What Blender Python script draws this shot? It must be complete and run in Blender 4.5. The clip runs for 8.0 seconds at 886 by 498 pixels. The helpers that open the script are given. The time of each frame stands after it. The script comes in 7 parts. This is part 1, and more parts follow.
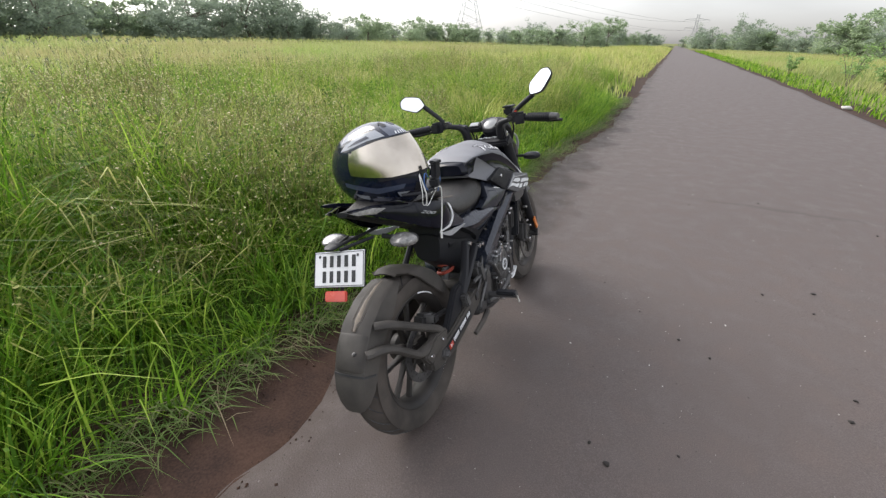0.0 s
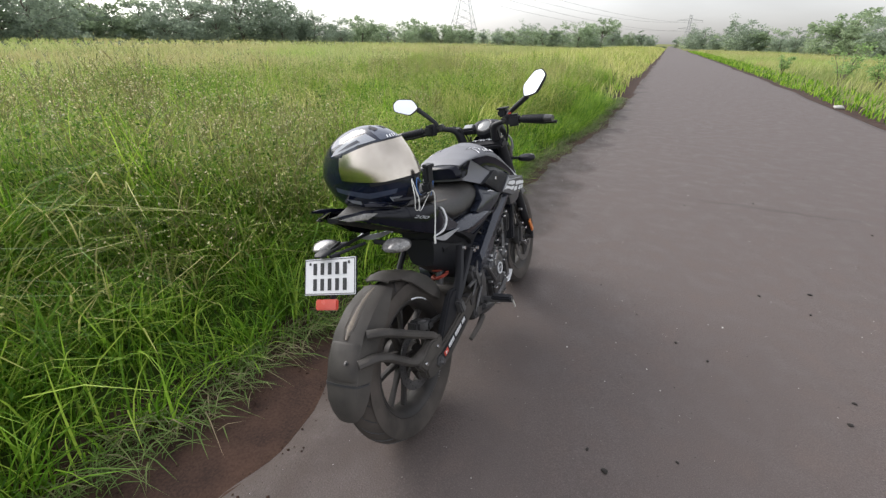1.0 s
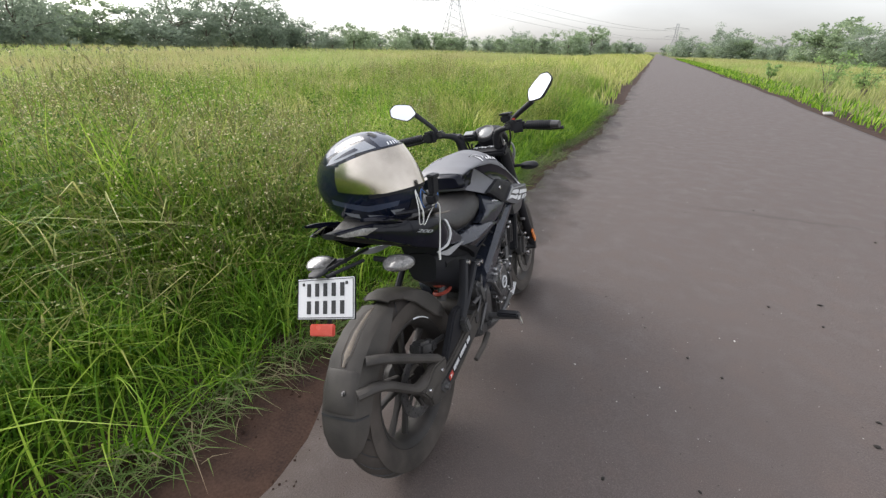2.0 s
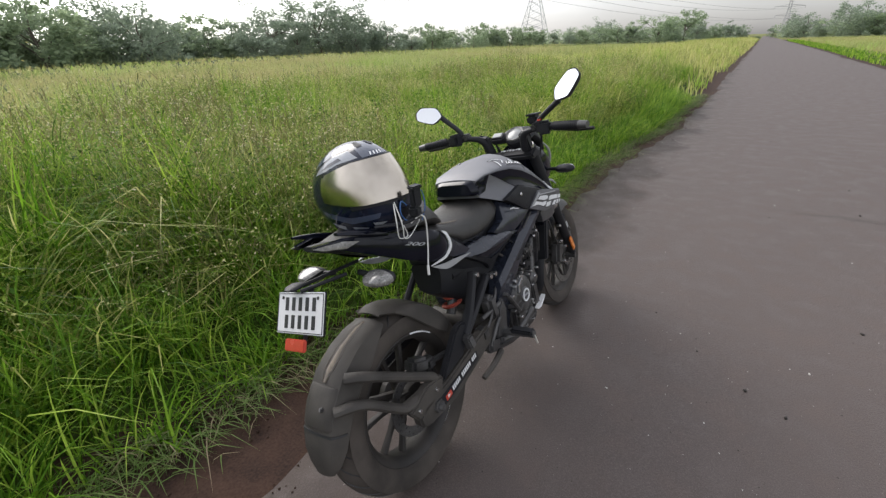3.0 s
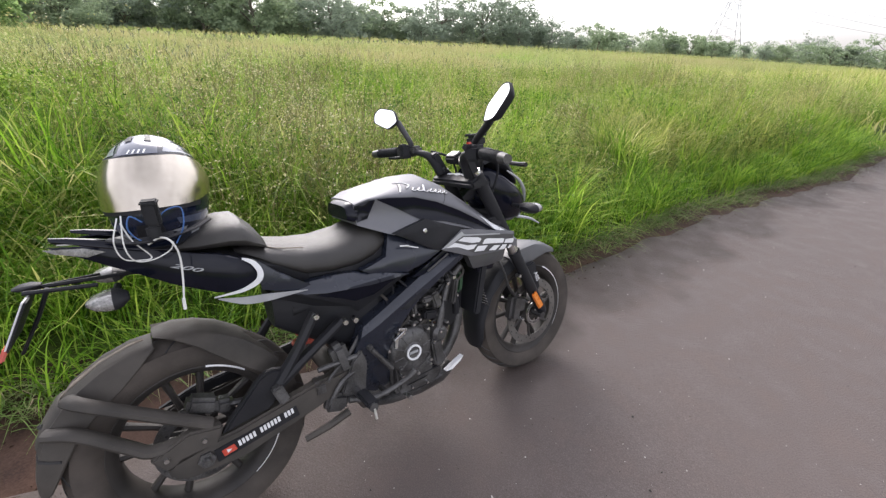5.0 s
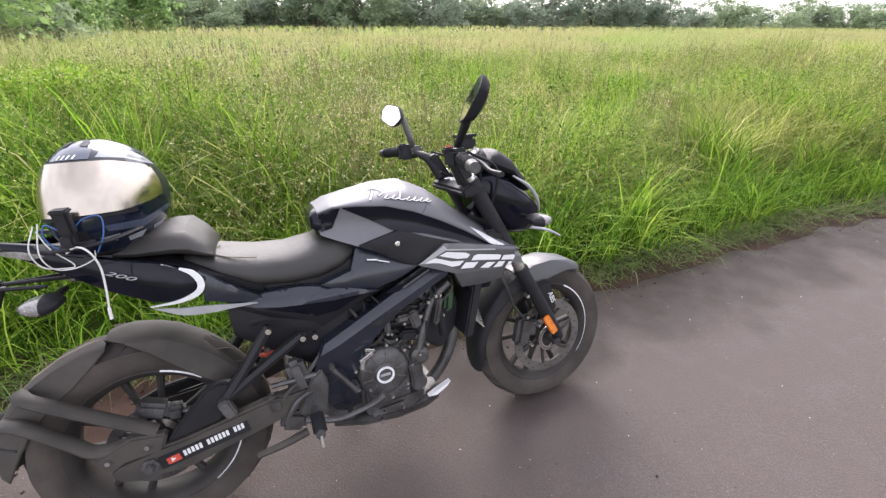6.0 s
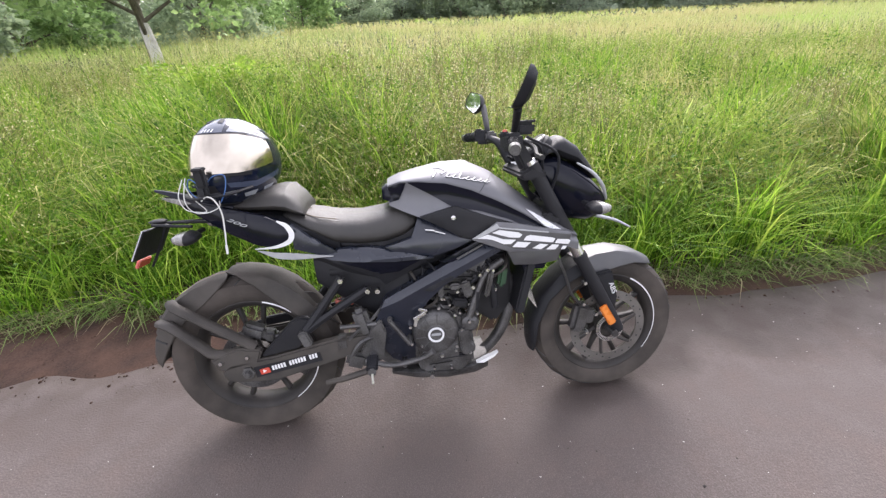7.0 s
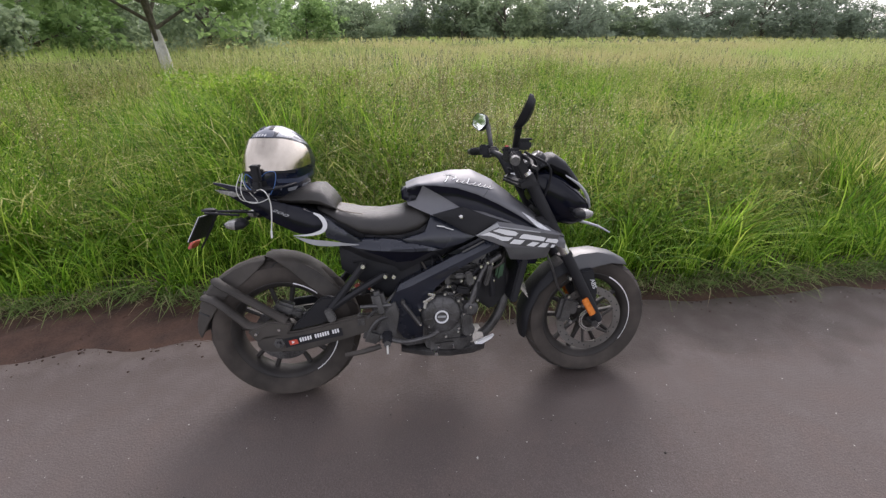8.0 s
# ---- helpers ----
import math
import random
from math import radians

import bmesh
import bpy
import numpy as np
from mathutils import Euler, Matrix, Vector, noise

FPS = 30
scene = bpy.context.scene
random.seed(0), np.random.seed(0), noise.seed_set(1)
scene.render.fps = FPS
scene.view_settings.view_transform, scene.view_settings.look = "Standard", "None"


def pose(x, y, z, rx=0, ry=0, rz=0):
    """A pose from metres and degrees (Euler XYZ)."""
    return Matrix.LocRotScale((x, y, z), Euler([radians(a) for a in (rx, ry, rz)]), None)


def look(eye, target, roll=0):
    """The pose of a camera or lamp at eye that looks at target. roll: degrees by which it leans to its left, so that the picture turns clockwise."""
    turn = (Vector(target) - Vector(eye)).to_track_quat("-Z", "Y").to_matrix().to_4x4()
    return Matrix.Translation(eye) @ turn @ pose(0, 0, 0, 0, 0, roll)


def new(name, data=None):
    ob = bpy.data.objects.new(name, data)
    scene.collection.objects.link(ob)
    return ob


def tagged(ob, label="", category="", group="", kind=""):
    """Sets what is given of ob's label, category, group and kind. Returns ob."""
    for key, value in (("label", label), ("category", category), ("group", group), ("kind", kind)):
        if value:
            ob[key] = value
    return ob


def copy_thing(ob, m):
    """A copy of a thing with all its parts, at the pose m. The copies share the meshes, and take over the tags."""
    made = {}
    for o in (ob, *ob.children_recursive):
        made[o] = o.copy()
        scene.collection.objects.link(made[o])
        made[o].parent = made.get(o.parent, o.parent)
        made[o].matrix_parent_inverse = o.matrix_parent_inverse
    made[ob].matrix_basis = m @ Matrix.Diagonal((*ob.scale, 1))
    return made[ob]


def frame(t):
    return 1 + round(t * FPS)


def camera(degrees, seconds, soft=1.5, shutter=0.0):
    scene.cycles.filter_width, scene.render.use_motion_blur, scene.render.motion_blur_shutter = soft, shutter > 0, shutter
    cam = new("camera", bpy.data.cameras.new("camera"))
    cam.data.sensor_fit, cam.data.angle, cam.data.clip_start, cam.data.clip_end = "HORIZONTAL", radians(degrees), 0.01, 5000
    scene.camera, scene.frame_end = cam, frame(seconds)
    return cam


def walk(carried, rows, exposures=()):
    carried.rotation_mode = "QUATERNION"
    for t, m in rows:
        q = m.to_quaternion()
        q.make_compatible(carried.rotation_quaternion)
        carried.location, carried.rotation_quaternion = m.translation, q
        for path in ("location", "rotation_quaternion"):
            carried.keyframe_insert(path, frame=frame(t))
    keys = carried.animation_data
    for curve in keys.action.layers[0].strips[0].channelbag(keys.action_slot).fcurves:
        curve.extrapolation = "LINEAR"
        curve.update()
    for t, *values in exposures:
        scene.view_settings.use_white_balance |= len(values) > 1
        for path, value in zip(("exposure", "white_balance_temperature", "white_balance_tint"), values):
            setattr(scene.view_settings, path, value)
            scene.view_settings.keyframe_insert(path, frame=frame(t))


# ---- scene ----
cam = camera(91.3, 8.0, soft=1.35)
PATH = [
    (0, (0.648, -1.025, 1.337), (-0.121, 0.6, 0.46), 1.4),
    (0.5, (0.648, -1.017, 1.334), (-0.119, 0.608, 0.455), 1.2),
    (1, (0.642, -0.994, 1.338), (-0.112, 0.64, 0.466), 1.2),
    (1.5, (0.587, -0.959, 1.339), (-0.148, 0.682, 0.464), 1.2),
    (1.7, (0.558, -0.952, 1.317), (-0.167, 0.706, 0.463), 1.3),
    (2.8, (0.634, -0.738, 1.319), (-0.137, 0.907, 0.483), 0.8),
    (3, (0.725, -0.717, 1.326), (-0.299, 0.774, 0.472), -2.0),
    (3.5, (0.849, -0.558, 1.361), (-0.26, 0.863, 0.494), -1.0),
    (4, (0.857, -0.367, 1.359), (-0.259, 1.05, 0.495), 3.5),
    (4.2, (0.888, -0.277, 1.359), (-0.233, 1.136, 0.495), 3.8),
    (5.3, (1.11, 0.202, 1.331), (-0.37, 1.207, 0.437), 3.5),
    (5.5, (1.086, 0.285, 1.337), (-0.401, 1.268, 0.43), 3.8),
    (6, (1.104, 0.461, 1.344), (-0.504, 1.198, 0.409), 0.4),
    (6.5, (1.216, 0.588, 1.333), (-0.522, 0.9, 0.393), -1.3),
    (7, (1.287, 0.615, 1.356), (-0.454, 0.82, 0.393), -2.6),
    (7.5, (1.443, 0.545, 1.388), (-0.301, 0.718, 0.424), -2.5),
    (8, (1.538, 0.525, 1.409), (-0.23, 0.769, 0.506), 0.2),
]
EXPOSURES = [(0.0, 0.67, 6450, 12), (0.5, 0.63, 6450, 12), (1.0, 0.59, 6450, 12), (1.5, 0.67, 6450, 12), (3.0, 0.37, 6450, 12), (3.5, 0.26, 6450, 12), (4.2, 0.41, 6450, 12), (5.5, 1.1, 6400, 19), (6.0, 1.17, 6400, 19), (6.5, 1.08, 6400, 19), (7.0, 1.3, 6400, 19), (7.5, 1.25, 6400, 19), (8.0, 0.49, 6400, 19)]
walk(cam, [(t, look(eye, target, roll)) for t, eye, target, roll in PATH], EXPOSURES)


# ---- world, sun ----
SUN_AZ, SUN_EL = radians(-75), radians(32)
world = bpy.data.worlds.new("overcast_sky")
scene.world = world
world.use_nodes = True
wn, wl = world.node_tree.nodes, world.node_tree.links
wn.clear()
sky = wn.new("ShaderNodeTexSky")
sky.sky_type, sky.sun_disc = "NISHITA", False
sky.sun_elevation, sky.sun_rotation = SUN_EL, SUN_AZ
sky.air_density, sky.dust_density, sky.ozone_density = 1.0, 1.2, 1.0
hsv = wn.new("ShaderNodeHueSaturation")
hsv.inputs["Saturation"].default_value = 0.18
cloud_at = wn.new("ShaderNodeTexCoord")
cloud_map = wn.new("ShaderNodeMapping")
cloud_map.inputs["Scale"].default_value = (1.0, 1.0, 3.5)
cloud = wn.new("ShaderNodeTexNoise")
cloud.inputs["Scale"].default_value, cloud.inputs["Detail"].default_value = 2.2, 5.0
cloud_ramp = wn.new("ShaderNodeMapRange")
cloud_ramp.inputs[1].default_value, cloud_ramp.inputs[2].default_value = 0.3, 0.75
cloud_ramp.inputs[3].default_value, cloud_ramp.inputs[4].default_value = 0.82, 1.15
cloud_mix = wn.new("ShaderNodeVectorMath")
cloud_mix.operation = "SCALE"
back = wn.new("ShaderNodeBackground")
back.inputs["Strength"].default_value = 0.15
wout = wn.new("ShaderNodeOutputWorld")
wl.new(sky.outputs[0], hsv.inputs["Color"])
wl.new(cloud_at.outputs["Generated"], cloud_map.inputs[0])
wl.new(cloud_map.outputs[0], cloud.inputs["Vector"])
wl.new(cloud.outputs[0], cloud_ramp.inputs[0])
wl.new(hsv.outputs[0], cloud_mix.inputs[0])
zen_at = wn.new("ShaderNodeSeparateXYZ")
zen = wn.new("ShaderNodeMapRange")
zen.inputs[1].default_value, zen.inputs[2].default_value = 0.0, 0.7
zen.inputs[3].default_value, zen.inputs[4].default_value = 0.70, 2.5
times = wn.new("ShaderNodeMath")
times.operation = "MULTIPLY"
wl.new(cloud_at.outputs["Generated"], zen_at.inputs[0])
wl.new(zen_at.outputs[2], zen.inputs[0])
wl.new(zen.outputs[0], times.inputs[0])
wl.new(cloud_ramp.outputs[0], times.inputs[1])
wl.new(times.outputs[0], cloud_mix.inputs["Scale"])
wl.new(cloud_mix.outputs[0], back.inputs["Color"])
wl.new(back.outputs[0], wout.inputs["Surface"])

sun = new("sun", bpy.data.lights.new("sun", "SUN"))
sun.data.energy, sun.data.angle, sun.data.color = 1.5, radians(34), (1.0, 0.95, 0.86)
sun_dir = Vector((math.sin(SUN_AZ) * math.cos(SUN_EL), math.cos(SUN_AZ) * math.cos(SUN_EL), math.sin(SUN_EL)))
sun.matrix_basis = look(sun_dir * 50, (0, 0, 0))


# ---- materials ----
def surface(name, dark, light, rough=(0.4, 0.6), scale=30.0, fine=400.0, metal=0.0, bump=0.0, bump_scale=200.0,
            coat=0.0, dust=0.0, dust_colour=(0.2, 0.17, 0.14), spec=0.5):
    """A painted, cast or worn surface: two colours mixed at two scales, uneven gloss, fine relief, and a thin film of dust."""
    m = bpy.data.materials.new(name)
    m.use_nodes = True
    n, l = m.node_tree.nodes, m.node_tree.links
    b = n["Principled BSDF"]
    at = n.new("ShaderNodeTexCoord")
    big = n.new("ShaderNodeTexNoise")
    big.inputs["Scale"].default_value, big.inputs["Detail"].default_value = scale, 6
    small = n.new("ShaderNodeTexNoise")
    small.inputs["Scale"].default_value, small.inputs["Detail"].default_value = fine, 3
    both = n.new("ShaderNodeMix")
    both.inputs[0].default_value = 0.4
    mix = n.new("ShaderNodeMix")
    mix.data_type = "RGBA"
    mix.inputs[6].default_value, mix.inputs[7].default_value = (*dark, 1), (*light, 1)
    ramp = n.new("ShaderNodeMapRange")
    ramp.inputs[1].default_value, ramp.inputs[2].default_value = 0.35, 0.65
    l.new(at.outputs["Object"], big.inputs["Vector"])
    l.new(at.outputs["Object"], small.inputs["Vector"])
    l.new(big.outputs[0], both.inputs[2])
    l.new(small.outputs[0], both.inputs[3])
    l.new(both.outputs[0], ramp.inputs[0])
    l.new(ramp.outputs[0], mix.inputs[0])
    colour = mix.outputs[2]
    rr = n.new("ShaderNodeMapRange")
    rr.inputs[1].default_value, rr.inputs[2].default_value = 0.3, 0.7
    rr.inputs[3].default_value, rr.inputs[4].default_value = rough
    l.new(big.outputs[0], rr.inputs[0])
    gloss = rr.outputs[0]
    if dust:
        film = n.new("ShaderNodeTexNoise")
        film.inputs["Scale"].default_value, film.inputs["Detail"].default_value = 9.0, 8
        l.new(at.outputs["Object"], film.inputs["Vector"])
        fr = n.new("ShaderNodeMapRange")
        fr.inputs[1].default_value, fr.inputs[2].default_value = 0.35, 0.75
        fr.inputs[3].default_value, fr.inputs[4].default_value = dust * 0.3, dust
        l.new(film.outputs[0], fr.inputs[0])
        over = n.new("ShaderNodeMix")
        over.data_type = "RGBA"
        over.inputs[7].default_value = (*dust_colour, 1)
        l.new(fr.outputs[0], over.inputs[0])
        l.new(colour, over.inputs[6])
        colour = over.outputs[2]
        matt = n.new("ShaderNodeMix")
        matt.inputs[3].default_value = 0.9
        l.new(fr.outputs[0], matt.inputs[0])
        l.new(gloss, matt.inputs[2])
        gloss = matt.outputs[0]
    l.new(colour, b.inputs["Base Color"])
    l.new(gloss, b.inputs["Roughness"])
    b.inputs["Metallic"].default_value = metal
    b.inputs["Coat Weight"].default_value = coat
    b.inputs["Coat Roughness"].default_value = 0.08
    b.inputs["Specular IOR Level"].default_value = spec
    if bump:
        relief = n.new("ShaderNodeTexNoise")
        relief.inputs["Scale"].default_value, relief.inputs["Detail"].default_value = bump_scale, 4
        bn = n.new("ShaderNodeBump")
        bn.inputs["Strength"].default_value, bn.inputs["Distance"].default_value = bump, 0.002
        l.new(at.outputs["Object"], relief.inputs["Vector"])
        l.new(relief.outputs[0], bn.inputs["Height"])
        l.new(bn.outputs[0], b.inputs["Normal"])
    return m


def leafy(name, colours, thin=0.45, rough=0.55, patches=()):
    """Thin green matter: each blade or leaf has its own tone, and patches of the field lean to another; part of the light passes through it."""
    m = bpy.data.materials.new(name)
    m.use_nodes = True
    n, l = m.node_tree.nodes, m.node_tree.links
    b = n["Principled BSDF"]
    colours = [(r, g, q * 1.20) for r, g, q in colours]
    geo = n.new("ShaderNodeNewGeometry")
    ramp = n.new("ShaderNodeValToRGB")
    ramp.color_ramp.elements[0].color = (*colours[0], 1)
    ramp.color_ramp.elements[1].color = (*colours[-1], 1)
    for k, c in enumerate(colours[1:-1]):
        e = ramp.color_ramp.elements.new((k + 1) / (len(colours) - 1))
        e.color = (*c, 1)
    l.new(geo.outputs["Random Per Island"], ramp.inputs[0])
    colour = ramp.outputs[0]
    at = n.new("ShaderNodeTexCoord")
    for k, (tint, scale, lo, hi, most) in enumerate(patches):
        shift = n.new("ShaderNodeMapping")
        shift.inputs["Location"].default_value = (17.3 * k, 5.1 * k, 0.0)
        shift.inputs["Scale"].default_value = (1.0, 1.0, 0.3)
        big = n.new("ShaderNodeTexNoise")
        big.inputs["Scale"].default_value, big.inputs["Detail"].default_value = scale, 4
        rng = n.new("ShaderNodeMapRange")
        rng.inputs[1].default_value, rng.inputs[2].default_value, rng.inputs[4].default_value = lo, hi, most
        mix = n.new("ShaderNodeMix")
        mix.data_type = "RGBA"
        mix.inputs[7].default_value = (*tint, 1)
        l.new(at.outputs["Object"], shift.inputs[0])
        l.new(shift.outputs[0], big.inputs["Vector"])
        l.new(big.outputs[0], rng.inputs[0])
        l.new(rng.outputs[0], mix.inputs[0])
        l.new(colour, mix.inputs[6])
        colour = mix.outputs[2]
    l.new(colour, b.inputs["Base Color"])
    b.inputs["Roughness"].default_value = rough
    b.inputs["Specular IOR Level"].default_value = 0.18
    tr = n.new("ShaderNodeBsdfTranslucent")
    l.new(colour, tr.inputs["Color"])
    ms = n.new("ShaderNodeMixShader")
    ms.inputs[0].default_value = thin
    l.new(b.outputs[0], ms.inputs[1])
    l.new(tr.outputs[0], ms.inputs[2])
    l.new(ms.outputs[0], n["Material Output"].inputs["Surface"])
    return m


M_GRASS = leafy("lush_grass", [(0.032, 0.085, 0.005), (0.105, 0.235, 0.012), (0.225, 0.41, 0.026), (0.44, 0.56, 0.075)], 0.5,
                patches=(((0.070, 0.145, 0.020), 1.6, 0.52, 0.66, 0.6),))
# Golden copy of the lush grass, with backlight put into its colour.
M_GRASS_GOLD = leafy("sun_tinted_grass", [(0.048, 0.083, 0.010), (0.165, 0.240, 0.030), (0.34, 0.42, 0.066), (0.58, 0.57, 0.150)], 0.5,
                     patches=(((0.080, 0.150, 0.024), 1.6, 0.52, 0.66, 0.6),))
M_GRASS_MID = leafy("field_grass", [(0.094, 0.130, 0.024), (0.36, 0.41, 0.082), (0.62, 0.60, 0.165), (0.76, 0.69, 0.29)], 0.48,
                    patches=(((0.46, 0.44, 0.17), 0.45, 0.45, 0.59, 0.7), ((0.100, 0.165, 0.028), 0.8, 0.54, 0.66, 0.7), ((0.29, 0.50, 0.045), 0.6, 0.55, 0.66, 0.8)))
M_GRASS_FAR = leafy("far_grass", [(0.25, 0.32, 0.07), (0.38, 0.45, 0.12), (0.44, 0.45, 0.17)], 0.45,
                    patches=(((0.44, 0.39, 0.18), 0.07, 0.42, 0.58, 0.85), ((0.15, 0.21, 0.06), 0.14, 0.54, 0.64, 0.7), ((0.32, 0.48, 0.09), 0.10, 0.56, 0.66, 0.7)))
M_STRAW = leafy("straw_grass", [(0.30, 0.24, 0.13), (0.16, 0.22, 0.055), (0.09, 0.17, 0.025), (0.15, 0.22, 0.05)], 0.35)
M_STEM = leafy("grass_stem", [(0.15, 0.19, 0.035), (0.24, 0.24, 0.065), (0.22, 0.18, 0.055)], 0.3)
M_FEATHER = leafy("feathery_weed_twigs", [(0.065, 0.085, 0.020), (0.135, 0.140, 0.036), (0.185, 0.150, 0.052), (0.22, 0.25, 0.060)], 0.3)
M_SEED = leafy("seed_heads", [(0.38, 0.33, 0.11), (0.50, 0.47, 0.17), (0.42, 0.48, 0.12), (0.66, 0.62, 0.30)], 0.35)
M_FLOWER = leafy("tiny_cream_flowers", [(0.56, 0.47, 0.20), (0.74, 0.66, 0.38)], 0.3)
M_WEED = leafy("weed_leaves", [(0.030, 0.075, 0.008), (0.080, 0.165, 0.016), (0.170, 0.290, 0.030), (0.33, 0.42, 0.07)], 0.4)
# Leaf colours raised and greyed to stand in for distance haze.
M_HAZE_LEAF = leafy("haze_paled_leaves", [(0.20, 0.25, 0.16), (0.27, 0.33, 0.20), (0.34, 0.41, 0.24)], 0.5, 0.6)
M_HAZE_LEAF2 = leafy("haze_paled_green_leaves", [(0.22, 0.29, 0.15), (0.30, 0.38, 0.19), (0.38, 0.46, 0.23)], 0.5, 0.6)
# Dark tone stands in for the shade deep between grass blades.
M_GAP_SHADE = surface("grass_gap_shade", (0.018, 0.030, 0.007), (0.06, 0.085, 0.02), (0.9, 1.0), 3.0, 40.0, spec=0.1)
M_FIELD = surface("field_soil", (0.10, 0.11, 0.035), (0.19, 0.20, 0.07), (0.9, 1.0), 0.15, 2.0, spec=0.1)
M_DIRT = surface("red_brown_dirt", (0.022, 0.012, 0.009), (0.066, 0.038, 0.027), (0.85, 1.0), 7.0, 110.0, bump=1.0, bump_scale=120.0, spec=0.2)
M_BARK = surface("bark", (0.10, 0.09, 0.07), (0.20, 0.175, 0.145), (0.85, 1.0), 8.0, 60.0, bump=0.6, bump_scale=40.0, spec=0.2)
M_WHITEWASH = surface("whitewashed_bark", (0.42, 0.40, 0.37), (0.72, 0.70, 0.67), (0.8, 1.0), 5.0, 30.0, bump=0.5, bump_scale=40.0, spec=0.2)
M_STEEL = surface("galvanised_steel", (0.25, 0.26, 0.27), (0.36, 0.37, 0.38), (0.5, 0.7), 2.0, 20.0, metal=0.6)
M_WIRE = surface("power_cable", (0.12, 0.12, 0.13), (0.18, 0.18, 0.19), (0.5, 0.7), 2.0, 20.0)


def asphalt():
    m = bpy.data.materials.new("asphalt")
    m.use_nodes = True
    n, l = m.node_tree.nodes, m.node_tree.links
    b = n["Principled BSDF"]
    at = n.new("ShaderNodeTexCoord")

    def tex(kind, scale, detail=4):
        t = n.new(kind)
        t.inputs["Scale"].default_value = scale
        if "Detail" in t.inputs:
            t.inputs["Detail"].default_value = detail
        l.new(at.outputs["Object"], t.inputs["Vector"])
        return t

    def layer(colour, fac, tint):
        mx = n.new("ShaderNodeMix")
        mx.data_type = "RGBA"
        mx.inputs[7].default_value = (*tint, 1)
        l.new(fac, mx.inputs[0])
        l.new(colour, mx.inputs[6])
        return mx.outputs[2]

    def window(t, lo, hi, a=0.0, z=1.0):
        r = n.new("ShaderNodeMapRange")
        r.inputs[1].default_value, r.inputs[2].default_value = lo, hi
        r.inputs[3].default_value, r.inputs[4].default_value = a, z
        l.new(t, r.inputs[0])
        return r.outputs[0]

    base = n.new("ShaderNodeRGB")
    base.outputs[0].default_value = (0.086, 0.068, 0.062, 1)
    wide, mid, grit = tex("ShaderNodeTexNoise", 0.7, 6), tex("ShaderNodeTexNoise", 6.0, 8), tex("ShaderNodeTexNoise", 260.0, 4)
    chips = tex("ShaderNodeTexVoronoi", 130.0)
    c = layer(base.outputs[0], window(wide.outputs[0], 0.35, 0.7, 0, 0.6), (0.080, 0.064, 0.059))
    c = layer(c, window(mid.outputs[0], 0.5, 0.75, 0, 0.45), (0.128, 0.098, 0.086))
    c = layer(c, window(grit.outputs[0], 0.5, 0.75, 0, 0.55), (0.172, 0.142, 0.126))
    c = layer(c, window(grit.outputs[0], 0.5, 0.3, 0, 0.5), (0.057, 0.046, 0.042))
    pale = tex("ShaderNodeTexVoronoi", 7.0)
    c = layer(c, window(pale.outputs[0], 0.035, 0.015, 0, 0.6), (0.34, 0.32, 0.29))
    axes = n.new("ShaderNodeSeparateXYZ")
    l.new(at.outputs["Object"], axes.inputs[0])
    rim = window(axes.outputs[0], -0.40, 0.22, 0.97, 0.0)
    patchy = n.new("ShaderNodeMath")
    patchy.operation = "MULTIPLY"
    l.new(rim, patchy.inputs[0])
    l.new(window(mid.outputs[0], 0.3, 0.6, 0.25, 1.0), patchy.inputs[1])
    c = layer(c, patchy.outputs[0], (0.058, 0.043, 0.036))

    def product(*facs):
        out = facs[0]
        for q in facs[1:]:
            m_ = n.new("ShaderNodeMath")
            m_.operation = "MULTIPLY"
            l.new(out, m_.inputs[0])
            l.new(q, m_.inputs[1])
            out = m_.outputs[0]
        return out

    # damp, tarry margin and one worn joint across the lane
    stain = tex("ShaderNodeTexNoise", 1.1, 7)
    reach = n.new("ShaderNodeMath")
    reach.operation = "MULTIPLY_ADD"
    l.new(stain.outputs[0], reach.inputs[0])
    reach.inputs[1].default_value = -1.5
    l.new(axes.outputs[0], reach.inputs[2])
    c = layer(c, product(window(reach.outputs[0], -0.80, -0.62, 0.85, 0.0), window(axes.outputs[1], 0.6, 1.6, 0.0, 1.0)), (0.040, 0.030, 0.026))
    bend = n.new("ShaderNodeMath")
    bend.operation = "MULTIPLY_ADD"
    l.new(mid.outputs[0], bend.inputs[0])
    bend.inputs[1].default_value = 0.22
    l.new(axes.outputs[1], bend.inputs[2])
    c = layer(c, product(window(bend.outputs[0], 3.66, 3.70, 0.0, 0.55), window(bend.outputs[0], 3.72, 3.77, 1.0, 0.0), window(axes.outputs[0], 1.0, 1.4, 0.0, 1.0), window(axes.outputs[0], 2.2, 2.7, 1.0, 0.0)), (0.045, 0.036, 0.032))
    l.new(c, b.inputs["Base Color"])
    l.new(window(mid.outputs[0], 0.3, 0.7, 0.62, 0.85), b.inputs["Roughness"])
    b.inputs["Specular IOR Level"].default_value = 0.35
    bn = n.new("ShaderNodeBump")
    bn.inputs["Strength"].default_value, bn.inputs["Distance"].default_value = 0.5, 0.004
    l.new(chips.outputs[0], bn.inputs["Height"])
    l.new(bn.outputs[0], b.inputs["Normal"])
    return m


M_ASPHALT = asphalt()


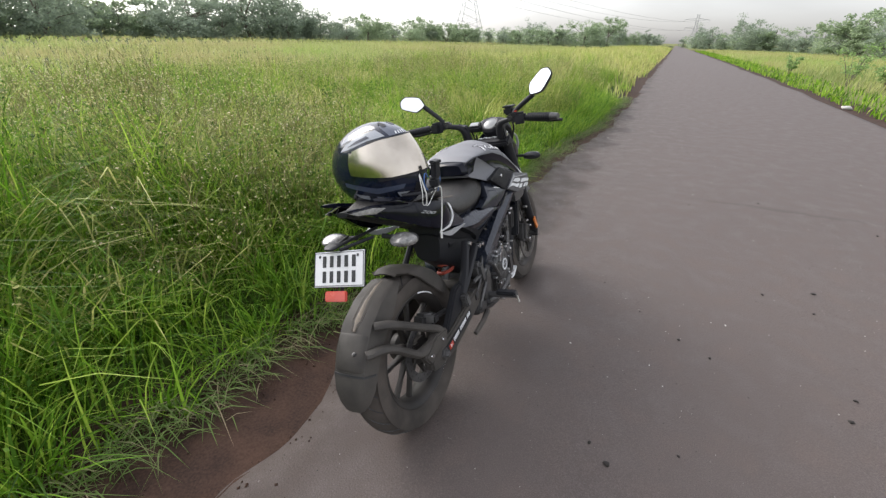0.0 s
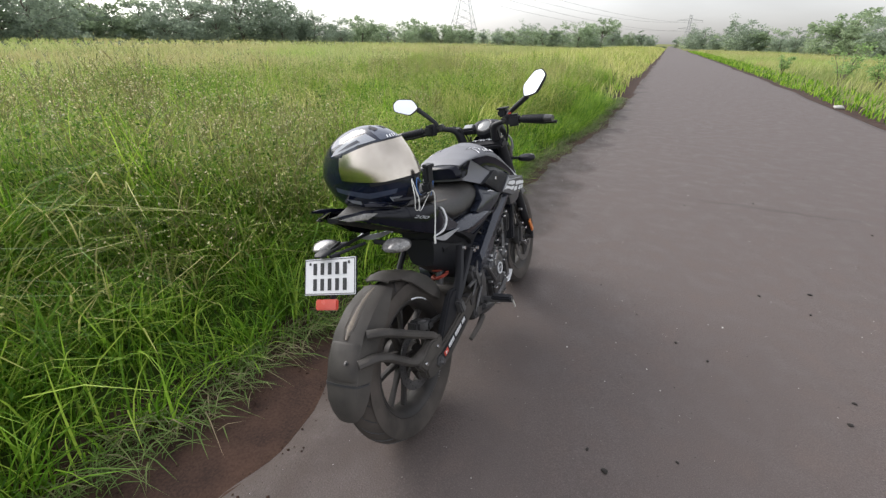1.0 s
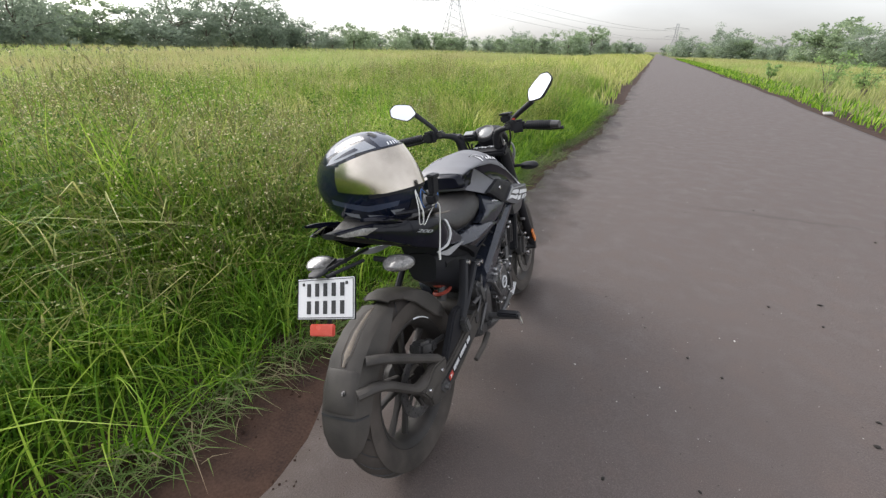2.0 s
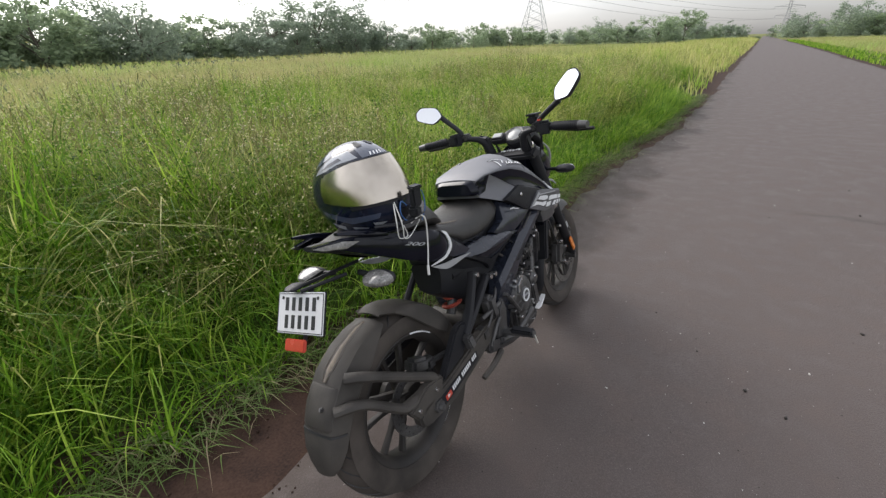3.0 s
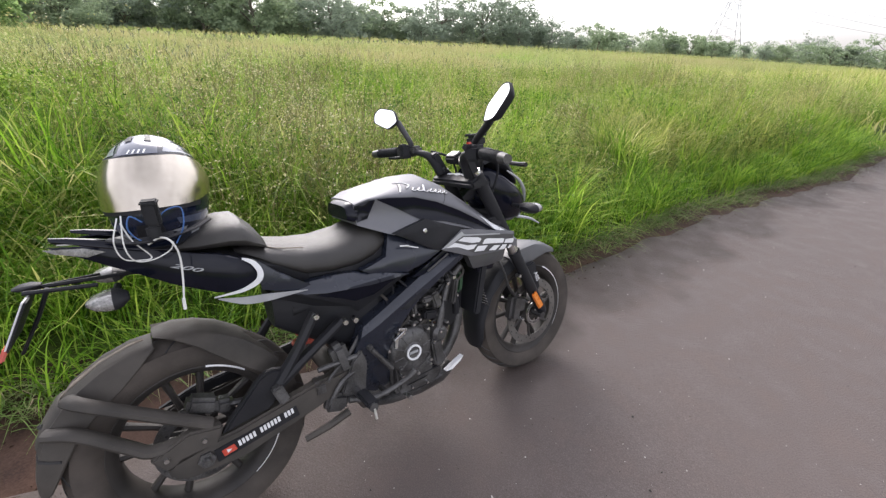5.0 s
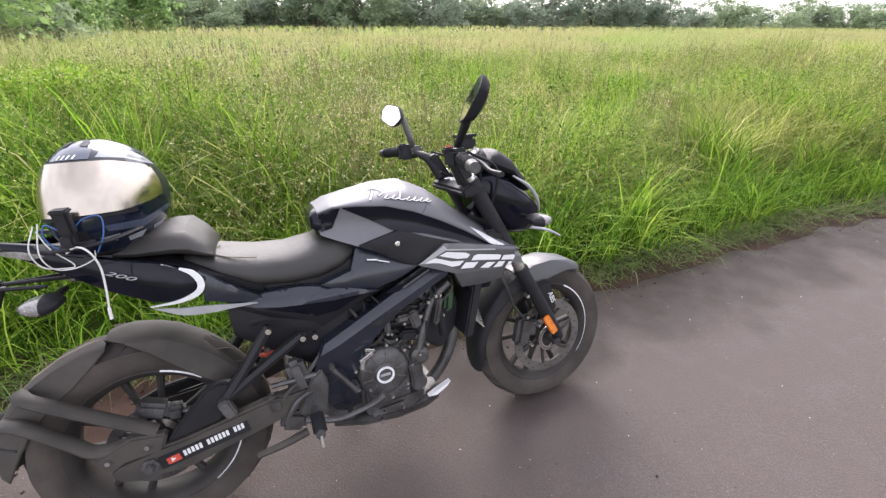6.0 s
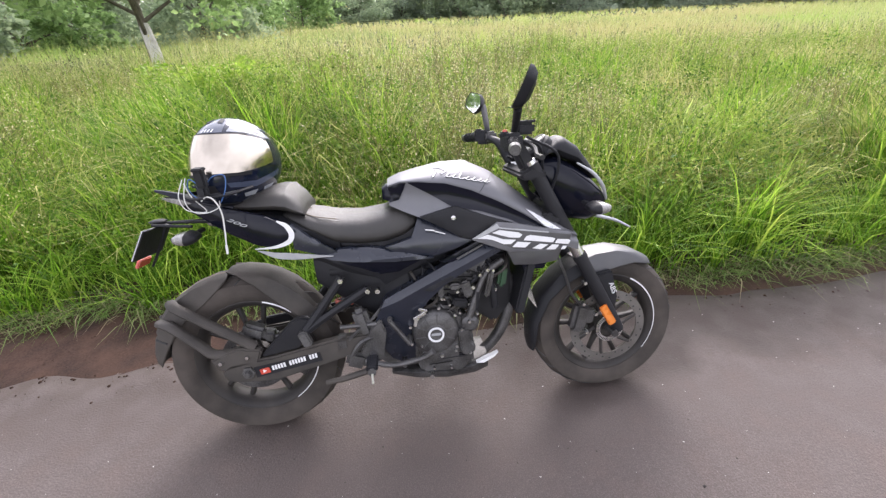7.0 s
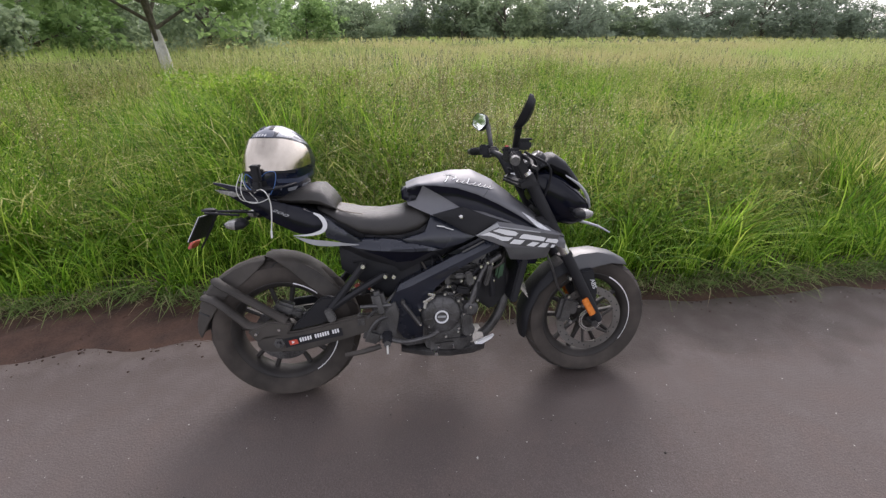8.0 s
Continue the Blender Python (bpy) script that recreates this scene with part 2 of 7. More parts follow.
# ---- mesh helpers ----
def fast_mesh(name, verts, tris, material, smooth=False):
    """A triangle mesh straight from numpy arrays."""
    me = bpy.data.meshes.new(name)
    verts = np.ascontiguousarray(verts, dtype=np.float32)
    tris = np.ascontiguousarray(tris, dtype=np.int32)
    me.vertices.add(len(verts))
    me.vertices.foreach_set("co", verts.ravel())
    me.loops.add(tris.size)
    me.loops.foreach_set("vertex_index", tris.ravel())
    me.polygons.add(len(tris))
    me.polygons.foreach_set("loop_start", np.arange(0, tris.size, 3, dtype=np.int32))
    if smooth:
        me.polygons.foreach_set("use_smooth", np.ones(len(tris), dtype=bool))
    me.materials.append(material)
    me.update(calc_edges=True)
    me.validate()
    return me


RNG = np.random.default_rng(7)


def value_noise(x, y, cell, seed=0):
    """Smooth noise from 0 to 1 on a plane, for arrays."""
    r = np.random.default_rng(seed)
    g = r.random((64, 64))
    u, v = x / cell, y / cell
    i, j = np.floor(u).astype(int), np.floor(v).astype(int)
    fu, fv = u - i, v - j
    fu, fv = fu * fu * (3 - 2 * fu), fv * fv * (3 - 2 * fv)
    a = g[i % 64, j % 64] * (1 - fu) + g[(i + 1) % 64, j % 64] * fu
    b = g[i % 64, (j + 1) % 64] * (1 - fu) + g[(i + 1) % 64, (j + 1) % 64] * fu
    return a * (1 - fv) + b * fv


def near_bulge(y):
    """The asphalt gives way to bare dirt a little earlier behind the parking place."""
    return 0.12 * np.clip((0.35 - y) / 0.4, 0, 1)


def edge_left(y):
    """Where the asphalt ends beside the field."""
    y = np.asarray(y, float)
    return np.interp(y, [2.6, 4.0, 7.4, 13.0, 24.0, 52.0, 320.0], [-0.42, -0.31, -0.14, -0.04, -0.06, 0.08, 0.4]) + 0.16 * (value_noise(y, y * 0, 0.9, 3) - 0.5) + 0.10 * (value_noise(y, y * 0 + 9, 0.25, 4) - 0.5) + near_bulge(y)


def edge_right(y):
    y = np.asarray(y, float)
    return 4.60 + 0.2 * (value_noise(y, y * 0, 2.5, 5) - 0.5) - np.clip(y - 50, 0, 200) * 0.008


def grass_line(y):
    """Where the grass begins beside the asphalt."""
    y = np.asarray(y, float)
    near = np.clip((2.2 - y) / 3.0, 0, 1)
    return edge_left(y) - near_bulge(y) - 0.15 - 0.09 * np.clip((y - 2.2) / 1.5, 0, 1) - 0.25 * near + 0.10 * (value_noise(y, y * 0 + 3, 0.5, 6) - 0.5)


# ---- ground and road ----
def sheet(name, xs, ys, height, material, label, category):
    X, Y = np.meshgrid(xs, ys)
    Z = height(X, Y)
    v = np.stack([X.ravel(), Y.ravel(), Z.ravel()], 1)
    nx = len(xs)
    q = (np.arange(len(ys) - 1)[:, None] * nx + np.arange(nx - 1)[None, :]).ravel()
    t = np.concatenate([np.stack([q, q + 1, q + nx + 1], 1), np.stack([q, q + nx + 1, q + nx], 1)])
    return tagged(new(name, fast_mesh(name, v, t, material, True)), label, category, kind="structure")


def spread(a, b, n, power=3.0):
    u = np.linspace(-1, 1, n)
    return (a + b) / 2 + (b - a) / 2 * np.sign(u) * np.abs(u) ** power


ground = sheet("ground", spread(-1500, 1500, 121, 5), spread(-1500, 1500, 121, 5), lambda x, y: -0.055 + 0.0 * x,
               M_FIELD, "flat grassy field soil reaching the horizon", "ground")


def build_road():
    ys = np.concatenate([np.linspace(-12, 14, 521), np.linspace(14.2, 60, 160), np.linspace(62, 320, 60)])
    us = np.concatenate([[0.0, 0.004], np.linspace(0.03, 0.97, 24), [0.996, 1.0]])
    L, Rr = edge_left(ys), edge_right(ys)
    X = L[:, None] + (Rr - L)[:, None] * us[None, :]
    Y = np.repeat(ys[:, None], len(us), 1)
    Z = -0.012 * ((us - 0.5) * 2) ** 2 + 0.006 + 0.002 * (value_noise(X, Y, 1.3, 8) - 0.5)
    Z[:, 0] = Z[:, -1] = -0.06
    v = np.stack([X.ravel(), Y.ravel(), Z.ravel()], 1)
    nx = len(us)
    q = (np.arange(len(ys) - 1)[:, None] * nx + np.arange(nx - 1)[None, :]).ravel()
    t = np.concatenate([np.stack([q, q + 1, q + nx + 1], 1), np.stack([q, q + nx + 1, q + nx], 1)])
    return tagged(new("road", fast_mesh("road", v, t, M_ASPHALT, True)), "worn grey asphalt country road with ragged edges", "road", kind="structure")


build_road()


def build_verge(name, x0, x1, label):
    ys = np.concatenate([np.linspace(-12, 14, 400), np.linspace(14.3, 120, 120)])
    us = np.linspace(0, 1, 22)
    a, b = x0(ys), x1(ys)
    X = a[:, None] + (b - a)[:, None] * us[None, :]
    Y = np.repeat(ys[:, None], len(us), 1)
    rough = np.clip(us * 5 - 0.1, 0.12, 1)[None, :]
    Z = -0.0075 - 0.02 * us[None, :] + rough * (0.03 * (value_noise(X, Y, 0.16, 11) - 0.5) + 0.02 * (value_noise(X, Y, 0.05, 12) - 0.5))
    v = np.stack([X.ravel(), Y.ravel(), Z.ravel()], 1)
    nx = len(us)
    q = (np.arange(len(ys) - 1)[:, None] * nx + np.arange(nx - 1)[None, :]).ravel()
    t = np.concatenate([np.stack([q, q + 1, q + nx + 1], 1), np.stack([q, q + nx + 1, q + nx], 1)])
    return tagged(new(name, fast_mesh(name, v, t, M_DIRT, True)), label, "dirt verge", kind="structure")


build_verge("dirt_verge", lambda y: edge_left(y) + 0.03, lambda y: edge_left(y) - 0.9, "bare red-brown dirt verge between asphalt and grass")
build_verge("dirt_verge", lambda y: edge_right(y) - 0.03, lambda y: edge_right(y) + 0.9, "bare brown dirt verge beside the asphalt")


def rise(x, y):
    """Slight lift of the far field, set to fit the camera's view of its far edge."""
    return 0.0015 * np.clip(-np.asarray(x, float) - 10, 0, 50) * np.clip((np.asarray(y, float) + 5) / 40, 0, 1)


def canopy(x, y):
    """Height above the soil of the dark sheet that fills the gaps between blades."""
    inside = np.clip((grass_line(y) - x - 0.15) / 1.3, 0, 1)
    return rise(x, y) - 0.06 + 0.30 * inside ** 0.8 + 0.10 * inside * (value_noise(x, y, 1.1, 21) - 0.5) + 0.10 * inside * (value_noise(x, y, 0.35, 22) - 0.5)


def lift(x, y, share):
    """Height at which a blade is rooted in the dark under-sheet."""
    return rise(x, y) + (canopy(x, y) - rise(x, y)) * share


def build_gap_sheet():
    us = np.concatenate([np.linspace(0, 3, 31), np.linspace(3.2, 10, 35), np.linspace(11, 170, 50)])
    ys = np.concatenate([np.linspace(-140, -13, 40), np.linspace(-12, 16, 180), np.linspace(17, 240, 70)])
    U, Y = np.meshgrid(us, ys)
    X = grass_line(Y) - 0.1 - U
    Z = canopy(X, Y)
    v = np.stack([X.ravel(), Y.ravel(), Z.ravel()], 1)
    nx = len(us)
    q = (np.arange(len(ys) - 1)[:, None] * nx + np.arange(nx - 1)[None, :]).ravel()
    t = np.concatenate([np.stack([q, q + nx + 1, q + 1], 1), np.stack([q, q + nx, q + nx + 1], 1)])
    tagged(new("grass_gap_shade", fast_mesh("grass_gap_shade", v, t, M_GAP_SHADE, True)), "dark sheet under the blades, coloured as the shade between them", "grass", kind="stuff")


build_gap_sheet()


# ---- grass ----
def blades(name, x, y, z, h, w, bend, az, material, label, segs=3, droop=0.35, category="grass"):
    """Many arching, tapering blades in one mesh."""
    n = len(x)
    s = np.linspace(0, 1, segs + 1)[None, :]
    reach = (bend * h)[:, None] * s ** 2
    rise = h[:, None] * (s - droop * np.clip(bend, 0, 1.4)[:, None] * s ** 3)
    dx, dy = np.sin(az)[:, None], np.cos(az)[:, None]
    cx, cy, cz = x[:, None] + dx * reach, y[:, None] + dy * reach, z[:, None] + rise
    wide = w[:, None] * np.array([0.7, 1.0, 0.75, 0.45, 0.2])[None, :segs] / 2 if segs > 2 else w[:, None] * np.array([0.8, 1.0])[None, :segs] / 2
    turn = az + np.pi / 2 + RNG.normal(0, 0.5, n)
    px, py = np.sin(turn)[:, None], np.cos(turn)[:, None]
    k = 2 * segs + 1
    v = np.empty((n, k, 3), np.float32)
    for j in range(segs):
        for side, sign in ((0, -1), (1, 1)):
            v[:, 2 * j + side, 0] = cx[:, j] + sign * px[:, 0] * wide[:, j]
            v[:, 2 * j + side, 1] = cy[:, j] + sign * py[:, 0] * wide[:, j]
            v[:, 2 * j + side, 2] = cz[:, j]
    v[:, -1, 0], v[:, -1, 1], v[:, -1, 2] = cx[:, segs], cy[:, segs], cz[:, segs]
    f = []
    for j in range(segs - 1):
        f += [(2 * j, 2 * j + 1, 2 * j + 3), (2 * j, 2 * j + 3, 2 * j + 2)]
    f.append((2 * segs - 2, 2 * segs - 1, 2 * segs))
    t = (np.arange(n)[:, None, None] * k + np.array(f)[None]).reshape(-1, 3)
    return tagged(new(name, fast_mesh(name, v.reshape(-1, 3), t, material, True)), label, category, kind="stuff")


def scatter(n, x0, x1, y0, y1, margin=0.0):
    """Random places in a strip of the field, outside the verge."""
    x, y = RNG.uniform(x0, x1, n), RNG.uniform(y0, y1, n)
    keep = x < grass_line(y) - margin
    return x[keep], y[keep]


def seeds(name, x, y, z, size, material, label):
    """Small four-sided grains."""
    n = len(x)
    a = RNG.normal(size=(n, 3))
    a /= np.linalg.norm(a, axis=1)[:, None]
    b = np.cross(a, RNG.normal(size=(n, 3)))
    b /= np.linalg.norm(b, axis=1)[:, None]
    c = np.stack([x, y, z], 1)
    s = size[:, None]
    v = np.stack([c - a * s, c + b * s * 0.5, c + a * s, c - b * s * 0.5], 1).reshape(-1, 3)
    t = (np.arange(n)[:, None, None] * 4 + np.array([(0, 1, 2), (0, 2, 3)])[None]).reshape(-1, 3)
    return tagged(new(name, fast_mesh(name, v, t, material)), label, "grass", kind="stuff")


def bump_at(x, y, cx, cy, rx, ry):
    """A soft round patch of the field, 1 in its middle."""
    return np.exp(-((x - cx) / rx) ** 2 - ((y - cy) / ry) ** 2)


def tall(x, y):
    """Height of the field's grass, in clumps, with one hollow shaped to give a shaded patch."""
    inside = np.clip((grass_line(y) - x) / 1.1, 0, 1)
    hollow = 1 - 0.6 * bump_at(x, y, -4.8, 7.4, 0.9, 1.3) + 0.25 * bump_at(x, y, -4.1, -0.8, 1.0, 0.8)
    return hollow * (0.34 + 0.30 * inside) * (0.22 + 0.62 * value_noise(x, y, 0.75, 31) + 0.42 * value_noise(x, y, 0.28, 32) + 0.42 * value_noise(x, y, 2.6, 34))


def build_grass():
    # lush edge: a thin sward, and tufts of arching blades with dark gaps between; greener behind the bike and, as
    # shade, at the foot; golden ahead of it, with backlight in the colour
    def two_tone(x, y, z, h, w, bend, az, name, label):
        gold = (y + 1.6 * (value_noise(x, y, 1.3, 37) - 0.5) > 1.0) & (grass_line(y) - x > 0.25 + 0.7 * value_noise(x, y, 0.6, 38))
        for pick, mat, tone in ((gold, M_GRASS_GOLD, "sun-tinted yellow-green "), (~gold, M_GRASS, "deep green ")):
            blades(name, x[pick], y[pick], z[pick], h[pick], w[pick], bend[pick], az[pick], mat, tone + label, 4)

    x, y = scatter(34000, -3.0, 0.0, -4.5, 11.0)
    n = len(x)
    az = np.where(RNG.random(n) < 0.45, RNG.normal(np.pi / 2, 0.8, n), RNG.uniform(0, 2 * np.pi, n))
    two_tone(x, y, lift(x, y, 0.3) - 0.03, tall(x, y) * RNG.uniform(0.5, 1.0, n), RNG.uniform(0.004, 0.009, n), RNG.uniform(0.2, 1.3, n), az, "lush_grass", "roadside grass blades")
    cx, cy = scatter(1900, -3.4, 0.0, -4.5, 11.0, 0.03)
    mx, my = RNG.normal(-4.1, 0.55, 90), RNG.normal(-0.8, 0.5, 90)
    cx, cy = np.concatenate([cx, mx]), np.concatenate([cy, my])
    m = 36
    size = np.repeat(RNG.uniform(0.75, 1.35, len(cx)), m)
    sway = np.repeat(RNG.uniform(0, 2 * np.pi, len(cx)), m)
    x = np.repeat(cx, m) + RNG.normal(0, 0.042, len(cx) * m)
    y = np.repeat(cy, m) + RNG.normal(0, 0.042, len(cx) * m)
    n = len(x)
    az = np.where(RNG.random(n) < 0.4, sway + RNG.normal(0, 0.6, n), RNG.uniform(0, 2 * np.pi, n))
    two_tone(x, y, lift(x, y, 0.3) - 0.03, tall(x, y) * size * RNG.uniform(0.65, 1.2, n), RNG.uniform(0.005, 0.0125, n), RNG.uniform(0.25, 1.35, n), az, "lush_tufts", "tufts of arching grass blades")
    # straggling low blades over the dirt
    y = RNG.uniform(-4.5, 12.0, 9000)
    x = grass_line(y) + RNG.normal(0.0, 0.07, len(y))
    n = len(x)
    blades("trailing_grass", x, y, np.full(n, -0.03), RNG.uniform(0.07, 0.20, n), RNG.uniform(0.003, 0.007, n), RNG.uniform(0.7, 1.8, n),
           RNG.normal(np.pi / 2, 0.9, n), M_STRAW, "pale trailing grass ends lying over the dirt", 3, 0.5)
    # field behind
    x, y = scatter(100000, -10.0, -1.3, -11.0, 22.0)
    keep = value_noise(x, y, 0.35, 35) * 0.6 + value_noise(x, y, 1.4, 36) * 0.4 + RNG.random(len(x)) * 0.45 > 0.62
    x, y = x[keep], y[keep]
    n = len(x)
    h = tall(x, y) * RNG.uniform(0.7, 1.25, n)
    blades("field_grass", x, y, lift(x, y, 0.35), h, RNG.uniform(0.006, 0.014, n), RNG.uniform(0.3, 1.4, n), RNG.uniform(0, 2 * np.pi, n), M_GRASS_MID,
           "tall yellow-green field grass", 3)
    # bright tufts here and there
    cx, cy = scatter(560, -9.0, -0.9, -10.0, 18.0, 0.2)
    m = 70
    x = np.repeat(cx, m) + RNG.normal(0, 0.11, len(cx) * m)
    y = np.repeat(cy, m) + RNG.normal(0, 0.11, len(cx) * m)
    n = len(x)
    blades("grass_tufts", x, y, lift(x, y, 0.4), tall(x, y) * RNG.uniform(0.9, 1.45, n), RNG.uniform(0.007, 0.014, n), RNG.uniform(0.1, 0.8, n),
           RNG.uniform(0, 2 * np.pi, n), M_GRASS, "bright green tufts standing in the field", 4)
    # farther off, coarser
    x, y = scatter(58000, -38.0, -9.0, -45.0, 75.0)
    n = len(x)
    blades("distant_grass", x, y, lift(x, y, 0.5), tall(x, y) * RNG.uniform(0.6, 1.1, n), RNG.uniform(0.02, 0.05, n), RNG.uniform(0.1, 0.8, n),
           RNG.uniform(0, 2 * np.pi, n), M_GRASS_FAR, "distant pale green and brownish field grass", 2)
    x, y = scatter(42000, -9.5, 0.1, 10.0, 130.0)
    n = len(x)
    blades("roadside_grass", x, y, lift(x, y, 0.4), tall(x, y) * RNG.uniform(0.7, 1.3, n), RNG.uniform(0.015, 0.035, n), RNG.uniform(0.1, 0.8, n),
           RNG.uniform(0, 2 * np.pi, n), M_GRASS_MID, "tall grass along the road in the distance", 2)
    x, y = scatter(22000, -150.0, -36.0, -130.0, 190.0)
    n = len(x)
    blades("far_field_grass", x, y, 0.2 + rise(x, y), RNG.uniform(0.3, 0.6, n), RNG.uniform(0.15, 0.4, n), RNG.uniform(0.1, 0.8, n),
           RNG.uniform(0, 2 * np.pi, n), M_GRASS_FAR, "far field grass before the trees", 2)
    # the other side of the road
    y = RNG.uniform(-7.0, 110.0, 32000)
    d = RNG.random(len(y)) ** 1.5 * 16
    x = edge_right(y) + 0.25 + d
    n = len(x)
    near = d < 1.8
    h = np.where(near, 0.22, 0.55) * RNG.uniform(0.6, 1.3, n)
    for pick, mat, nm, lb in ((near, M_GRASS, "verge_grass", "short bright green grass on the verge"),
                              (~near, M_GRASS_FAR, "reddish_field_grass", "brownish tall grass of the field across the road")):
        k = pick.sum()
        blades(nm, x[pick], y[pick], np.full(k, -0.03), h[pick], RNG.uniform(0.015, 0.04, k), RNG.uniform(0.1, 0.8, k), RNG.uniform(0, 2 * np.pi, k), mat, lb, 2)
    # thin flowering stems with pale grains
    for count, x0, x1, y0, y1, grains, size, wide, mat in ((21000, -9.0, -0.9, -9.0, 17.0, 10, 0.007, 0.003, M_STEM), (8000, -34.0, -8.5, -38.0, 60.0, 5, 0.018, 0.008, M_GRASS_FAR)):
        x, y = scatter(count, x0, x1, y0, y1, 0.35)
        thick = value_noise(x, y, 1.6, 41) + RNG.random(len(x)) * 0.5 > 0.62
        x, y = x[thick], y[thick]
        n = len(x)
        h = tall(x, y) * RNG.uniform(1.05, 1.5, n) + 0.14
        bend, az, z = RNG.uniform(0.1, 0.5, n), RNG.uniform(0, 2 * np.pi, n), lift(x, y, 0.4)
        blades("grass_stems", x, y, z, h, np.full(n, wide), bend, az, mat, "thin flowering grass stems", 3)
        s = RNG.uniform(0.62, 1.0, (n, grains))
        gx = x[:, None] + np.sin(az)[:, None] * bend[:, None] * h[:, None] * s ** 2 + RNG.normal(0, 0.022, s.shape)
        gy = y[:, None] + np.cos(az)[:, None] * bend[:, None] * h[:, None] * s ** 2 + RNG.normal(0, 0.022, s.shape)
        gz = z[:, None] + h[:, None] * (s - 0.35 * bend[:, None] * s ** 3) + RNG.normal(0, 0.012, s.shape)
        seeds("seed_heads", gx.ravel(), gy.ravel(), gz.ravel(), RNG.uniform(0.6, 1.4, gx.size) * size, M_SEED, "pale beige seed heads over the grass")
    # feathery weeds: dark twiggy sprays tipped with cream dots
    px, py = scatter(8000, -7.5, -0.75, -6.0, 13.0, 0.45)
    thick = 0.8 * bump_at(px, py, -2.6, 0.9, 1.0, 0.9) + 0.35 * bump_at(px, py, -1.6, 0.8, 0.5, 0.5)
    pick = value_noise(px, py, 1.1, 55) + 0.35 * value_noise(px, py, 0.4, 56) + RNG.random(len(px)) * 0.25 + thick > 1.0
    px, py = px[pick], py[pick]
    n, m = len(px), 15
    ph = tall(px, py) * RNG.uniform(0.95, 1.25, n) + 0.16
    pz, lean_x, lean_y = lift(px, py, 0.4), RNG.normal(0, 0.10, n), RNG.normal(0, 0.10, n)
    up = RNG.uniform(0.30, 1.0, (n, m))
    bx, by = px[:, None] + lean_x[:, None] * up * ph[:, None], py[:, None] + lean_y[:, None] * up * ph[:, None]
    bz = pz[:, None] + ph[:, None] * up
    size = RNG.uniform(0.06, 0.17, (n, m)) * (1.25 - up * 0.6)
    az = RNG.uniform(0, 2 * np.pi, (n, m))
    blades("feathery_weeds", bx.ravel(), by.ravel(), bz.ravel(), size.ravel(), RNG.uniform(0.003, 0.006, n * m), RNG.uniform(0.6, 1.5, n * m), az.ravel(), M_FEATHER,
           "dark feathery weed sprays standing in the grass", 2, 0.4, "weeds")
    blades("weed_stalks", px, py, pz, ph, np.full(n, 0.004), np.hypot(lean_x, lean_y), np.arctan2(lean_x, lean_y), M_FEATHER, "thin olive-brown weed stalks", 3, 0.1, "weeds")
    k = 2
    s = RNG.uniform(0.5, 1.0, (n, m, k))
    fx = bx[..., None] + np.sin(az)[..., None] * size[..., None] * s * 0.9 + RNG.normal(0, 0.008, s.shape)
    fy = by[..., None] + np.cos(az)[..., None] * size[..., None] * s * 0.9 + RNG.normal(0, 0.008, s.shape)
    fz = bz[..., None] + size[..., None] * s * 0.75
    keep = RNG.random(s.shape) < 0.42
    seeds("cream_dots", fx[keep], fy[keep], fz[keep], RNG.uniform(0.0045, 0.0095, keep.sum()), M_FLOWER, "tiny cream flower heads on the weeds")
    # low weeds with tiny flowers, in patches
    cx, cy = scatter(2000, -8.5, -0.9, -8.0, 14.0, 0.3)
    pick = value_noise(cx, cy, 1.5, 52) > 0.50
    cx, cy = cx[pick], cy[pick]
    m = 135
    x = np.repeat(cx, m) + RNG.normal(0, 0.13, len(cx) * m)
    y = np.repeat(cy, m) + RNG.normal(0, 0.13, len(cx) * m)
    z = lift(x, y, 0.5) + tall(x, y) * RNG.uniform(0.25, 1.0, len(x))
    seeds("low_weeds", x, y, z, RNG.uniform(0.007, 0.018, len(x)), M_WEED, "green leafy weeds among the grass")
    x, y = scatter(9000, -9.0, -1.2, -9.0, 15.0, 0.7)
    pick = value_noise(x, y, 1.2, 53) + RNG.random(len(x)) * 0.5 > 0.68
    x, y = x[pick], y[pick]
    z = lift(x, y, 0.4) + tall(x, y) * RNG.uniform(0.85, 1.3, len(x)) + 0.07
    seeds("tiny_flowers", x, y, z, RNG.uniform(0.005, 0.0095, len(x)), M_FLOWER, "tiny cream flowers speckling the grass")


build_grass()


# ---- trees, pylons, roadside plants ----
def simple_tube(points, radii, n=7):
    p = np.array(points, float)
    tang = np.gradient(p, axis=0)
    tang /= np.linalg.norm(tang, axis=1)[:, None]
    v, t = [], []
    for i in range(len(p)):
        ref = np.array([1.0, 0.2, 0.0]) if abs(tang[i][2]) > 0.7 else np.array([0.0, 0.0, 1.0])
        a = np.cross(tang[i], ref)
        a /= np.linalg.norm(a)
        b = np.cross(a, tang[i])
        for k in range(n):
            w = 2 * np.pi * k / n
            v.append(p[i] + radii[i] * (np.cos(w) * a + np.sin(w) * b))
    for i in range(len(p) - 1):
        for k in range(n):
            q = (i * n + k, i * n + (k + 1) % n, (i + 1) * n + (k + 1) % n, (i + 1) * n + k)
            t += [(q[0], q[1], q[2]), (q[0], q[2], q[3])]
    return np.array(v), np.array(t)


def merge(parts):
    v, t, o = [], [], 0
    for a, b in parts:
        v.append(a)
        t.append(b + o)
        o += len(a)
    return np.concatenate(v), np.concatenate(t)


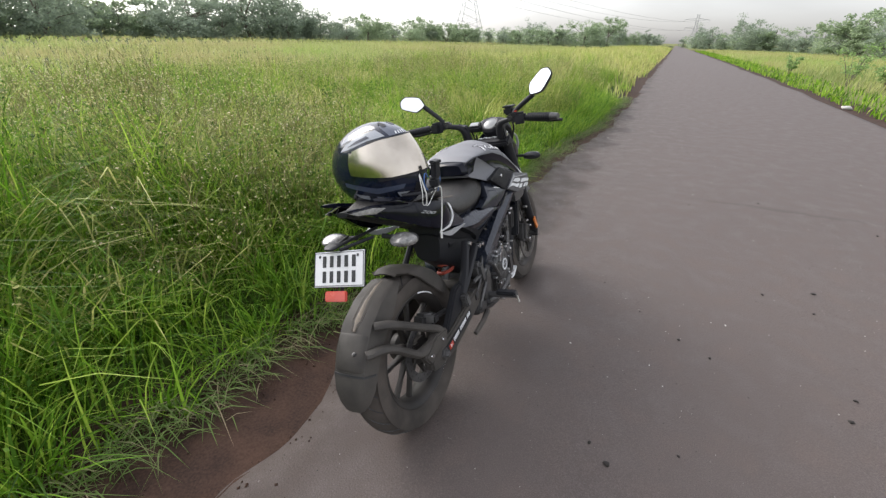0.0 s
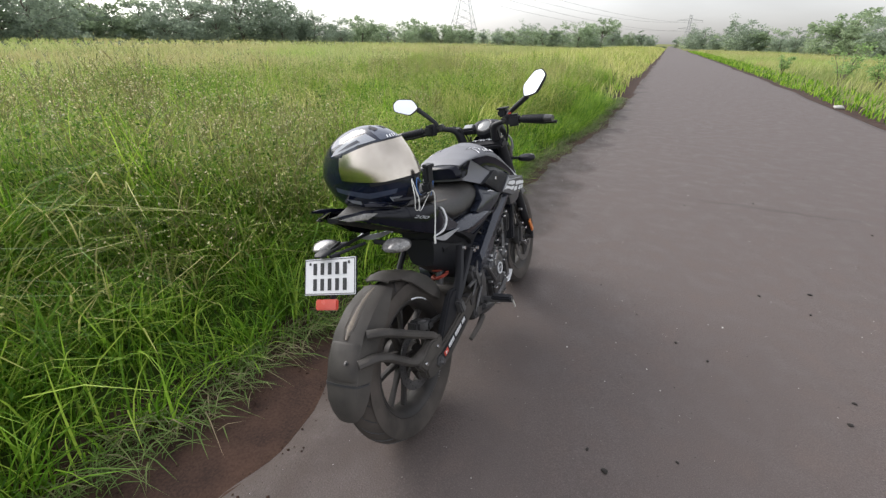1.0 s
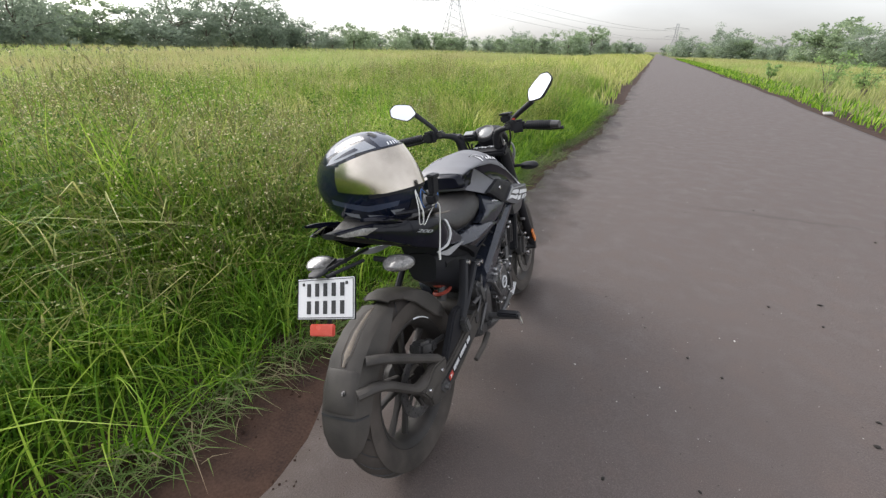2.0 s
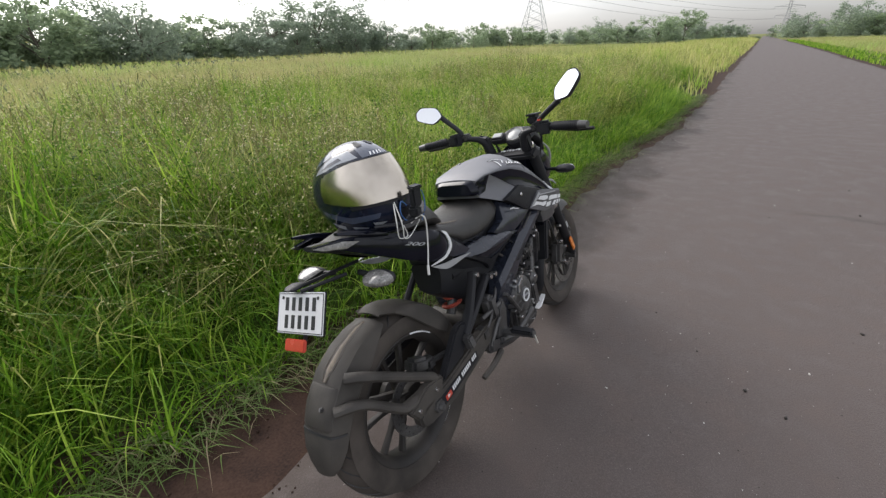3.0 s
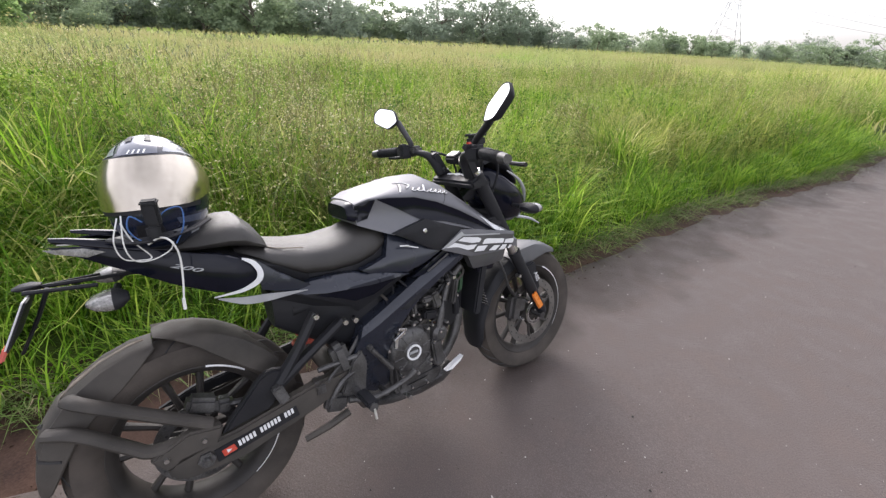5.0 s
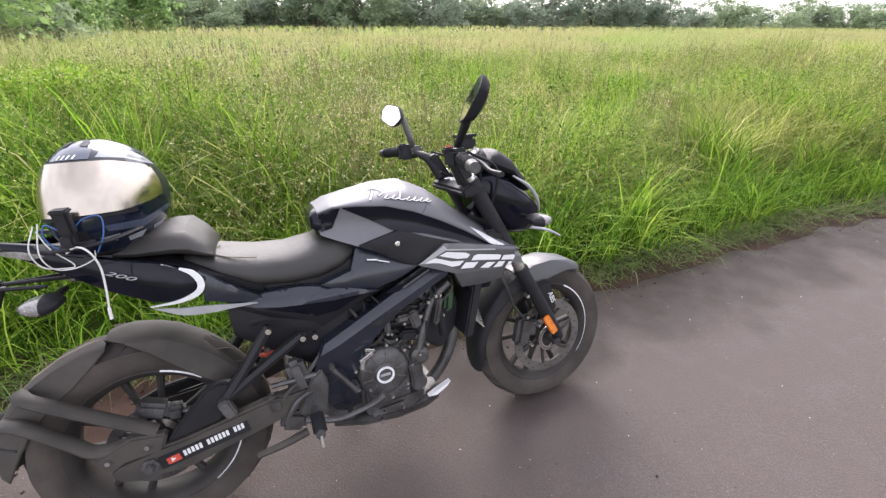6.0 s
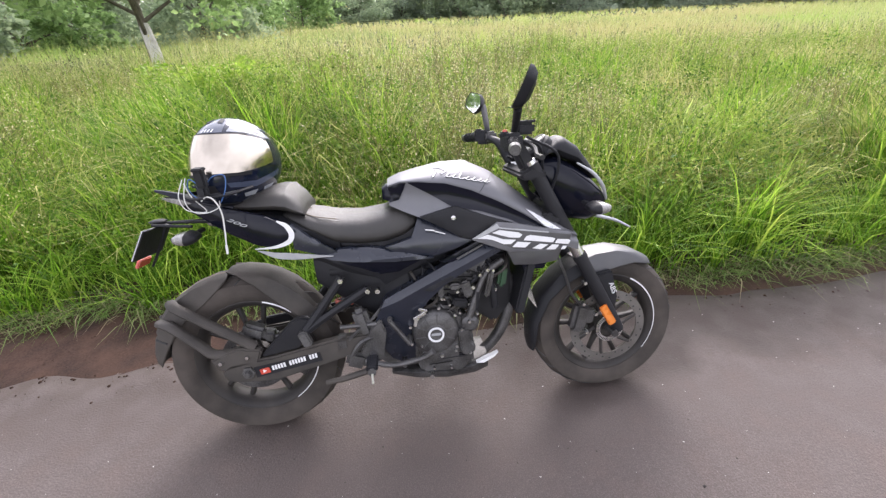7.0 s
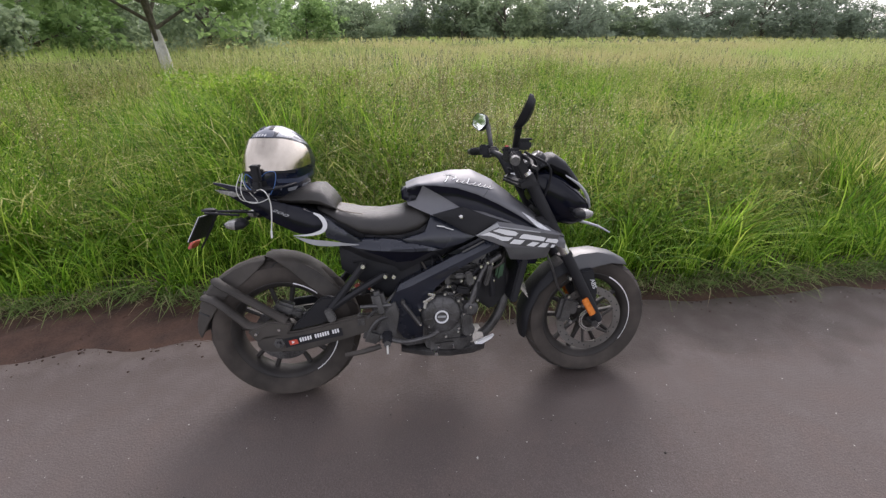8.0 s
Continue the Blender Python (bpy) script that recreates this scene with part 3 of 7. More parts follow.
def leaf_cloud(centres, sizes, per, leaf, r):
    """Leaves about the given clump centres: small folded pairs of triangles."""
    c = np.repeat(centres, per, 0)
    s = np.repeat(sizes, per)
    d = r.normal(size=c.shape)
    d /= np.linalg.norm(d, axis=1)[:, None]
    p = c + d * (s * r.random(len(s)) ** 0.45)[:, None] * np.array([1, 1, 0.7])
    n = len(p)
    a = r.normal(size=(n, 3)) * np.array([1, 1, 0.6])
    a /= np.linalg.norm(a, axis=1)[:, None]
    b = np.cross(a, r.normal(size=(n, 3)))
    b /= np.linalg.norm(b, axis=1)[:, None]
    k = (leaf * r.uniform(0.6, 1.4, n))[:, None]
    v = np.stack([p - a * k, p + b * k * 0.45 + np.array([0, 0, 0.1]) * k, p + a * k, p - b * k * 0.45], 1).reshape(-1, 3)
    t = (np.arange(n)[:, None, None] * 4 + np.array([(0, 1, 2), (0, 2, 3)])[None]).reshape(-1, 3)
    return v, t


def make_tree(seed, height, spread_r, trunk_r, clumps, per, leaf, mat, bare=0.25, lean=(0, 0), bark=None, label="leafy field tree with an uneven crown"):
    """A tree: tapered trunk with forking limbs, and a ragged crown with gaps."""
    r = np.random.default_rng(seed)
    tree = new("tree")
    tagged(tree, label, "tree", "field trees")
    fork = height * bare
    top = np.array([lean[0] * height, lean[1] * height, height * 0.80])
    spine = [np.array([0, 0, -0.1]), np.array([lean[0] * fork * 0.5, lean[1] * fork * 0.5, fork * 0.5]), np.array([lean[0] * fork, lean[1] * fork, fork]), top * 0.62 + np.array([0.1, 0.05, 0]) * spread_r, top]
    wood = [simple_tube(spine, [trunk_r * 1.2, trunk_r, trunk_r * 0.85, trunk_r * 0.45, trunk_r * 0.1])]
    ends = [top]
    for k in range(9):
        a = 2 * np.pi * (k / 9) + r.uniform(-0.4, 0.4)
        s = r.uniform(0.0, 0.75)
        p0 = spine[2] * (1 - s) + spine[3] * s
        out = spread_r * r.uniform(0.55, 1.0)
        p2 = np.array([p0[0] + math.cos(a) * out, p0[1] + math.sin(a) * out, p0[2] + height * r.uniform(0.12, 0.42)])
        p1 = (p0 + p2) / 2 + np.array([0, 0, height * r.uniform(-0.04, 0.06)])
        wood.append(simple_tube([p0, p1, p2], [trunk_r * 0.42, trunk_r * 0.26, trunk_r * 0.08], 6))
        ends += [p2, (p1 + p2) / 2]
    ends = np.array(ends)
    pick = r.integers(0, len(ends), clumps)
    c = ends[pick] + r.normal(size=(clumps, 3)) * spread_r * np.array([0.22, 0.22, 0.15])
    c[:, 2] = np.maximum(c[:, 2], height * (bare * 0.75))
    if bare < 0.1:
        low = r.random(clumps) < 0.35
        c[low, 2] *= r.uniform(0.1, 0.6, low.sum())
    sz = r.uniform(0.12, 0.27, clumps) * spread_r
    v, t = merge(wood)
    ob = new("trunk", fast_mesh("trunk", v, t, bark or M_BARK, True))
    ob.parent = tree
    v, t = leaf_cloud(c, sz, per, leaf, r)
    ob = new("crown", fast_mesh("crown", v, t, mat))
    ob.parent = tree
    return tree


# Far crowns take the leaf colours with haze put into them.
KINDS = [make_tree(11, 8.5, 3.6, 0.20, 150, 46, 0.16, M_HAZE_LEAF, 0.04), make_tree(12, 7.0, 3.8, 0.18, 140, 46, 0.16, M_HAZE_LEAF2, 0.03), make_tree(13, 9.0, 3.0, 0.18, 140, 46, 0.16, M_HAZE_LEAF, 0.05),
         make_tree(14, 5.5, 3.0, 0.14, 120, 46, 0.16, M_HAZE_LEAF2, 0.03), make_tree(15, 6.5, 4.0, 0.18, 140, 46, 0.16, M_HAZE_LEAF, 0.04)]
HEIGHTS = [8.5, 7.0, 9.0, 5.5, 6.5]
EYE0 = (1.0, 0.3)


def place_trees():
    r = random.Random(4)
    az_h = [(-150, 8), (-128, 9), (-112, 8.5), (-96, 8), (-84, 9), (-72, 9), (-66, 8.8), (-63, 8.0), (-58, 6.6), (-54, 8.8), (-46, 8.6), (-43, 5.4), (-38, 5.6), (-34, 4.8), (-26, 4.9), (-16, 5.0), (-12, 6.8), (-6, 6.6), (-2, 5.6)]
    az_d = [(-150, 60), (-110, 62), (-80, 75), (-60, 82), (-40, 92), (-20, 115), (-2, 135)]
    used = set()

    def put(az, d, h):
        k = r.randrange(5)
        s = h / HEIGHTS[k]
        w = s * r.uniform(0.85, 1.25)
        px, py = EYE0[0] + d * math.sin(radians(az)), EYE0[1] + d * math.cos(radians(az))
        m = pose(px, py, float(rise(px, py)) - 0.05, 0, 0, r.uniform(0, 360)) @ Matrix.Diagonal((w, w, s, 1))
        if k in used:
            copy_thing(KINDS[k], m)
        else:
            used.add(k)
            KINDS[k].matrix_basis = m

    az = -150.0
    while az < -1.6:
        h = float(np.interp(az, [a for a, _ in az_h], [b for _, b in az_h]))
        d = float(np.interp(az, [a for a, _ in az_d], [b for _, b in az_d])) * r.uniform(0.94, 1.12)
        put(az, d, h * r.uniform(0.78, 1.08))
        az += r.uniform(1.3, 2.6) * 75 / d * 1.15
    for az, d, h in ((0.6, 190, 5.0), (1.8, 170, 6.0), (3.0, 160, 5.5), (4.2, 150, 5.6), (5.3, 150, 5.2), (7.0, 140, 6.6), (8.6, 140, 6.8), (9.8, 130, 5.4), (11.0, 125, 6.6), (12.4, 120, 6.4), (13.9, 115, 7.2), (15.3, 112, 7.4),
                     (16.8, 105, 5.2), (18.2, 100, 5.0), (20.5, 95, 6.0), (23, 95, 6.5), (26, 90, 6.0), (30, 90, 7.0)):
        put(az, d, h)


place_trees()

# hedge growth below the trees
hr = np.random.default_rng(9)
haz = np.radians(np.concatenate([hr.uniform(-150, -1.6, 2300), hr.uniform(0.6, 32, 420)]))
hd = np.interp(np.degrees(haz), [-150, -110, -80, -60, -40, -20, -2, 2, 32], [64, 66, 80, 88, 98, 122, 145, 170, 95]) * hr.uniform(0.97, 1.15, len(haz))
hc = np.stack([EYE0[0] + hd * np.sin(haz), EYE0[1] + hd * np.cos(haz), hr.uniform(0.1, 3.0, len(haz))], 1)
hc[:, 2] += rise(hc[:, 0], hc[:, 1])
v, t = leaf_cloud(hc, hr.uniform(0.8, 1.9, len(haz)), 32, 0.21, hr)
tagged(new("far_shrubs", fast_mesh("far_shrubs", v, t, M_HAZE_LEAF2)), "dense green shrubs below the far trees", "shrubs", kind="stuff")

# nearer trees in the field
# Near leaf colours raised as well, for the flare over these crowns.
M_LEAF_NEAR = leafy("near_tree_leaves", [(0.14, 0.23, 0.07), (0.25, 0.38, 0.11), (0.37, 0.51, 0.17)], 0.5, 0.6)
near_tree = make_tree(31, 6.2, 3.2, 0.13, 150, 60, 0.12, M_LEAF_NEAR, 0.16, (-0.16, -0.10), None, "leaning field tree with a whitewashed trunk foot")
near_tree.matrix_basis = pose(-12.4, -5.35, -0.05, 0, 0, 0)
white = simple_tube([(0.02, 0.06, 0.0), (-0.06, 0.02, 0.7), (-0.17, -0.08, 1.25), (-0.20, -0.10, 1.42)], [0.17, 0.15, 0.135, 0.11], 14)
wob = new("whitewash", fast_mesh("whitewash", *white, M_WHITEWASH, True))
wob.parent = near_tree
tagged(wob, "flaking white lime wash on the trunk")
for i, (az, d, h, seed) in enumerate(((-108.2, 30, 6.0, 32), (-103.5, 42, 6.5, 33), (-118.5, 34, 6.0, 34), (-123.5, 30, 6.5, 35), (-129, 27, 6.0, 36), (-98, 50, 6.0, 37))):
    ob = make_tree(seed, h, 3.0, 0.14, 150, 55, 0.15, M_LEAF_NEAR if i % 2 else M_HAZE_LEAF2, 0.05, (0.05 * (i % 3 - 1), 0.04))
    ob.matrix_basis = pose(1.5 + d * math.sin(radians(az)), 0.5 + d * math.cos(radians(az)), -0.05)


def make_shrub(x, y, h, seed, label):
    r = np.random.default_rng(seed)
    ob = new("shrub")
    tagged(ob, label, "shrub")
    stems, ends = [], []
    for k in range(7):
        a = r.uniform(0, 2 * np.pi)
        e = np.array([math.cos(a) * h * 0.35, math.sin(a) * h * 0.35, h * r.uniform(0.6, 1.0)])
        stems.append(simple_tube([(0, 0, -0.05), e * 0.5 + np.array([0, 0, 0.1]), e], [0.02, 0.014, 0.005], 5))
        ends += [e, e * 0.7, e * 0.45]
    a = new("stems", fast_mesh("stems", *merge(stems), M_BARK, True))
    v, t = leaf_cloud(np.array(ends), np.full(len(ends), h * 0.16), 26, 0.055, r)
    b = new("leaves", fast_mesh("leaves", v, t, M_LEAF_NEAR))
    a.parent = b.parent = ob
    ob.matrix_basis = pose(x, y, -0.04)


make_shrub(7.1, 22.5, 1.55, 51, "tall leafy weed standing in the roadside grass")
make_shrub(8.0, 21.5, 1.1, 52, "broad-leaved weed standing in the roadside grass")
make_shrub(6.5, 30.0, 0.9, 53, "low leafy weed in the roadside grass")


def make_pylon(x, y, turn, height, base, waist, arms):
    """A lattice tower with crossarms."""
    tower = new("pylon")
    tagged(tower, "grey steel lattice power pylon beyond the trees", "pylon", "power pylons")
    legs, brace = [], []
    w = lambda z: base + (waist - base) * min(1.0, z / (height * 0.62))
    lv = np.linspace(0, height, 13)
    for sx in (-1, 1):
        for sy in (-1, 1):
            legs.append(simple_tube([(sx * w(z) / 2, sy * w(z) / 2, z) for z in lv], [0.10] * len(lv), 5))
    for a, b in zip(lv[:-1], lv[1:]):
        for s in (-1, 1):
            for q in (-1, 1):
                brace.append(simple_tube([(-q * w(a) / 2, s * w(a) / 2, a), (q * w(b) / 2, s * w(b) / 2, b)], [0.055, 0.055], 4))
                brace.append(simple_tube([(s * w(a) / 2, -q * w(a) / 2, a), (s * w(b) / 2, q * w(b) / 2, b)], [0.055, 0.055], 4))
    beams = []
    for z, half in arms:
        for s in (-1, 1):
            for q in (-1, 1):
                beams.append(simple_tube([(s * w(z) / 2, q * w(z) / 2, z), (s * half, 0, z + 0.3)], [0.10, 0.08], 4))
                beams.append(simple_tube([(s * w(z) / 2, q * w(z) / 2, z + 1.6), (s * half, 0, z + 0.3)], [0.10, 0.08], 4))
            beams.append(simple_tube([(s * half, 0, z + 0.3), (s * half, 0, z - 1.4)], [0.12, 0.12], 4))
    for nm, bits in (("legs", legs), ("lattice", brace), ("crossarms", beams)):
        ob = new(nm, fast_mesh(nm, *merge(bits), M_STEEL))
        ob.parent = tower
    tower.matrix_basis = pose(x, y, -0.05, 0, 0, turn)
    return [tower.matrix_basis @ Vector((s * half, 0, z - 1.4)) for z, half in arms for s in (-1, 1)]


tips_a = make_pylon(1 + 215 * math.sin(radians(-23.1)), 215 * math.cos(radians(-23.1)), 10, 34, 12.5, 2.2, ((21, 7.5), (27, 6.0)))
tips_b = make_pylon(1 + 520 * math.sin(radians(1.45)), 520 * math.cos(radians(1.45)), 15, 26.5, 7.0, 2.0, ((14.5, 9.5), (21.5, 11.0)))
far_left = [Vector((-330, 60 + 6 * k, 34 + 4 * (k // 2))) for k in range(4)]
lines = []
for a, b in list(zip(tips_a, tips_b)) + list(zip(tips_a, far_left)):
    pts = []
    for s in np.linspace(0, 1, 26):
        p = a.lerp(b, s)
        pts.append((p.x, p.y, p.z - 5.0 * 4 * s * (1 - s)))
    lines.append(simple_tube(pts, [0.055] * len(pts), 4))
tagged(new("power_lines", fast_mesh("power_lines", *merge(lines), M_WIRE)), "thin sagging power lines against the sky", "power lines", kind="structure")


# ---- crumbs on the road ----
M_CLOD = surface("dark_clod", (0.012, 0.010, 0.009), (0.03, 0.025, 0.02), (0.8, 1.0), 60, 300, bump=0.6, bump_scale=200)
M_STONE = surface("pale_stone", (0.36, 0.34, 0.31), (0.55, 0.53, 0.50), (0.7, 0.9), 20, 200, bump=0.6, bump_scale=80)


def lump(name, size, seed, mat):
    bm = bmesh.new()
    bmesh.ops.create_icosphere(bm, subdivisions=2, radius=1)
    r = random.Random(seed)
    for q in bm.verts:
        k = 0.72 + 0.5 * noise.noise(q.co * 1.4 + Vector((seed * 3.1, 0, 0)))
        q.co = Vector((q.co.x * size * k, q.co.y * size * 0.7 * k, q.co.z * size * 0.42 * k))
    me = bpy.data.meshes.new(name)
    bm.to_mesh(me)
    bm.free()
    me.polygons.foreach_set("use_smooth", np.ones(len(me.polygons), dtype=bool))
    me.materials.append(mat)
    return me


def road_z(x, y):
    L, Rr = float(edge_left(y)), float(edge_right(y))
    u = (x - L) / (Rr - L)
    return float(-0.012 * ((u - 0.5) * 2) ** 2 + 0.006 + 0.002 * (value_noise(np.array([x]), np.array([y]), 1.3, 8)[0] - 0.5))


clods = [lump("clod", 0.014, k, M_CLOD) for k in range(3)]
stones = [lump("stone", 0.011, k + 7, M_STONE) for k in range(2)]
rc = random.Random(8)
spots = [(1.422, 1.788), (1.102, 0.987), (0.669, 0.237), (0.738, 0.169), (1.699, 1.941), (1.647, 1.682), (1.583, 0.807), (1.066, 3.354), (1.653, 3.72), (0.97, 1.076), (0.966, 0.321), (1.639, 0.958), (2.391, 3.28), (0.52, -0.2)]
spots += [(rc.uniform(0.5, 3.6), rc.uniform(-0.5, 7.0)) for k in range(22)]
for k, (x, y) in enumerate(spots):
    ob = tagged(new("clod", clods[k % 3]), "small dark clod of dirt lying on the asphalt", "clod", "clods on the road")
    s = rc.uniform(0.7, 1.4) if k < 14 else rc.uniform(0.3, 0.8)
    ob.matrix_basis = pose(x, y, road_z(x, y) + 0.003 * s, 0, 0, rc.uniform(0, 360)) @ Matrix.Diagonal((s, s, s, 1))
for k in range(34):
    x, y = rc.uniform(-0.35, 3.4), rc.uniform(-1.6, 6.5)
    if abs(x) < 0.25 and -0.2 < y < 1.8:
        continue
    s = rc.uniform(0.35, 0.8)
    ob = tagged(new("pebble", stones[k % 2]), "tiny pale pebble lying on the asphalt", "pebble", "pebbles on the road")
    ob.matrix_basis = pose(x, y, road_z(x, y) + 0.002 * s, 0, 0, rc.uniform(0, 360)) @ Matrix.Diagonal((s, s, s, 1))
ob = tagged(new("stone", lump("stone", 0.16, 21, M_STONE)), "pale flat stone on the far verge", "stone")
ob.matrix_basis = pose(4.66, 13.0, 0.03, 0, 0, 30)


def edge_gravel():
    """Loose crumbs of asphalt and dirt along the road's ragged edge."""
    r = np.random.default_rng(77)
    n = 5500
    y = r.uniform(-3.5, 9.0, n)
    x = edge_left(y) + r.normal(-0.12, 0.11, n)
    s = r.uniform(0.0015, 0.007, n) * r.uniform(0.5, 1.3, n)
    d = np.array([(1, 0, 0), (-1, 0, 0), (0, 1, 0), (0, -1, 0), (0, 0, 0.7), (0, 0, -0.7)], float)
    f = np.array([(0, 2, 4), (2, 1, 4), (1, 3, 4), (3, 0, 4), (2, 0, 5), (1, 2, 5), (3, 1, 5), (0, 3, 5)])
    z = np.where(x > edge_left(y), -0.004, -0.016)
    v = np.stack([x, y, z], 1)[:, None, :] + d[None] * s[:, None, None] * r.uniform(0.6, 1.4, (n, 6, 1))
    t = (np.arange(n)[:, None, None] * 6 + f[None]).reshape(-1, 3)
    tagged(new("edge_gravel", fast_mesh("edge_gravel", v.reshape(-1, 3), t, M_DIRT)), "loose crumbs along the broken asphalt edge", "gravel", kind="stuff")


edge_gravel()

def road_grit():
    """Fine chips, dark and pale, scattered over the asphalt."""
    r = np.random.default_rng(78)
    d = np.array([(1, 0, 0), (-0.8, 0.5, 0), (-0.6, -0.8, 0), (0, 0, 0.6)], float)
    f = np.array([(0, 1, 3), (1, 2, 3), (2, 0, 3)])
    for nm, n, lo, hi, mat, lb in (("pale_grit", 4500, 0.0012, 0.0042, M_STONE, "tiny pale stone chips on the asphalt"), ("dark_grit", 2500, 0.0016, 0.0055, M_CLOD, "tiny dark crumbs of dirt on the asphalt")):
        x, y = r.uniform(-0.35, 4.2, n), r.uniform(-2.2, 9.0, n)
        keep = value_noise(x, y, 0.8, 61) + r.random(n) * 0.7 > 0.62
        x, y = x[keep], y[keep]
        n = len(x)
        s = lo + (hi - lo) * r.random(n) ** 2.5
        a = r.uniform(0, 2 * np.pi, n)
        k = d[None] * s[:, None, None] * r.uniform(0.6, 1.5, (n, 4, 1))
        k = np.stack([k[..., 0] * np.cos(a)[:, None] - k[..., 1] * np.sin(a)[:, None], k[..., 0] * np.sin(a)[:, None] + k[..., 1] * np.cos(a)[:, None], k[..., 2]], -1)
        z = np.array([road_z(p, q) for p, q in zip(x, y)]) - 0.0004
        v = np.stack([x, y, z], 1)[:, None, :] + k
        t = (np.arange(n)[:, None, None] * 4 + f[None]).reshape(-1, 3)
        tagged(new(nm, fast_mesh(nm, v.reshape(-1, 3), t, mat)), lb, "gravel", kind="stuff")


road_grit()

# leafy weeds standing in the near field
lr = np.random.default_rng(91)
M_LUSH = leafy("bright_weed_leaves", [(0.10, 0.18, 0.014), (0.21, 0.35, 0.030), (0.39, 0.52, 0.07)], 0.45)
for centres, leaf, mat, lb in ((np.stack([lr.normal(-4.1, 0.5, 55), lr.normal(-0.8, 0.55, 55), lr.uniform(0.40, 0.90, 55)], 1), 0.027, M_LUSH, "bright yellow-green leafy weeds in a clump"),
                               (np.stack([lr.uniform(-8, -1.6, 60), lr.uniform(-8, 12, 60), lr.uniform(0.25, 0.7, 60)], 1), 0.020, M_WEED, "green leafy weeds standing in the grass")):
    v, t = leaf_cloud(centres, lr.uniform(0.12, 0.26, len(centres)), 170, leaf, lr)
    tagged(new("leafy_weeds", fast_mesh("leafy_weeds", v, t, mat)), lb, "weeds", kind="stuff")


# ---- motorcycle: materials ----
M_SILVER = surface("silver_grey_paint", (0.115, 0.118, 0.130), (0.150, 0.153, 0.168), (0.46, 0.56), 12, 900, metal=0.35, coat=0.04, dust=0.08)
M_GUNMETAL = surface("gunmetal_paint", (0.060, 0.062, 0.068), (0.085, 0.087, 0.094), (0.38, 0.5), 12, 900, metal=0.4, coat=0.1, dust=0.12)
M_NAVY = surface("satin_blue_black_paint", (0.011, 0.014, 0.023), (0.018, 0.022, 0.034), (0.20, 0.32), 10, 500, spec=0.55, dust=0.02)
M_GLOSS = surface("gloss_black_paint", (0.003, 0.004, 0.009), (0.006, 0.007, 0.014), (0.05, 0.12), 10, 500, spec=0.22, dust=0.008)
M_PLASTIC = surface("textured_black_plastic", (0.009, 0.010, 0.013), (0.017, 0.018, 0.022), (0.45, 0.6), 15, 600, spec=0.24, bump=0.3, bump_scale=900, dust=0.03)
M_DUSTY = surface("dusty_black_plastic", spec=0.3, dark=(0.012, 0.012, 0.012), light=(0.022, 0.021, 0.020), rough=(0.45, 0.7), scale=10, fine=300, bump=0.3, bump_scale=500, dust=0.46, dust_colour=(0.150, 0.132, 0.115))
M_FRAME = surface("black_frame_enamel", (0.009, 0.010, 0.013), (0.016, 0.017, 0.021), (0.44, 0.60), 12, 300, spec=0.22, dust=0.05)
M_TYRE = surface("dusty_tyre_rubber", (0.012, 0.012, 0.011), (0.022, 0.021, 0.020), (0.75, 0.95), 10, 200, spec=0.25, bump=0.4, bump_scale=260, dust=0.55, dust_colour=(0.135, 0.113, 0.098))
M_RIM = surface("black_alloy_rim", (0.010, 0.010, 0.011), (0.017, 0.017, 0.017), (0.4, 0.6), 12, 200, spec=0.25, dust=0.28, dust_colour=(0.15, 0.13, 0.115))
M_SEAT = surface("grained_black_seat_vinyl", (0.012, 0.012, 0.013), (0.022, 0.021, 0.021), (0.36, 0.47), 8, 500, bump=0.5, bump_scale=1400, dust=0.09, dust_colour=(0.24, 0.21, 0.17))
M_METAL = surface("dull_cast_metal", (0.028, 0.028, 0.030), (0.120, 0.120, 0.122), (0.22, 0.55), 14, 200, metal=0.5, bump=0.3, bump_scale=300, dust=0.16, dust_colour=(0.14, 0.12, 0.10))
M_CHROME = surface("bright_steel", (0.55, 0.55, 0.55), (0.68, 0.68, 0.68), (0.18, 0.35), 20, 200, metal=1.0)
M_DISC = surface("brake_disc_steel", (0.13, 0.125, 0.12), (0.20, 0.195, 0.19), (0.35, 0.5), 20, 300, metal=0.8, dust=0.25)
M_WHITE = surface("white_decal", (0.66, 0.67, 0.69), (0.76, 0.77, 0.78), (0.35, 0.5), 20, 300, dust=0.1)
M_PALE = surface("pale_grey_decal", (0.34, 0.35, 0.37), (0.42, 0.43, 0.45), (0.35, 0.5), 20, 300, metal=0.3)
M_PLATE = surface("white_plate", (0.66, 0.66, 0.67), (0.74, 0.74, 0.75), (0.3, 0.45), 12, 200, dust=0.1)
M_INK = surface("black_ink", (0.02, 0.02, 0.022), (0.03, 0.03, 0.032), (0.5, 0.6), 12, 200)
M_RED = surface("red_reflector", (0.45, 0.05, 0.035), (0.55, 0.08, 0.05), (0.15, 0.3), 30, 500, coat=0.5)
M_REDPAINT = surface("red_spring_paint", (0.30, 0.035, 0.02), (0.42, 0.06, 0.035), (0.35, 0.5), 20, 200, dust=0.25)
M_ORANGE = surface("orange_reflector", (0.62, 0.17, 0.02), (0.75, 0.24, 0.04), (0.2, 0.35), 30, 500, coat=0.5)
M_LENS = surface("clear_lens_plastic", (0.10, 0.10, 0.095), (0.28, 0.27, 0.26), (0.12, 0.3), 90, 300, coat=0.3, metal=0.1)
M_BLUE = surface("blue_cable", (0.03, 0.09, 0.26), (0.05, 0.14, 0.36), (0.4, 0.5), 20, 200)
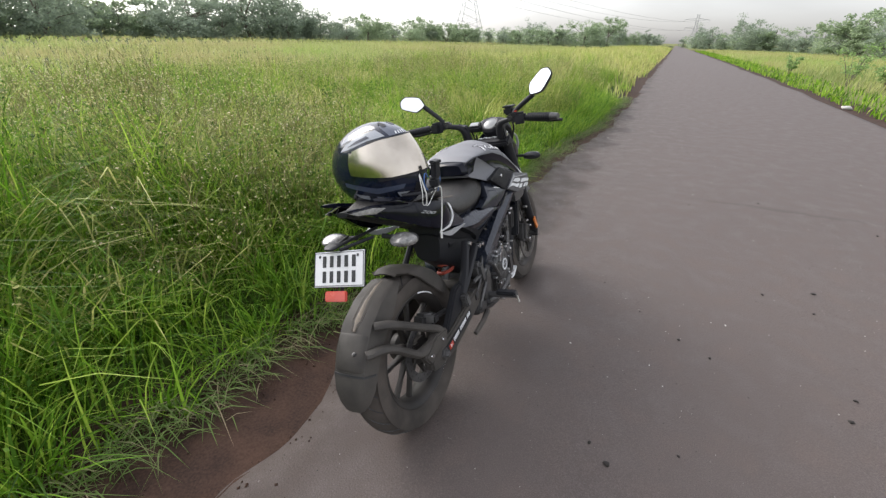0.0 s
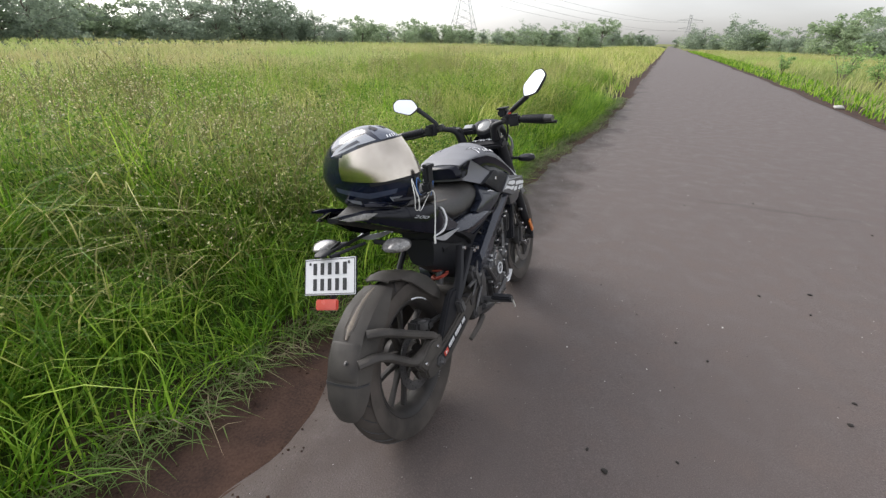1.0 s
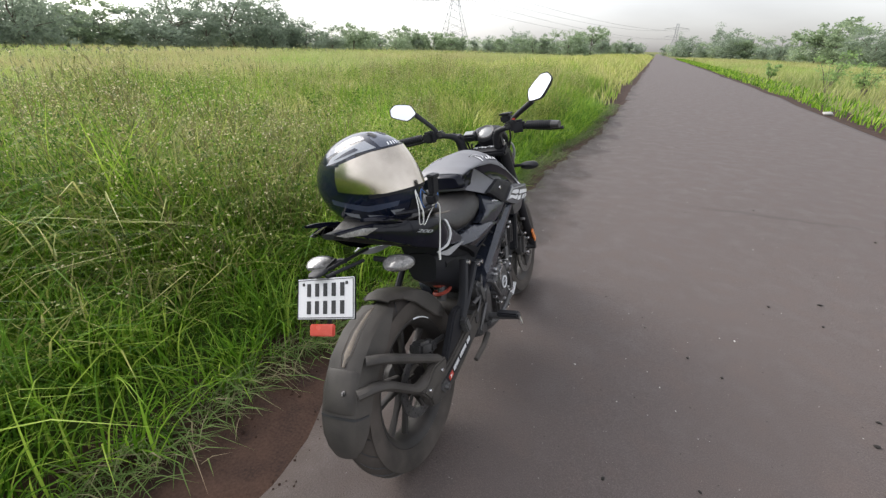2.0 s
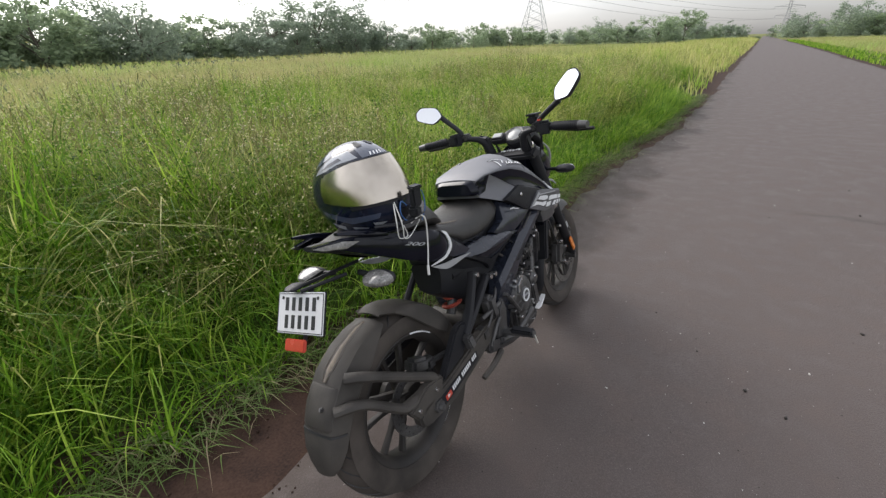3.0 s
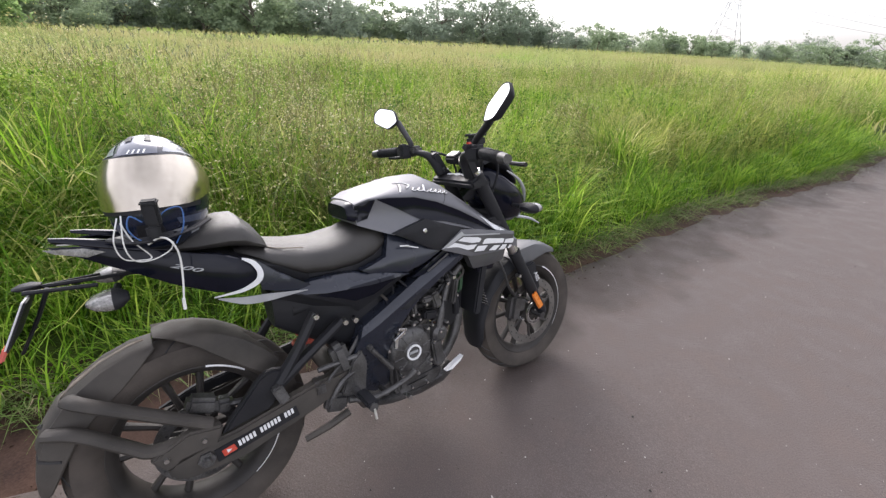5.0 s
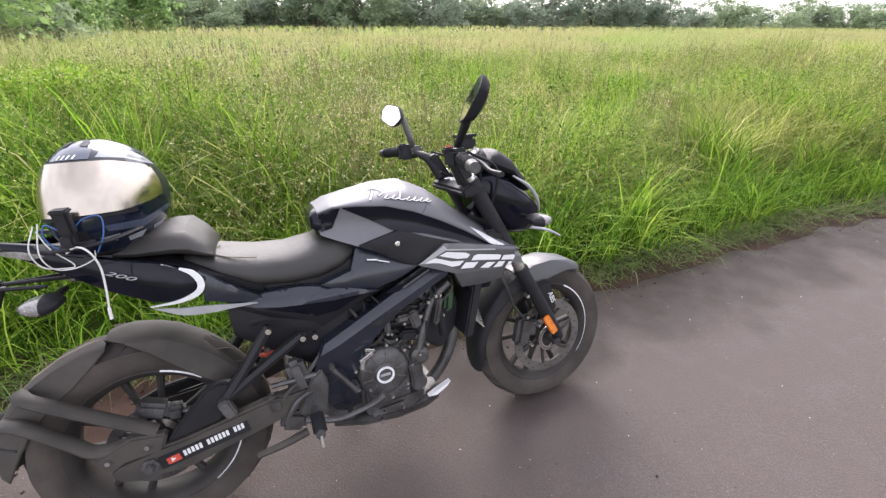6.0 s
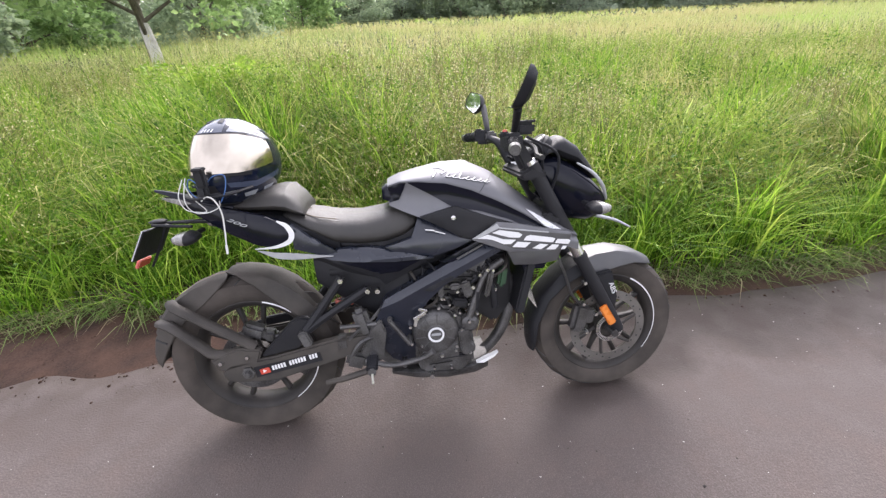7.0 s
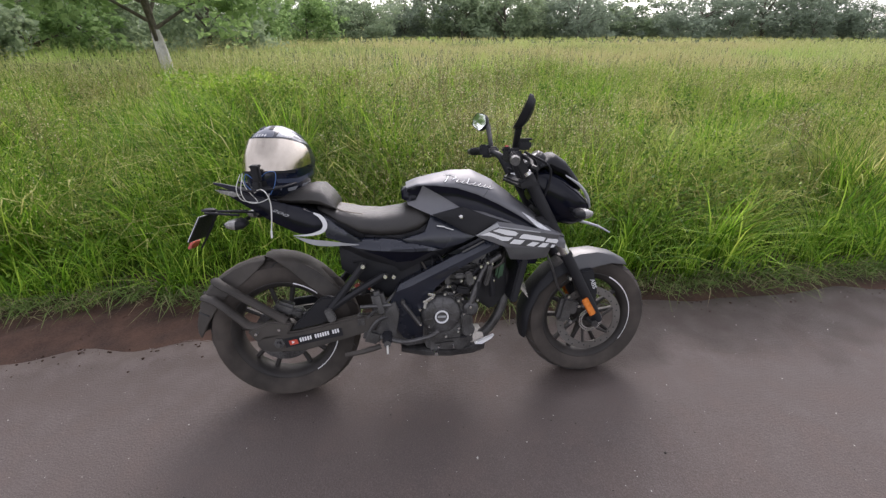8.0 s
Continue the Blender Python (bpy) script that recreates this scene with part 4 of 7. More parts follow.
M_CABLE = surface("white_cable", (0.62, 0.62, 0.60), (0.72, 0.72, 0.70), (0.4, 0.55), 20, 200)
M_GREEN = surface("green_coolant_tank", (0.015, 0.05, 0.022), (0.022, 0.07, 0.03), (0.3, 0.5), 20, 200)
M_MIRROR = bpy.data.materials.new("mirror_glass")
M_MIRROR.use_nodes = True
M_MIRROR.node_tree.nodes["Principled BSDF"].inputs["Base Color"].default_value = (0.9, 0.91, 0.92, 1)
M_MIRROR.node_tree.nodes["Principled BSDF"].inputs["Metallic"].default_value = 1.0
M_MIRROR.node_tree.nodes["Principled BSDF"].inputs["Roughness"].default_value = 0.03
M_VISOR = surface("mirrored_helmet_visor", (0.50, 0.45, 0.38), (0.55, 0.50, 0.43), (0.10, 0.18), 4, 60, metal=1.0, dust=0.08)
M_SHELL = surface("gloss_dark_blue_shell", (0.006, 0.009, 0.020), (0.010, 0.015, 0.032), (0.06, 0.13), 8, 200, spec=0.45)
M_SHELL2 = surface("gloss_slate_graphic", (0.045, 0.056, 0.090), (0.065, 0.080, 0.120), (0.08, 0.16), 8, 200, spec=0.45)
M_GLOSSGREY = surface("gloss_pale_graphic", (0.22, 0.235, 0.265), (0.30, 0.315, 0.34), (0.1, 0.18), 8, 200, spec=0.5)
# Slate paint, lightened for the sky's sheen on the crown.
M_CROWN = surface("slate_crown_with_sheen", (0.060, 0.070, 0.095), (0.090, 0.100, 0.130), (0.08, 0.16), 8, 200, spec=0.5)
M_LCD = surface("dial_glass", (0.16, 0.165, 0.165), (0.24, 0.245, 0.24), (0.25, 0.4), 8, 200, coat=0.2)


# ---- motorcycle: shape helpers (x forward, y to the left, z up, from the rear tyre's foot) ----
def smooth_line(points, steps=6):
    """A Catmull-Rom line through the points."""
    p = np.array(points, float)
    q = np.vstack([2 * p[0] - p[1], p, 2 * p[-1] - p[-2]])
    out = []
    for i in range(1, len(q) - 2):
        for s in np.linspace(0, 1, steps, endpoint=False):
            a, b, c, d = q[i - 1], q[i], q[i + 1], q[i + 2]
            out.append(0.5 * (2 * b + (c - a) * s + (2 * a - 5 * b + 4 * c - d) * s ** 2 + (3 * b - a - 3 * c + d) * s ** 3))
    out.append(p[-1])
    return np.array(out)


def tube(points, r, n=10, smooth=0, flat=1.0):
    """A round bar along a line; r is one radius or one for each point."""
    p = smooth_line(points, smooth) if smooth else np.array(points, float)
    rr = np.interp(np.linspace(0, 1, len(p)), np.linspace(0, 1, len(np.atleast_1d(r))), np.atleast_1d(r))
    tang = np.gradient(p, axis=0)
    tang /= np.linalg.norm(tang, axis=1)[:, None]
    ref = np.array([0, 0, 1.0]) if abs(tang[0][2]) < 0.9 else np.array([1.0, 0, 0])
    v, f = [], []
    for i in range(len(p)):
        a = np.cross(tang[i], ref)
        a /= np.linalg.norm(a)
        b = np.cross(a, tang[i])
        ref = b
        for k in range(n):
            w = 2 * np.pi * k / n
            v.append(p[i] + rr[i] * (np.cos(w) * a + flat * np.sin(w) * b))
    for i in range(len(p) - 1):
        for k in range(n):
            f.append((i * n + k, i * n + (k + 1) % n, (i + 1) * n + (k + 1) % n, (i + 1) * n + k))
    f.append(tuple(range(n - 1, -1, -1)))
    f.append(tuple((len(p) - 1) * n + k for k in range(n)))
    return v, f


def lathe(profile, centre, n=48, a0=0.0, a1=360.0):
    """Turns (radius, y) points about the crosswise axis."""
    full = abs(a1 - a0) >= 359.9
    m = n if full else n + 1
    v, f, k = [], [], len(profile)
    for i in range(m):
        w = radians(a0 + (a1 - a0) * i / n)
        for r, y in profile:
            v.append((centre[0] + r * math.cos(w), centre[1] + y, centre[2] + r * math.sin(w)))
    for i in range(n):
        j = (i + 1) % m
        for q in range(k - 1):
            f.append((i * k + q, i * k + q + 1, j * k + q + 1, j * k + q))
    return v, f


def ring_shell(centre, stations, width_in=0.9, thick=0.004):
    """A mudguard: a curved shell round a wheel; stations give angle, radius, half width and the radius of its skirts."""
    v, f, prof = [], [], 11
    for ang, r, w, skirt in stations:
        a = radians(ang)
        for layer in (0, 1):
            for k in range(prof):
                s = -1 + 2 * k / (prof - 1)
                y = w * math.sin(s * math.pi / 2) if abs(s) < 0.7 else w * (1 if s > 0 else -1) * (0.891 + (abs(s) - 0.7) / 0.3 * 0.109)
                rr = r - 0.02 * abs(s) ** 2 if abs(s) < 0.7 else (r - 0.01) + (skirt - r + 0.01) * ((abs(s) - 0.7) / 0.3)
                rr -= thick * layer
                y *= 1 - 0.04 * layer
                v.append((centre[0] + rr * math.cos(a), centre[1] + y, centre[2] + rr * math.sin(a)))
    for i in range(len(stations) - 1):
        for layer in (0, 1):
            for k in range(prof - 1):
                o = i * 2 * prof + layer * prof + k
                q = (o, o + 1, o + 2 * prof + 1, o + 2 * prof)
                f.append(q if layer == 0 else q[::-1])
        for k in (0, prof - 1):
            o = i * 2 * prof + k
            f.append((o, o + prof, o + 3 * prof, o + 2 * prof))
    for i in (0, len(stations) - 1):
        for k in range(prof - 1):
            o = i * 2 * prof + k
            f.append((o, o + 1, o + prof + 1, o + prof))
    return v, f


def loft(stations, n=20, power=2.4):
    """A closed body along x; stations give x, top, bottom, half width at the top, half width at the bottom and the middle's y."""
    v, f = [], []
    for x, zt, zb, wt, wb, yc in stations:
        for k in range(n):
            a = 2 * math.pi * k / n
            c, s = math.cos(a), math.sin(a)
            u = math.copysign(abs(s) ** (2 / power), s)
            h = (u + 1) / 2
            w = wb + (wt - wb) * h
            v.append((x, yc + w * math.copysign(abs(c) ** (2 / power), c), zb + (zt - zb) * h))
    for i in range(len(stations) - 1):
        for k in range(n):
            f.append((i * n + k, i * n + (k + 1) % n, (i + 1) * n + (k + 1) % n, (i + 1) * n + k))
    f.append(tuple(range(n - 1, -1, -1)))
    f.append(tuple((len(stations) - 1) * n + k for k in range(n)))
    return v, f


def prism(poly, y0, y1, bevel=0.004):
    """A plate: an outline in the bike's side plane, given thickness, with worn edges."""
    bm = bmesh.new()
    a = [bm.verts.new((x, y0, z)) for x, z in poly]
    b = [bm.verts.new((x, y1, z)) for x, z in poly]
    n = len(poly)
    bm.faces.new(a)
    bm.faces.new(b[::-1])
    for i in range(n):
        bm.faces.new((a[i], b[i], b[(i + 1) % n], a[(i + 1) % n]))
    bmesh.ops.recalc_face_normals(bm, faces=bm.faces[:])
    if bevel:
        bmesh.ops.bevel(bm, geom=bm.edges[:], offset=bevel, segments=2, affect="EDGES", clamp_overlap=True)
    v = [tuple(q.co) for q in bm.verts]
    bm.verts.index_update()
    f = [tuple(q.index for q in p.verts) for p in bm.faces]
    bm.free()
    return v, f


def block(c, size, bevel=0.004, turn=(0, 0, 0)):
    """A bevelled box."""
    bm = bmesh.new()
    bmesh.ops.create_cube(bm, size=1)
    bmesh.ops.scale(bm, vec=size, verts=bm.verts[:])
    if bevel:
        bmesh.ops.bevel(bm, geom=bm.edges[:], offset=bevel, segments=2, affect="EDGES", clamp_overlap=True)
    bmesh.ops.transform(bm, matrix=pose(*c, *turn), verts=bm.verts[:])
    v = [tuple(q.co) for q in bm.verts]
    bm.verts.index_update()
    f = [tuple(q.index for q in p.verts) for p in bm.faces]
    bm.free()
    return v, f


def inside(x, z, poly):
    hit = False
    for i in range(len(poly)):
        (x0, z0), (x1, z1) = poly[i], poly[i - 1]
        if (z0 > z) != (z1 > z) and x < (x1 - x0) * (z - z0) / (z1 - z0) + x0:
            hit = not hit
    return hit


def panel(poly, depth, thick=0.006, lift=0.0, cell=0.018, round_edge=0.003, side=-1):
    """A fairing panel: an outline seen from the side, laid on the curved body that depth(x, z) describes, with a turned-in rim."""
    from mathutils import geometry
    pts = []
    for i in range(len(poly)):
        a, b = np.array(poly[i]), np.array(poly[(i + 1) % len(poly)])
        m = max(1, int(np.linalg.norm(b - a) / cell))
        pts += [tuple(a + (b - a) * k / m) for k in range(m)]
    n = len(pts)
    c = np.mean(pts, axis=0)
    area = sum(pts[i][0] * pts[(i + 1) % n][1] - pts[(i + 1) % n][0] * pts[i][1] for i in range(n))
    if area < 0:
        pts = pts[::-1]
    grid = []
    xs = np.arange(min(p[0] for p in pts), max(p[0] for p in pts), cell)
    zs = np.arange(min(p[1] for p in pts), max(p[1] for p in pts), cell)
    for x in xs:
        for z in zs:
            if inside(x, z, pts) and min((x - p[0]) ** 2 + (z - p[1]) ** 2 for p in pts) > (0.4 * cell) ** 2:
                grid.append((x, z))
    out = geometry.delaunay_2d_cdt([Vector(p) for p in pts + grid], [], [list(range(n))], 1, 1e-6)
    flat, faces = out[0], [tuple(t) for t in out[2]]
    v, f = [], []
    for i, p in enumerate(flat):
        near = i < n
        v.append((p.x, side * (depth(p.x, p.y) + lift - (round_edge if near else 0)), p.y))
    for t in faces:
        f.append(t if side < 0 else t[::-1])
    m = len(v)
    for i in range(n):
        v.append((v[i][0], v[i][1] - side * thick, v[i][2]))
    for i in range(n):
        j = (i + 1) % n
        q = (i, m + i, m + j, j)
        f.append(q if side < 0 else q[::-1])
    return v, f


def lettering(body, size, extrude=0.0006, shear=0.0):
    """Letters of the built-in font as a mesh, in its own plane."""
    cu = bpy.data.curves.new("letters", "FONT")
    cu.body, cu.size, cu.extrude, cu.shear, cu.align_x, cu.align_y = body, size, extrude, shear, "CENTER", "CENTER"
    ob = new("letters", cu)
    dg = bpy.context.evaluated_depsgraph_get()
    me = bpy.data.meshes.new_from_object(ob.evaluated_get(dg))
    v = [tuple(q.co) for q in me.vertices]
    f = [tuple(p.vertices) for p in me.polygons]
    bpy.data.objects.remove(ob)
    bpy.data.meshes.remove(me)
    return v, f


def moved(shape, m):
    return [tuple(m @ Vector(q)) for q in shape[0]], shape[1]


def laid(shape, depth, lift, side):
    """Thin lettering bent to the bodywork under it."""
    mid = sum(q[1] for q in shape[0]) / len(shape[0])
    return [(x, side * (depth(x, z) + lift) + (y - mid), z) for x, y, z in shape[0]], shape[1]


def mirrored(shape):
    return [(x, -y, z) for x, y, z in shape[0]], [t[::-1] for t in shape[1]]


def joined(*shapes):
    v, f = [], []
    for a, b in shapes:
        o = len(v)
        v += list(a)
        f += [tuple(i + o for i in t) for t in b]
    return v, f


def part(name, shape, material, parent, label="", sharp=38):
    """One mesh object under a thing or under a part."""
    me = bpy.data.meshes.new(name)
    me.from_pydata([tuple(map(float, q)) for q in shape[0]], [], shape[1])
    bm = bmesh.new()
    bm.from_mesh(me)
    bmesh.ops.recalc_face_normals(bm, faces=bm.faces[:])
    bm.to_mesh(me)
    bm.free()
    me.polygons.foreach_set("use_smooth", np.ones(len(me.polygons), dtype=bool))
    me.set_sharp_from_angle(angle=radians(sharp))
    me.materials.append(material)
    ob = new(name, me)
    ob.parent = parent
    if label:
        tagged(ob, label)
    return ob


def both(name, shape, material, parent, label=""):
    """The same part on either side of the bike."""
    return part(name, shape, material, parent, label), part(name, mirrored(shape), material, parent, label)


HEAD, LEANS = radians(0.9), radians(12.0)
ahead = Vector((math.sin(HEAD), math.cos(HEAD), 0))
left0 = Vector((-math.cos(HEAD), math.sin(HEAD), 0))
up_b = Vector((0, 0, 1)) * math.cos(LEANS) + left0 * math.sin(LEANS)
left_b = left0 * math.cos(LEANS) - Vector((0, 0, 1)) * math.sin(LEANS)
BIKE = Matrix(((ahead.x, left_b.x, up_b.x, 0.055), (ahead.y, left_b.y, up_b.y, 0.0), (ahead.z, left_b.z, up_b.z, 0.0), (0, 0, 0, 1)))
bike = new("motorcycle")
bike.matrix_basis = BIKE
tagged(bike, "dusty black and silver street motorcycle leaning on its side stand", "motorcycle")

RW, FW = (0.085, 0.0, 0.306), (1.371, 0.0, 0.277)


# ---- wheels ----
def wheel(name, c, radius, tyre_w, rim_r, disc_r, disc_y, label, arcs):
    hub = part(name, joined(lathe([(0.0, -0.07), (0.018, -0.07), (0.02, -0.06), (0.05, -0.055), (0.055, -0.03), (0.035, 0.0), (0.055, 0.03), (0.05, 0.055), (0.02, 0.06), (0.018, 0.07), (0, 0.07)], c, 24)), M_RIM, bike, label)
    w = tyre_w / 2
    prof = [(rim_r - 0.004, -w * 0.72), (rim_r + 0.012, -w * 0.93), (rim_r + (radius - rim_r) * 0.45, -w), (rim_r + (radius - rim_r) * 0.72, -w * 0.94)]
    steps = 8
    for k in range(steps + 1):
        s = -1 + 2 * k / steps
        prof.append((radius - 0.030 * abs(s) ** 2.2 * (tyre_w / 0.13), w * 0.86 * s))
    prof += [(r, -y) for r, y in prof[3::-1]]
    tyre = part("tyre", lathe(prof, c, 72), M_TYRE, hub, "dust-covered black rubber tyre")
    # tread grooves: shallow raised-lip cuts round the crown
    cuts = []
    for k in range(26):
        a = 2 * math.pi * k / 26
        for sg in (-1, 1):
            pts = []
            for q in range(5):
                yy = sg * w * (0.12 + 0.17 * q)
                rr = radius - 0.030 * (abs(yy) / (w * 0.86)) ** 2.2 * (tyre_w / 0.13) + 0.0002
                b = a + 0.055 * q + (0.12 if sg > 0 else 0)
                pts.append((c[0] + rr * math.cos(b), yy, c[2] + rr * math.sin(b)))
            cuts.append(tube(pts, [0.001, 0.0022, 0.0022, 0.0016], 5))
    tagged(part("tread_groove", joined(*cuts), M_INK, tyre), kind="stuff")
    rw = w * 0.72
    part("rim", lathe([(rim_r + 0.004, -rw), (rim_r - 0.004, -rw - 0.004), (rim_r - 0.018, -rw + 0.004), (rim_r - 0.030, -rw * 0.45), (rim_r - 0.030, rw * 0.45), (rim_r - 0.018, rw - 0.004),
                       (rim_r - 0.004, rw + 0.004), (rim_r + 0.004, rw)], c, 72), M_RIM, hub)
    for k in range(5):
        a = 2 * math.pi * k / 5 + 0.35
        for d in (-0.16, 0.16):
            p0 = (c[0] + 0.042 * math.cos(a + d * 2.2), 0, c[2] + 0.042 * math.sin(a + d * 2.2))
            p1 = (c[0] + (rim_r - 0.025) * math.cos(a + d * 1.5), 0, c[2] + (rim_r - 0.025) * math.sin(a + d * 1.5))
            mid = tuple((p0[i] + p1[i]) / 2 for i in range(3))
            part("spoke", tube([p0, mid, p1], [0.017, 0.011, 0.014], 8, flat=0.8), M_RIM, hub)
    # white stripe on the rim flange
    for a0, a1 in arcs:
        part("rim_stripe", lathe([(rim_r - 0.005, -rw - 0.0052), (rim_r + 0.003, -rw - 0.0015)], c, 24, a0, a1), M_WHITE, hub, "white reflective rim stripe")
    if disc_r:
        y = disc_y
        disc = part("brake_disc", lathe([(disc_r - 0.032, y - 0.002), (disc_r, y - 0.002), (disc_r, y + 0.002), (disc_r - 0.032, y + 0.002), (disc_r - 0.032, y - 0.002)], c, 60), M_DISC if disc_r > 0.13 else M_METAL, hub, "drilled steel brake disc")
        holes = []
        for k in range(30):
            a = 2 * math.pi * k / 30
            rr = disc_r - 0.016 + 0.008 * ((k % 3) - 1)
            cc = (c[0] + rr * math.cos(a), 0, c[2] + rr * math.sin(a))
            holes.append(lathe([(0.0, y - 0.0026), (0.0036, y - 0.0026), (0.0036, y + 0.0026), (0.0, y + 0.0026)], cc, 8))
        tagged(part("drill_hole", joined(*holes), M_INK, disc), kind="stuff")
        for k in range(6):
            a = 2 * math.pi * k / 6
            p0 = (c[0] + 0.05 * math.cos(a), y, c[2] + 0.05 * math.sin(a))
            p1 = (c[0] + (disc_r - 0.03) * math.cos(a + 0.35), y, c[2] + (disc_r - 0.03) * math.sin(a + 0.35))
            part("disc_arm", tube([p0, p1], 0.006, 6), M_RIM, disc)
    return hub


rear = wheel("rear_wheel", RW, 0.302, 0.132, 0.214, 0.115, -0.062, "dusty black alloy rear wheel", ((-58, -6), (48, 76)))
front = wheel("front_wheel", FW, 0.278, 0.102, 0.201, 0.145, -0.062, "dusty black alloy front wheel", ((-38, 62),))
sensor = part("sensor_ring", lathe([(0.038, -0.082), (0.052, -0.082), (0.052, -0.078), (0.038, -0.078), (0.038, -0.082)], FW, 48), M_CHROME, front, "slotted silver speed-sensor ring")
slots = []
for k in range(44):
    a = 2 * math.pi * k / 44
    slots.append(block((FW[0] + 0.046 * math.cos(a), -0.0822, FW[2] + 0.046 * math.sin(a)), (0.008, 0.001, 0.003), 0, (0, -math.degrees(a), 0)))
tagged(part("slot", joined(*slots), M_INK, sensor), kind="stuff")

# ---- mudguards ----
hugger = part("tyre_hugger", ring_shell(RW, [(99, 0.3130, 0.060, 0.3040), (108, 0.3200, 0.066, 0.2770), (120, 0.3260, 0.070, 0.2600), (134, 0.3340, 0.071, 0.2620), (148, 0.3380, 0.072, 0.2720),
                                            (162, 0.3400, 0.072, 0.2840), (170, 0.3410, 0.070, 0.2970), (177, 0.3420, 0.058, 0.3140), (181, 0.3420, 0.040, 0.3300)]), M_DUSTY, bike, "dusty black rear tyre hugger")
part("hugger_seam", ring_shell(RW, [(160.0, 0.3405, 0.0725, 0.2920), (161.2, 0.3405, 0.0725, 0.2920)]), M_INK, hugger)
part("inner_mudguard", ring_shell(RW, [(98, 0.3280, 0.050, 0.3280), (90, 0.3280, 0.070, 0.3100), (80, 0.3200, 0.078, 0.2780), (70, 0.3120, 0.080, 0.2500), (58, 0.3020, 0.080, 0.2330), (46, 0.2940, 0.078, 0.2280), (34, 0.2900, 0.076, 0.2380)]),
     M_DUSTY, bike, "dusty black inner rear mudguard")
M_TAN = surface("tan_film", (0.13, 0.11, 0.09), (0.25, 0.21, 0.165), (0.7, 0.9), 14, 120, bump=0.4, bump_scale=200)
part("mud_ridge", ring_shell(RW, [(102, 0.3165, 0.004, 0.3155), (108, 0.3215, 0.013, 0.3202), (120, 0.3276, 0.017, 0.3260), (132, 0.3346, 0.017, 0.3330), (138, 0.3372, 0.006, 0.3364)]), M_TAN, hugger, "dried pale mud along the hugger's crown")
part("hugger_pad", ring_shell(RW, [(139, 0.3385, 0.058, 0.3180), (140.5, 0.3425, 0.060, 0.3180), (150, 0.3455, 0.060, 0.3200), (157, 0.3460, 0.060, 0.3220), (158.5, 0.3415, 0.058, 0.3220)]), M_DUSTY, hugger)
part("bolt", block((RW[0] + 0.345 * math.cos(radians(149)), -0.025, RW[2] + 0.345 * math.sin(radians(149))), (0.012, 0.012, 0.012), 0.003, (0, 59, 0)), M_METAL, hugger)
stay = part("hugger_stay", joined(tube([(-0.145, -0.07, 0.545), (-0.11, -0.105, 0.535), (0.0, -0.118, 0.462), (0.115, -0.128, 0.385)], 0.019, 10, 4, 0.72),
                                  tube([(-0.20, -0.06, 0.475), (-0.14, -0.10, 0.468), (-0.06, -0.115, 0.40), (-0.02, -0.125, 0.372), (0.055, -0.13, 0.370)], 0.0195, 10, 4, 0.72),
                                  prism([(-0.03, 0.36), (0.06, 0.395), (0.14, 0.38), (0.12, 0.335), (0.0, 0.315)], -0.150, -0.118, 0.006)), M_DUSTY, bike, "dusty plastic stay of the tyre hugger")
for x, z in ((0.004, 0.350), (0.090, 0.362)):
    part("bolt", lathe([(0.0, -0.158), (0.006, -0.158), (0.0075, -0.152), (0.0075, -0.148)], (x, 0, z), 10), M_CHROME, stay)
ff = part("front_mudguard", ring_shell(FW, [(52, 0.292, 0.030, 0.286), (58, 0.300, 0.056, 0.279), (70, 0.303, 0.066, 0.264), (85, 0.304, 0.070, 0.239), (100, 0.302, 0.070, 0.226), (114, 0.298, 0.068, 0.244)]), M_GUNMETAL, bike, "grey painted front mudguard")
part("mudguard_flap", ring_shell(FW, [(112, 0.296, 0.068, 0.244), (130, 0.296, 0.068, 0.252), (150, 0.298, 0.068, 0.264), (172, 0.300, 0.066, 0.274), (190, 0.303, 0.058, 0.284), (196, 0.304, 0.045, 0.294)]), M_PLASTIC, ff, "black rear half of the front mudguard")
both("mudguard_bracket", prism([(1.288, 0.50), (1.363, 0.515), (1.390, 0.40), (1.370, 0.36), (1.343, 0.375)], -0.096, -0.072, 0.006), M_PLASTIC, ff)
abs_m = Matrix.Translation((1.3655, -0.0985, 0.448)) @ Matrix(((0.36, 0.933, 0, 0), (0, 0, -1, 0), (-0.933, 0.36, 0, 0), (0, 0, 0, 1)))
part("lettering", moved(lettering("ABS", 0.027), abs_m), M_WHITE, ff, "white letters ABS")

# ---- swingarm, shock, rests ----
arm_poly = [(0.0, 0.318), (0.03, 0.342), (0.166, 0.350), (0.393, 0.392), (0.50, 0.402), (0.50, 0.345), (0.363, 0.308), (0.17, 0.262), (0.04, 0.268), (0.005, 0.285)]
swing = part("swingarm", joined(prism(arm_poly, -0.150, -0.112, 0.007), prism(arm_poly, 0.112, 0.150, 0.007), tube([(0.47, -0.13, 0.375), (0.47, 0.13, 0.375)], 0.032, 14)), M_DUSTY, bike, "dusty black box-section swingarm")
part("gusset", prism([(0.130, 0.350), (0.150, 0.375), (0.245, 0.470), (0.275, 0.482), (0.325, 0.470), (0.318, 0.44), (0.26, 0.372)], -0.146, -0.120, 0.006), M_FRAME, swing)
part("sticker_strip", prism([(0.108, 0.284), (0.104, 0.322), (0.322, 0.352), (0.328, 0.320)], -0.1525, -0.1495, 0.0008), M_FRAME, swing, "black sticker strip with a red badge")
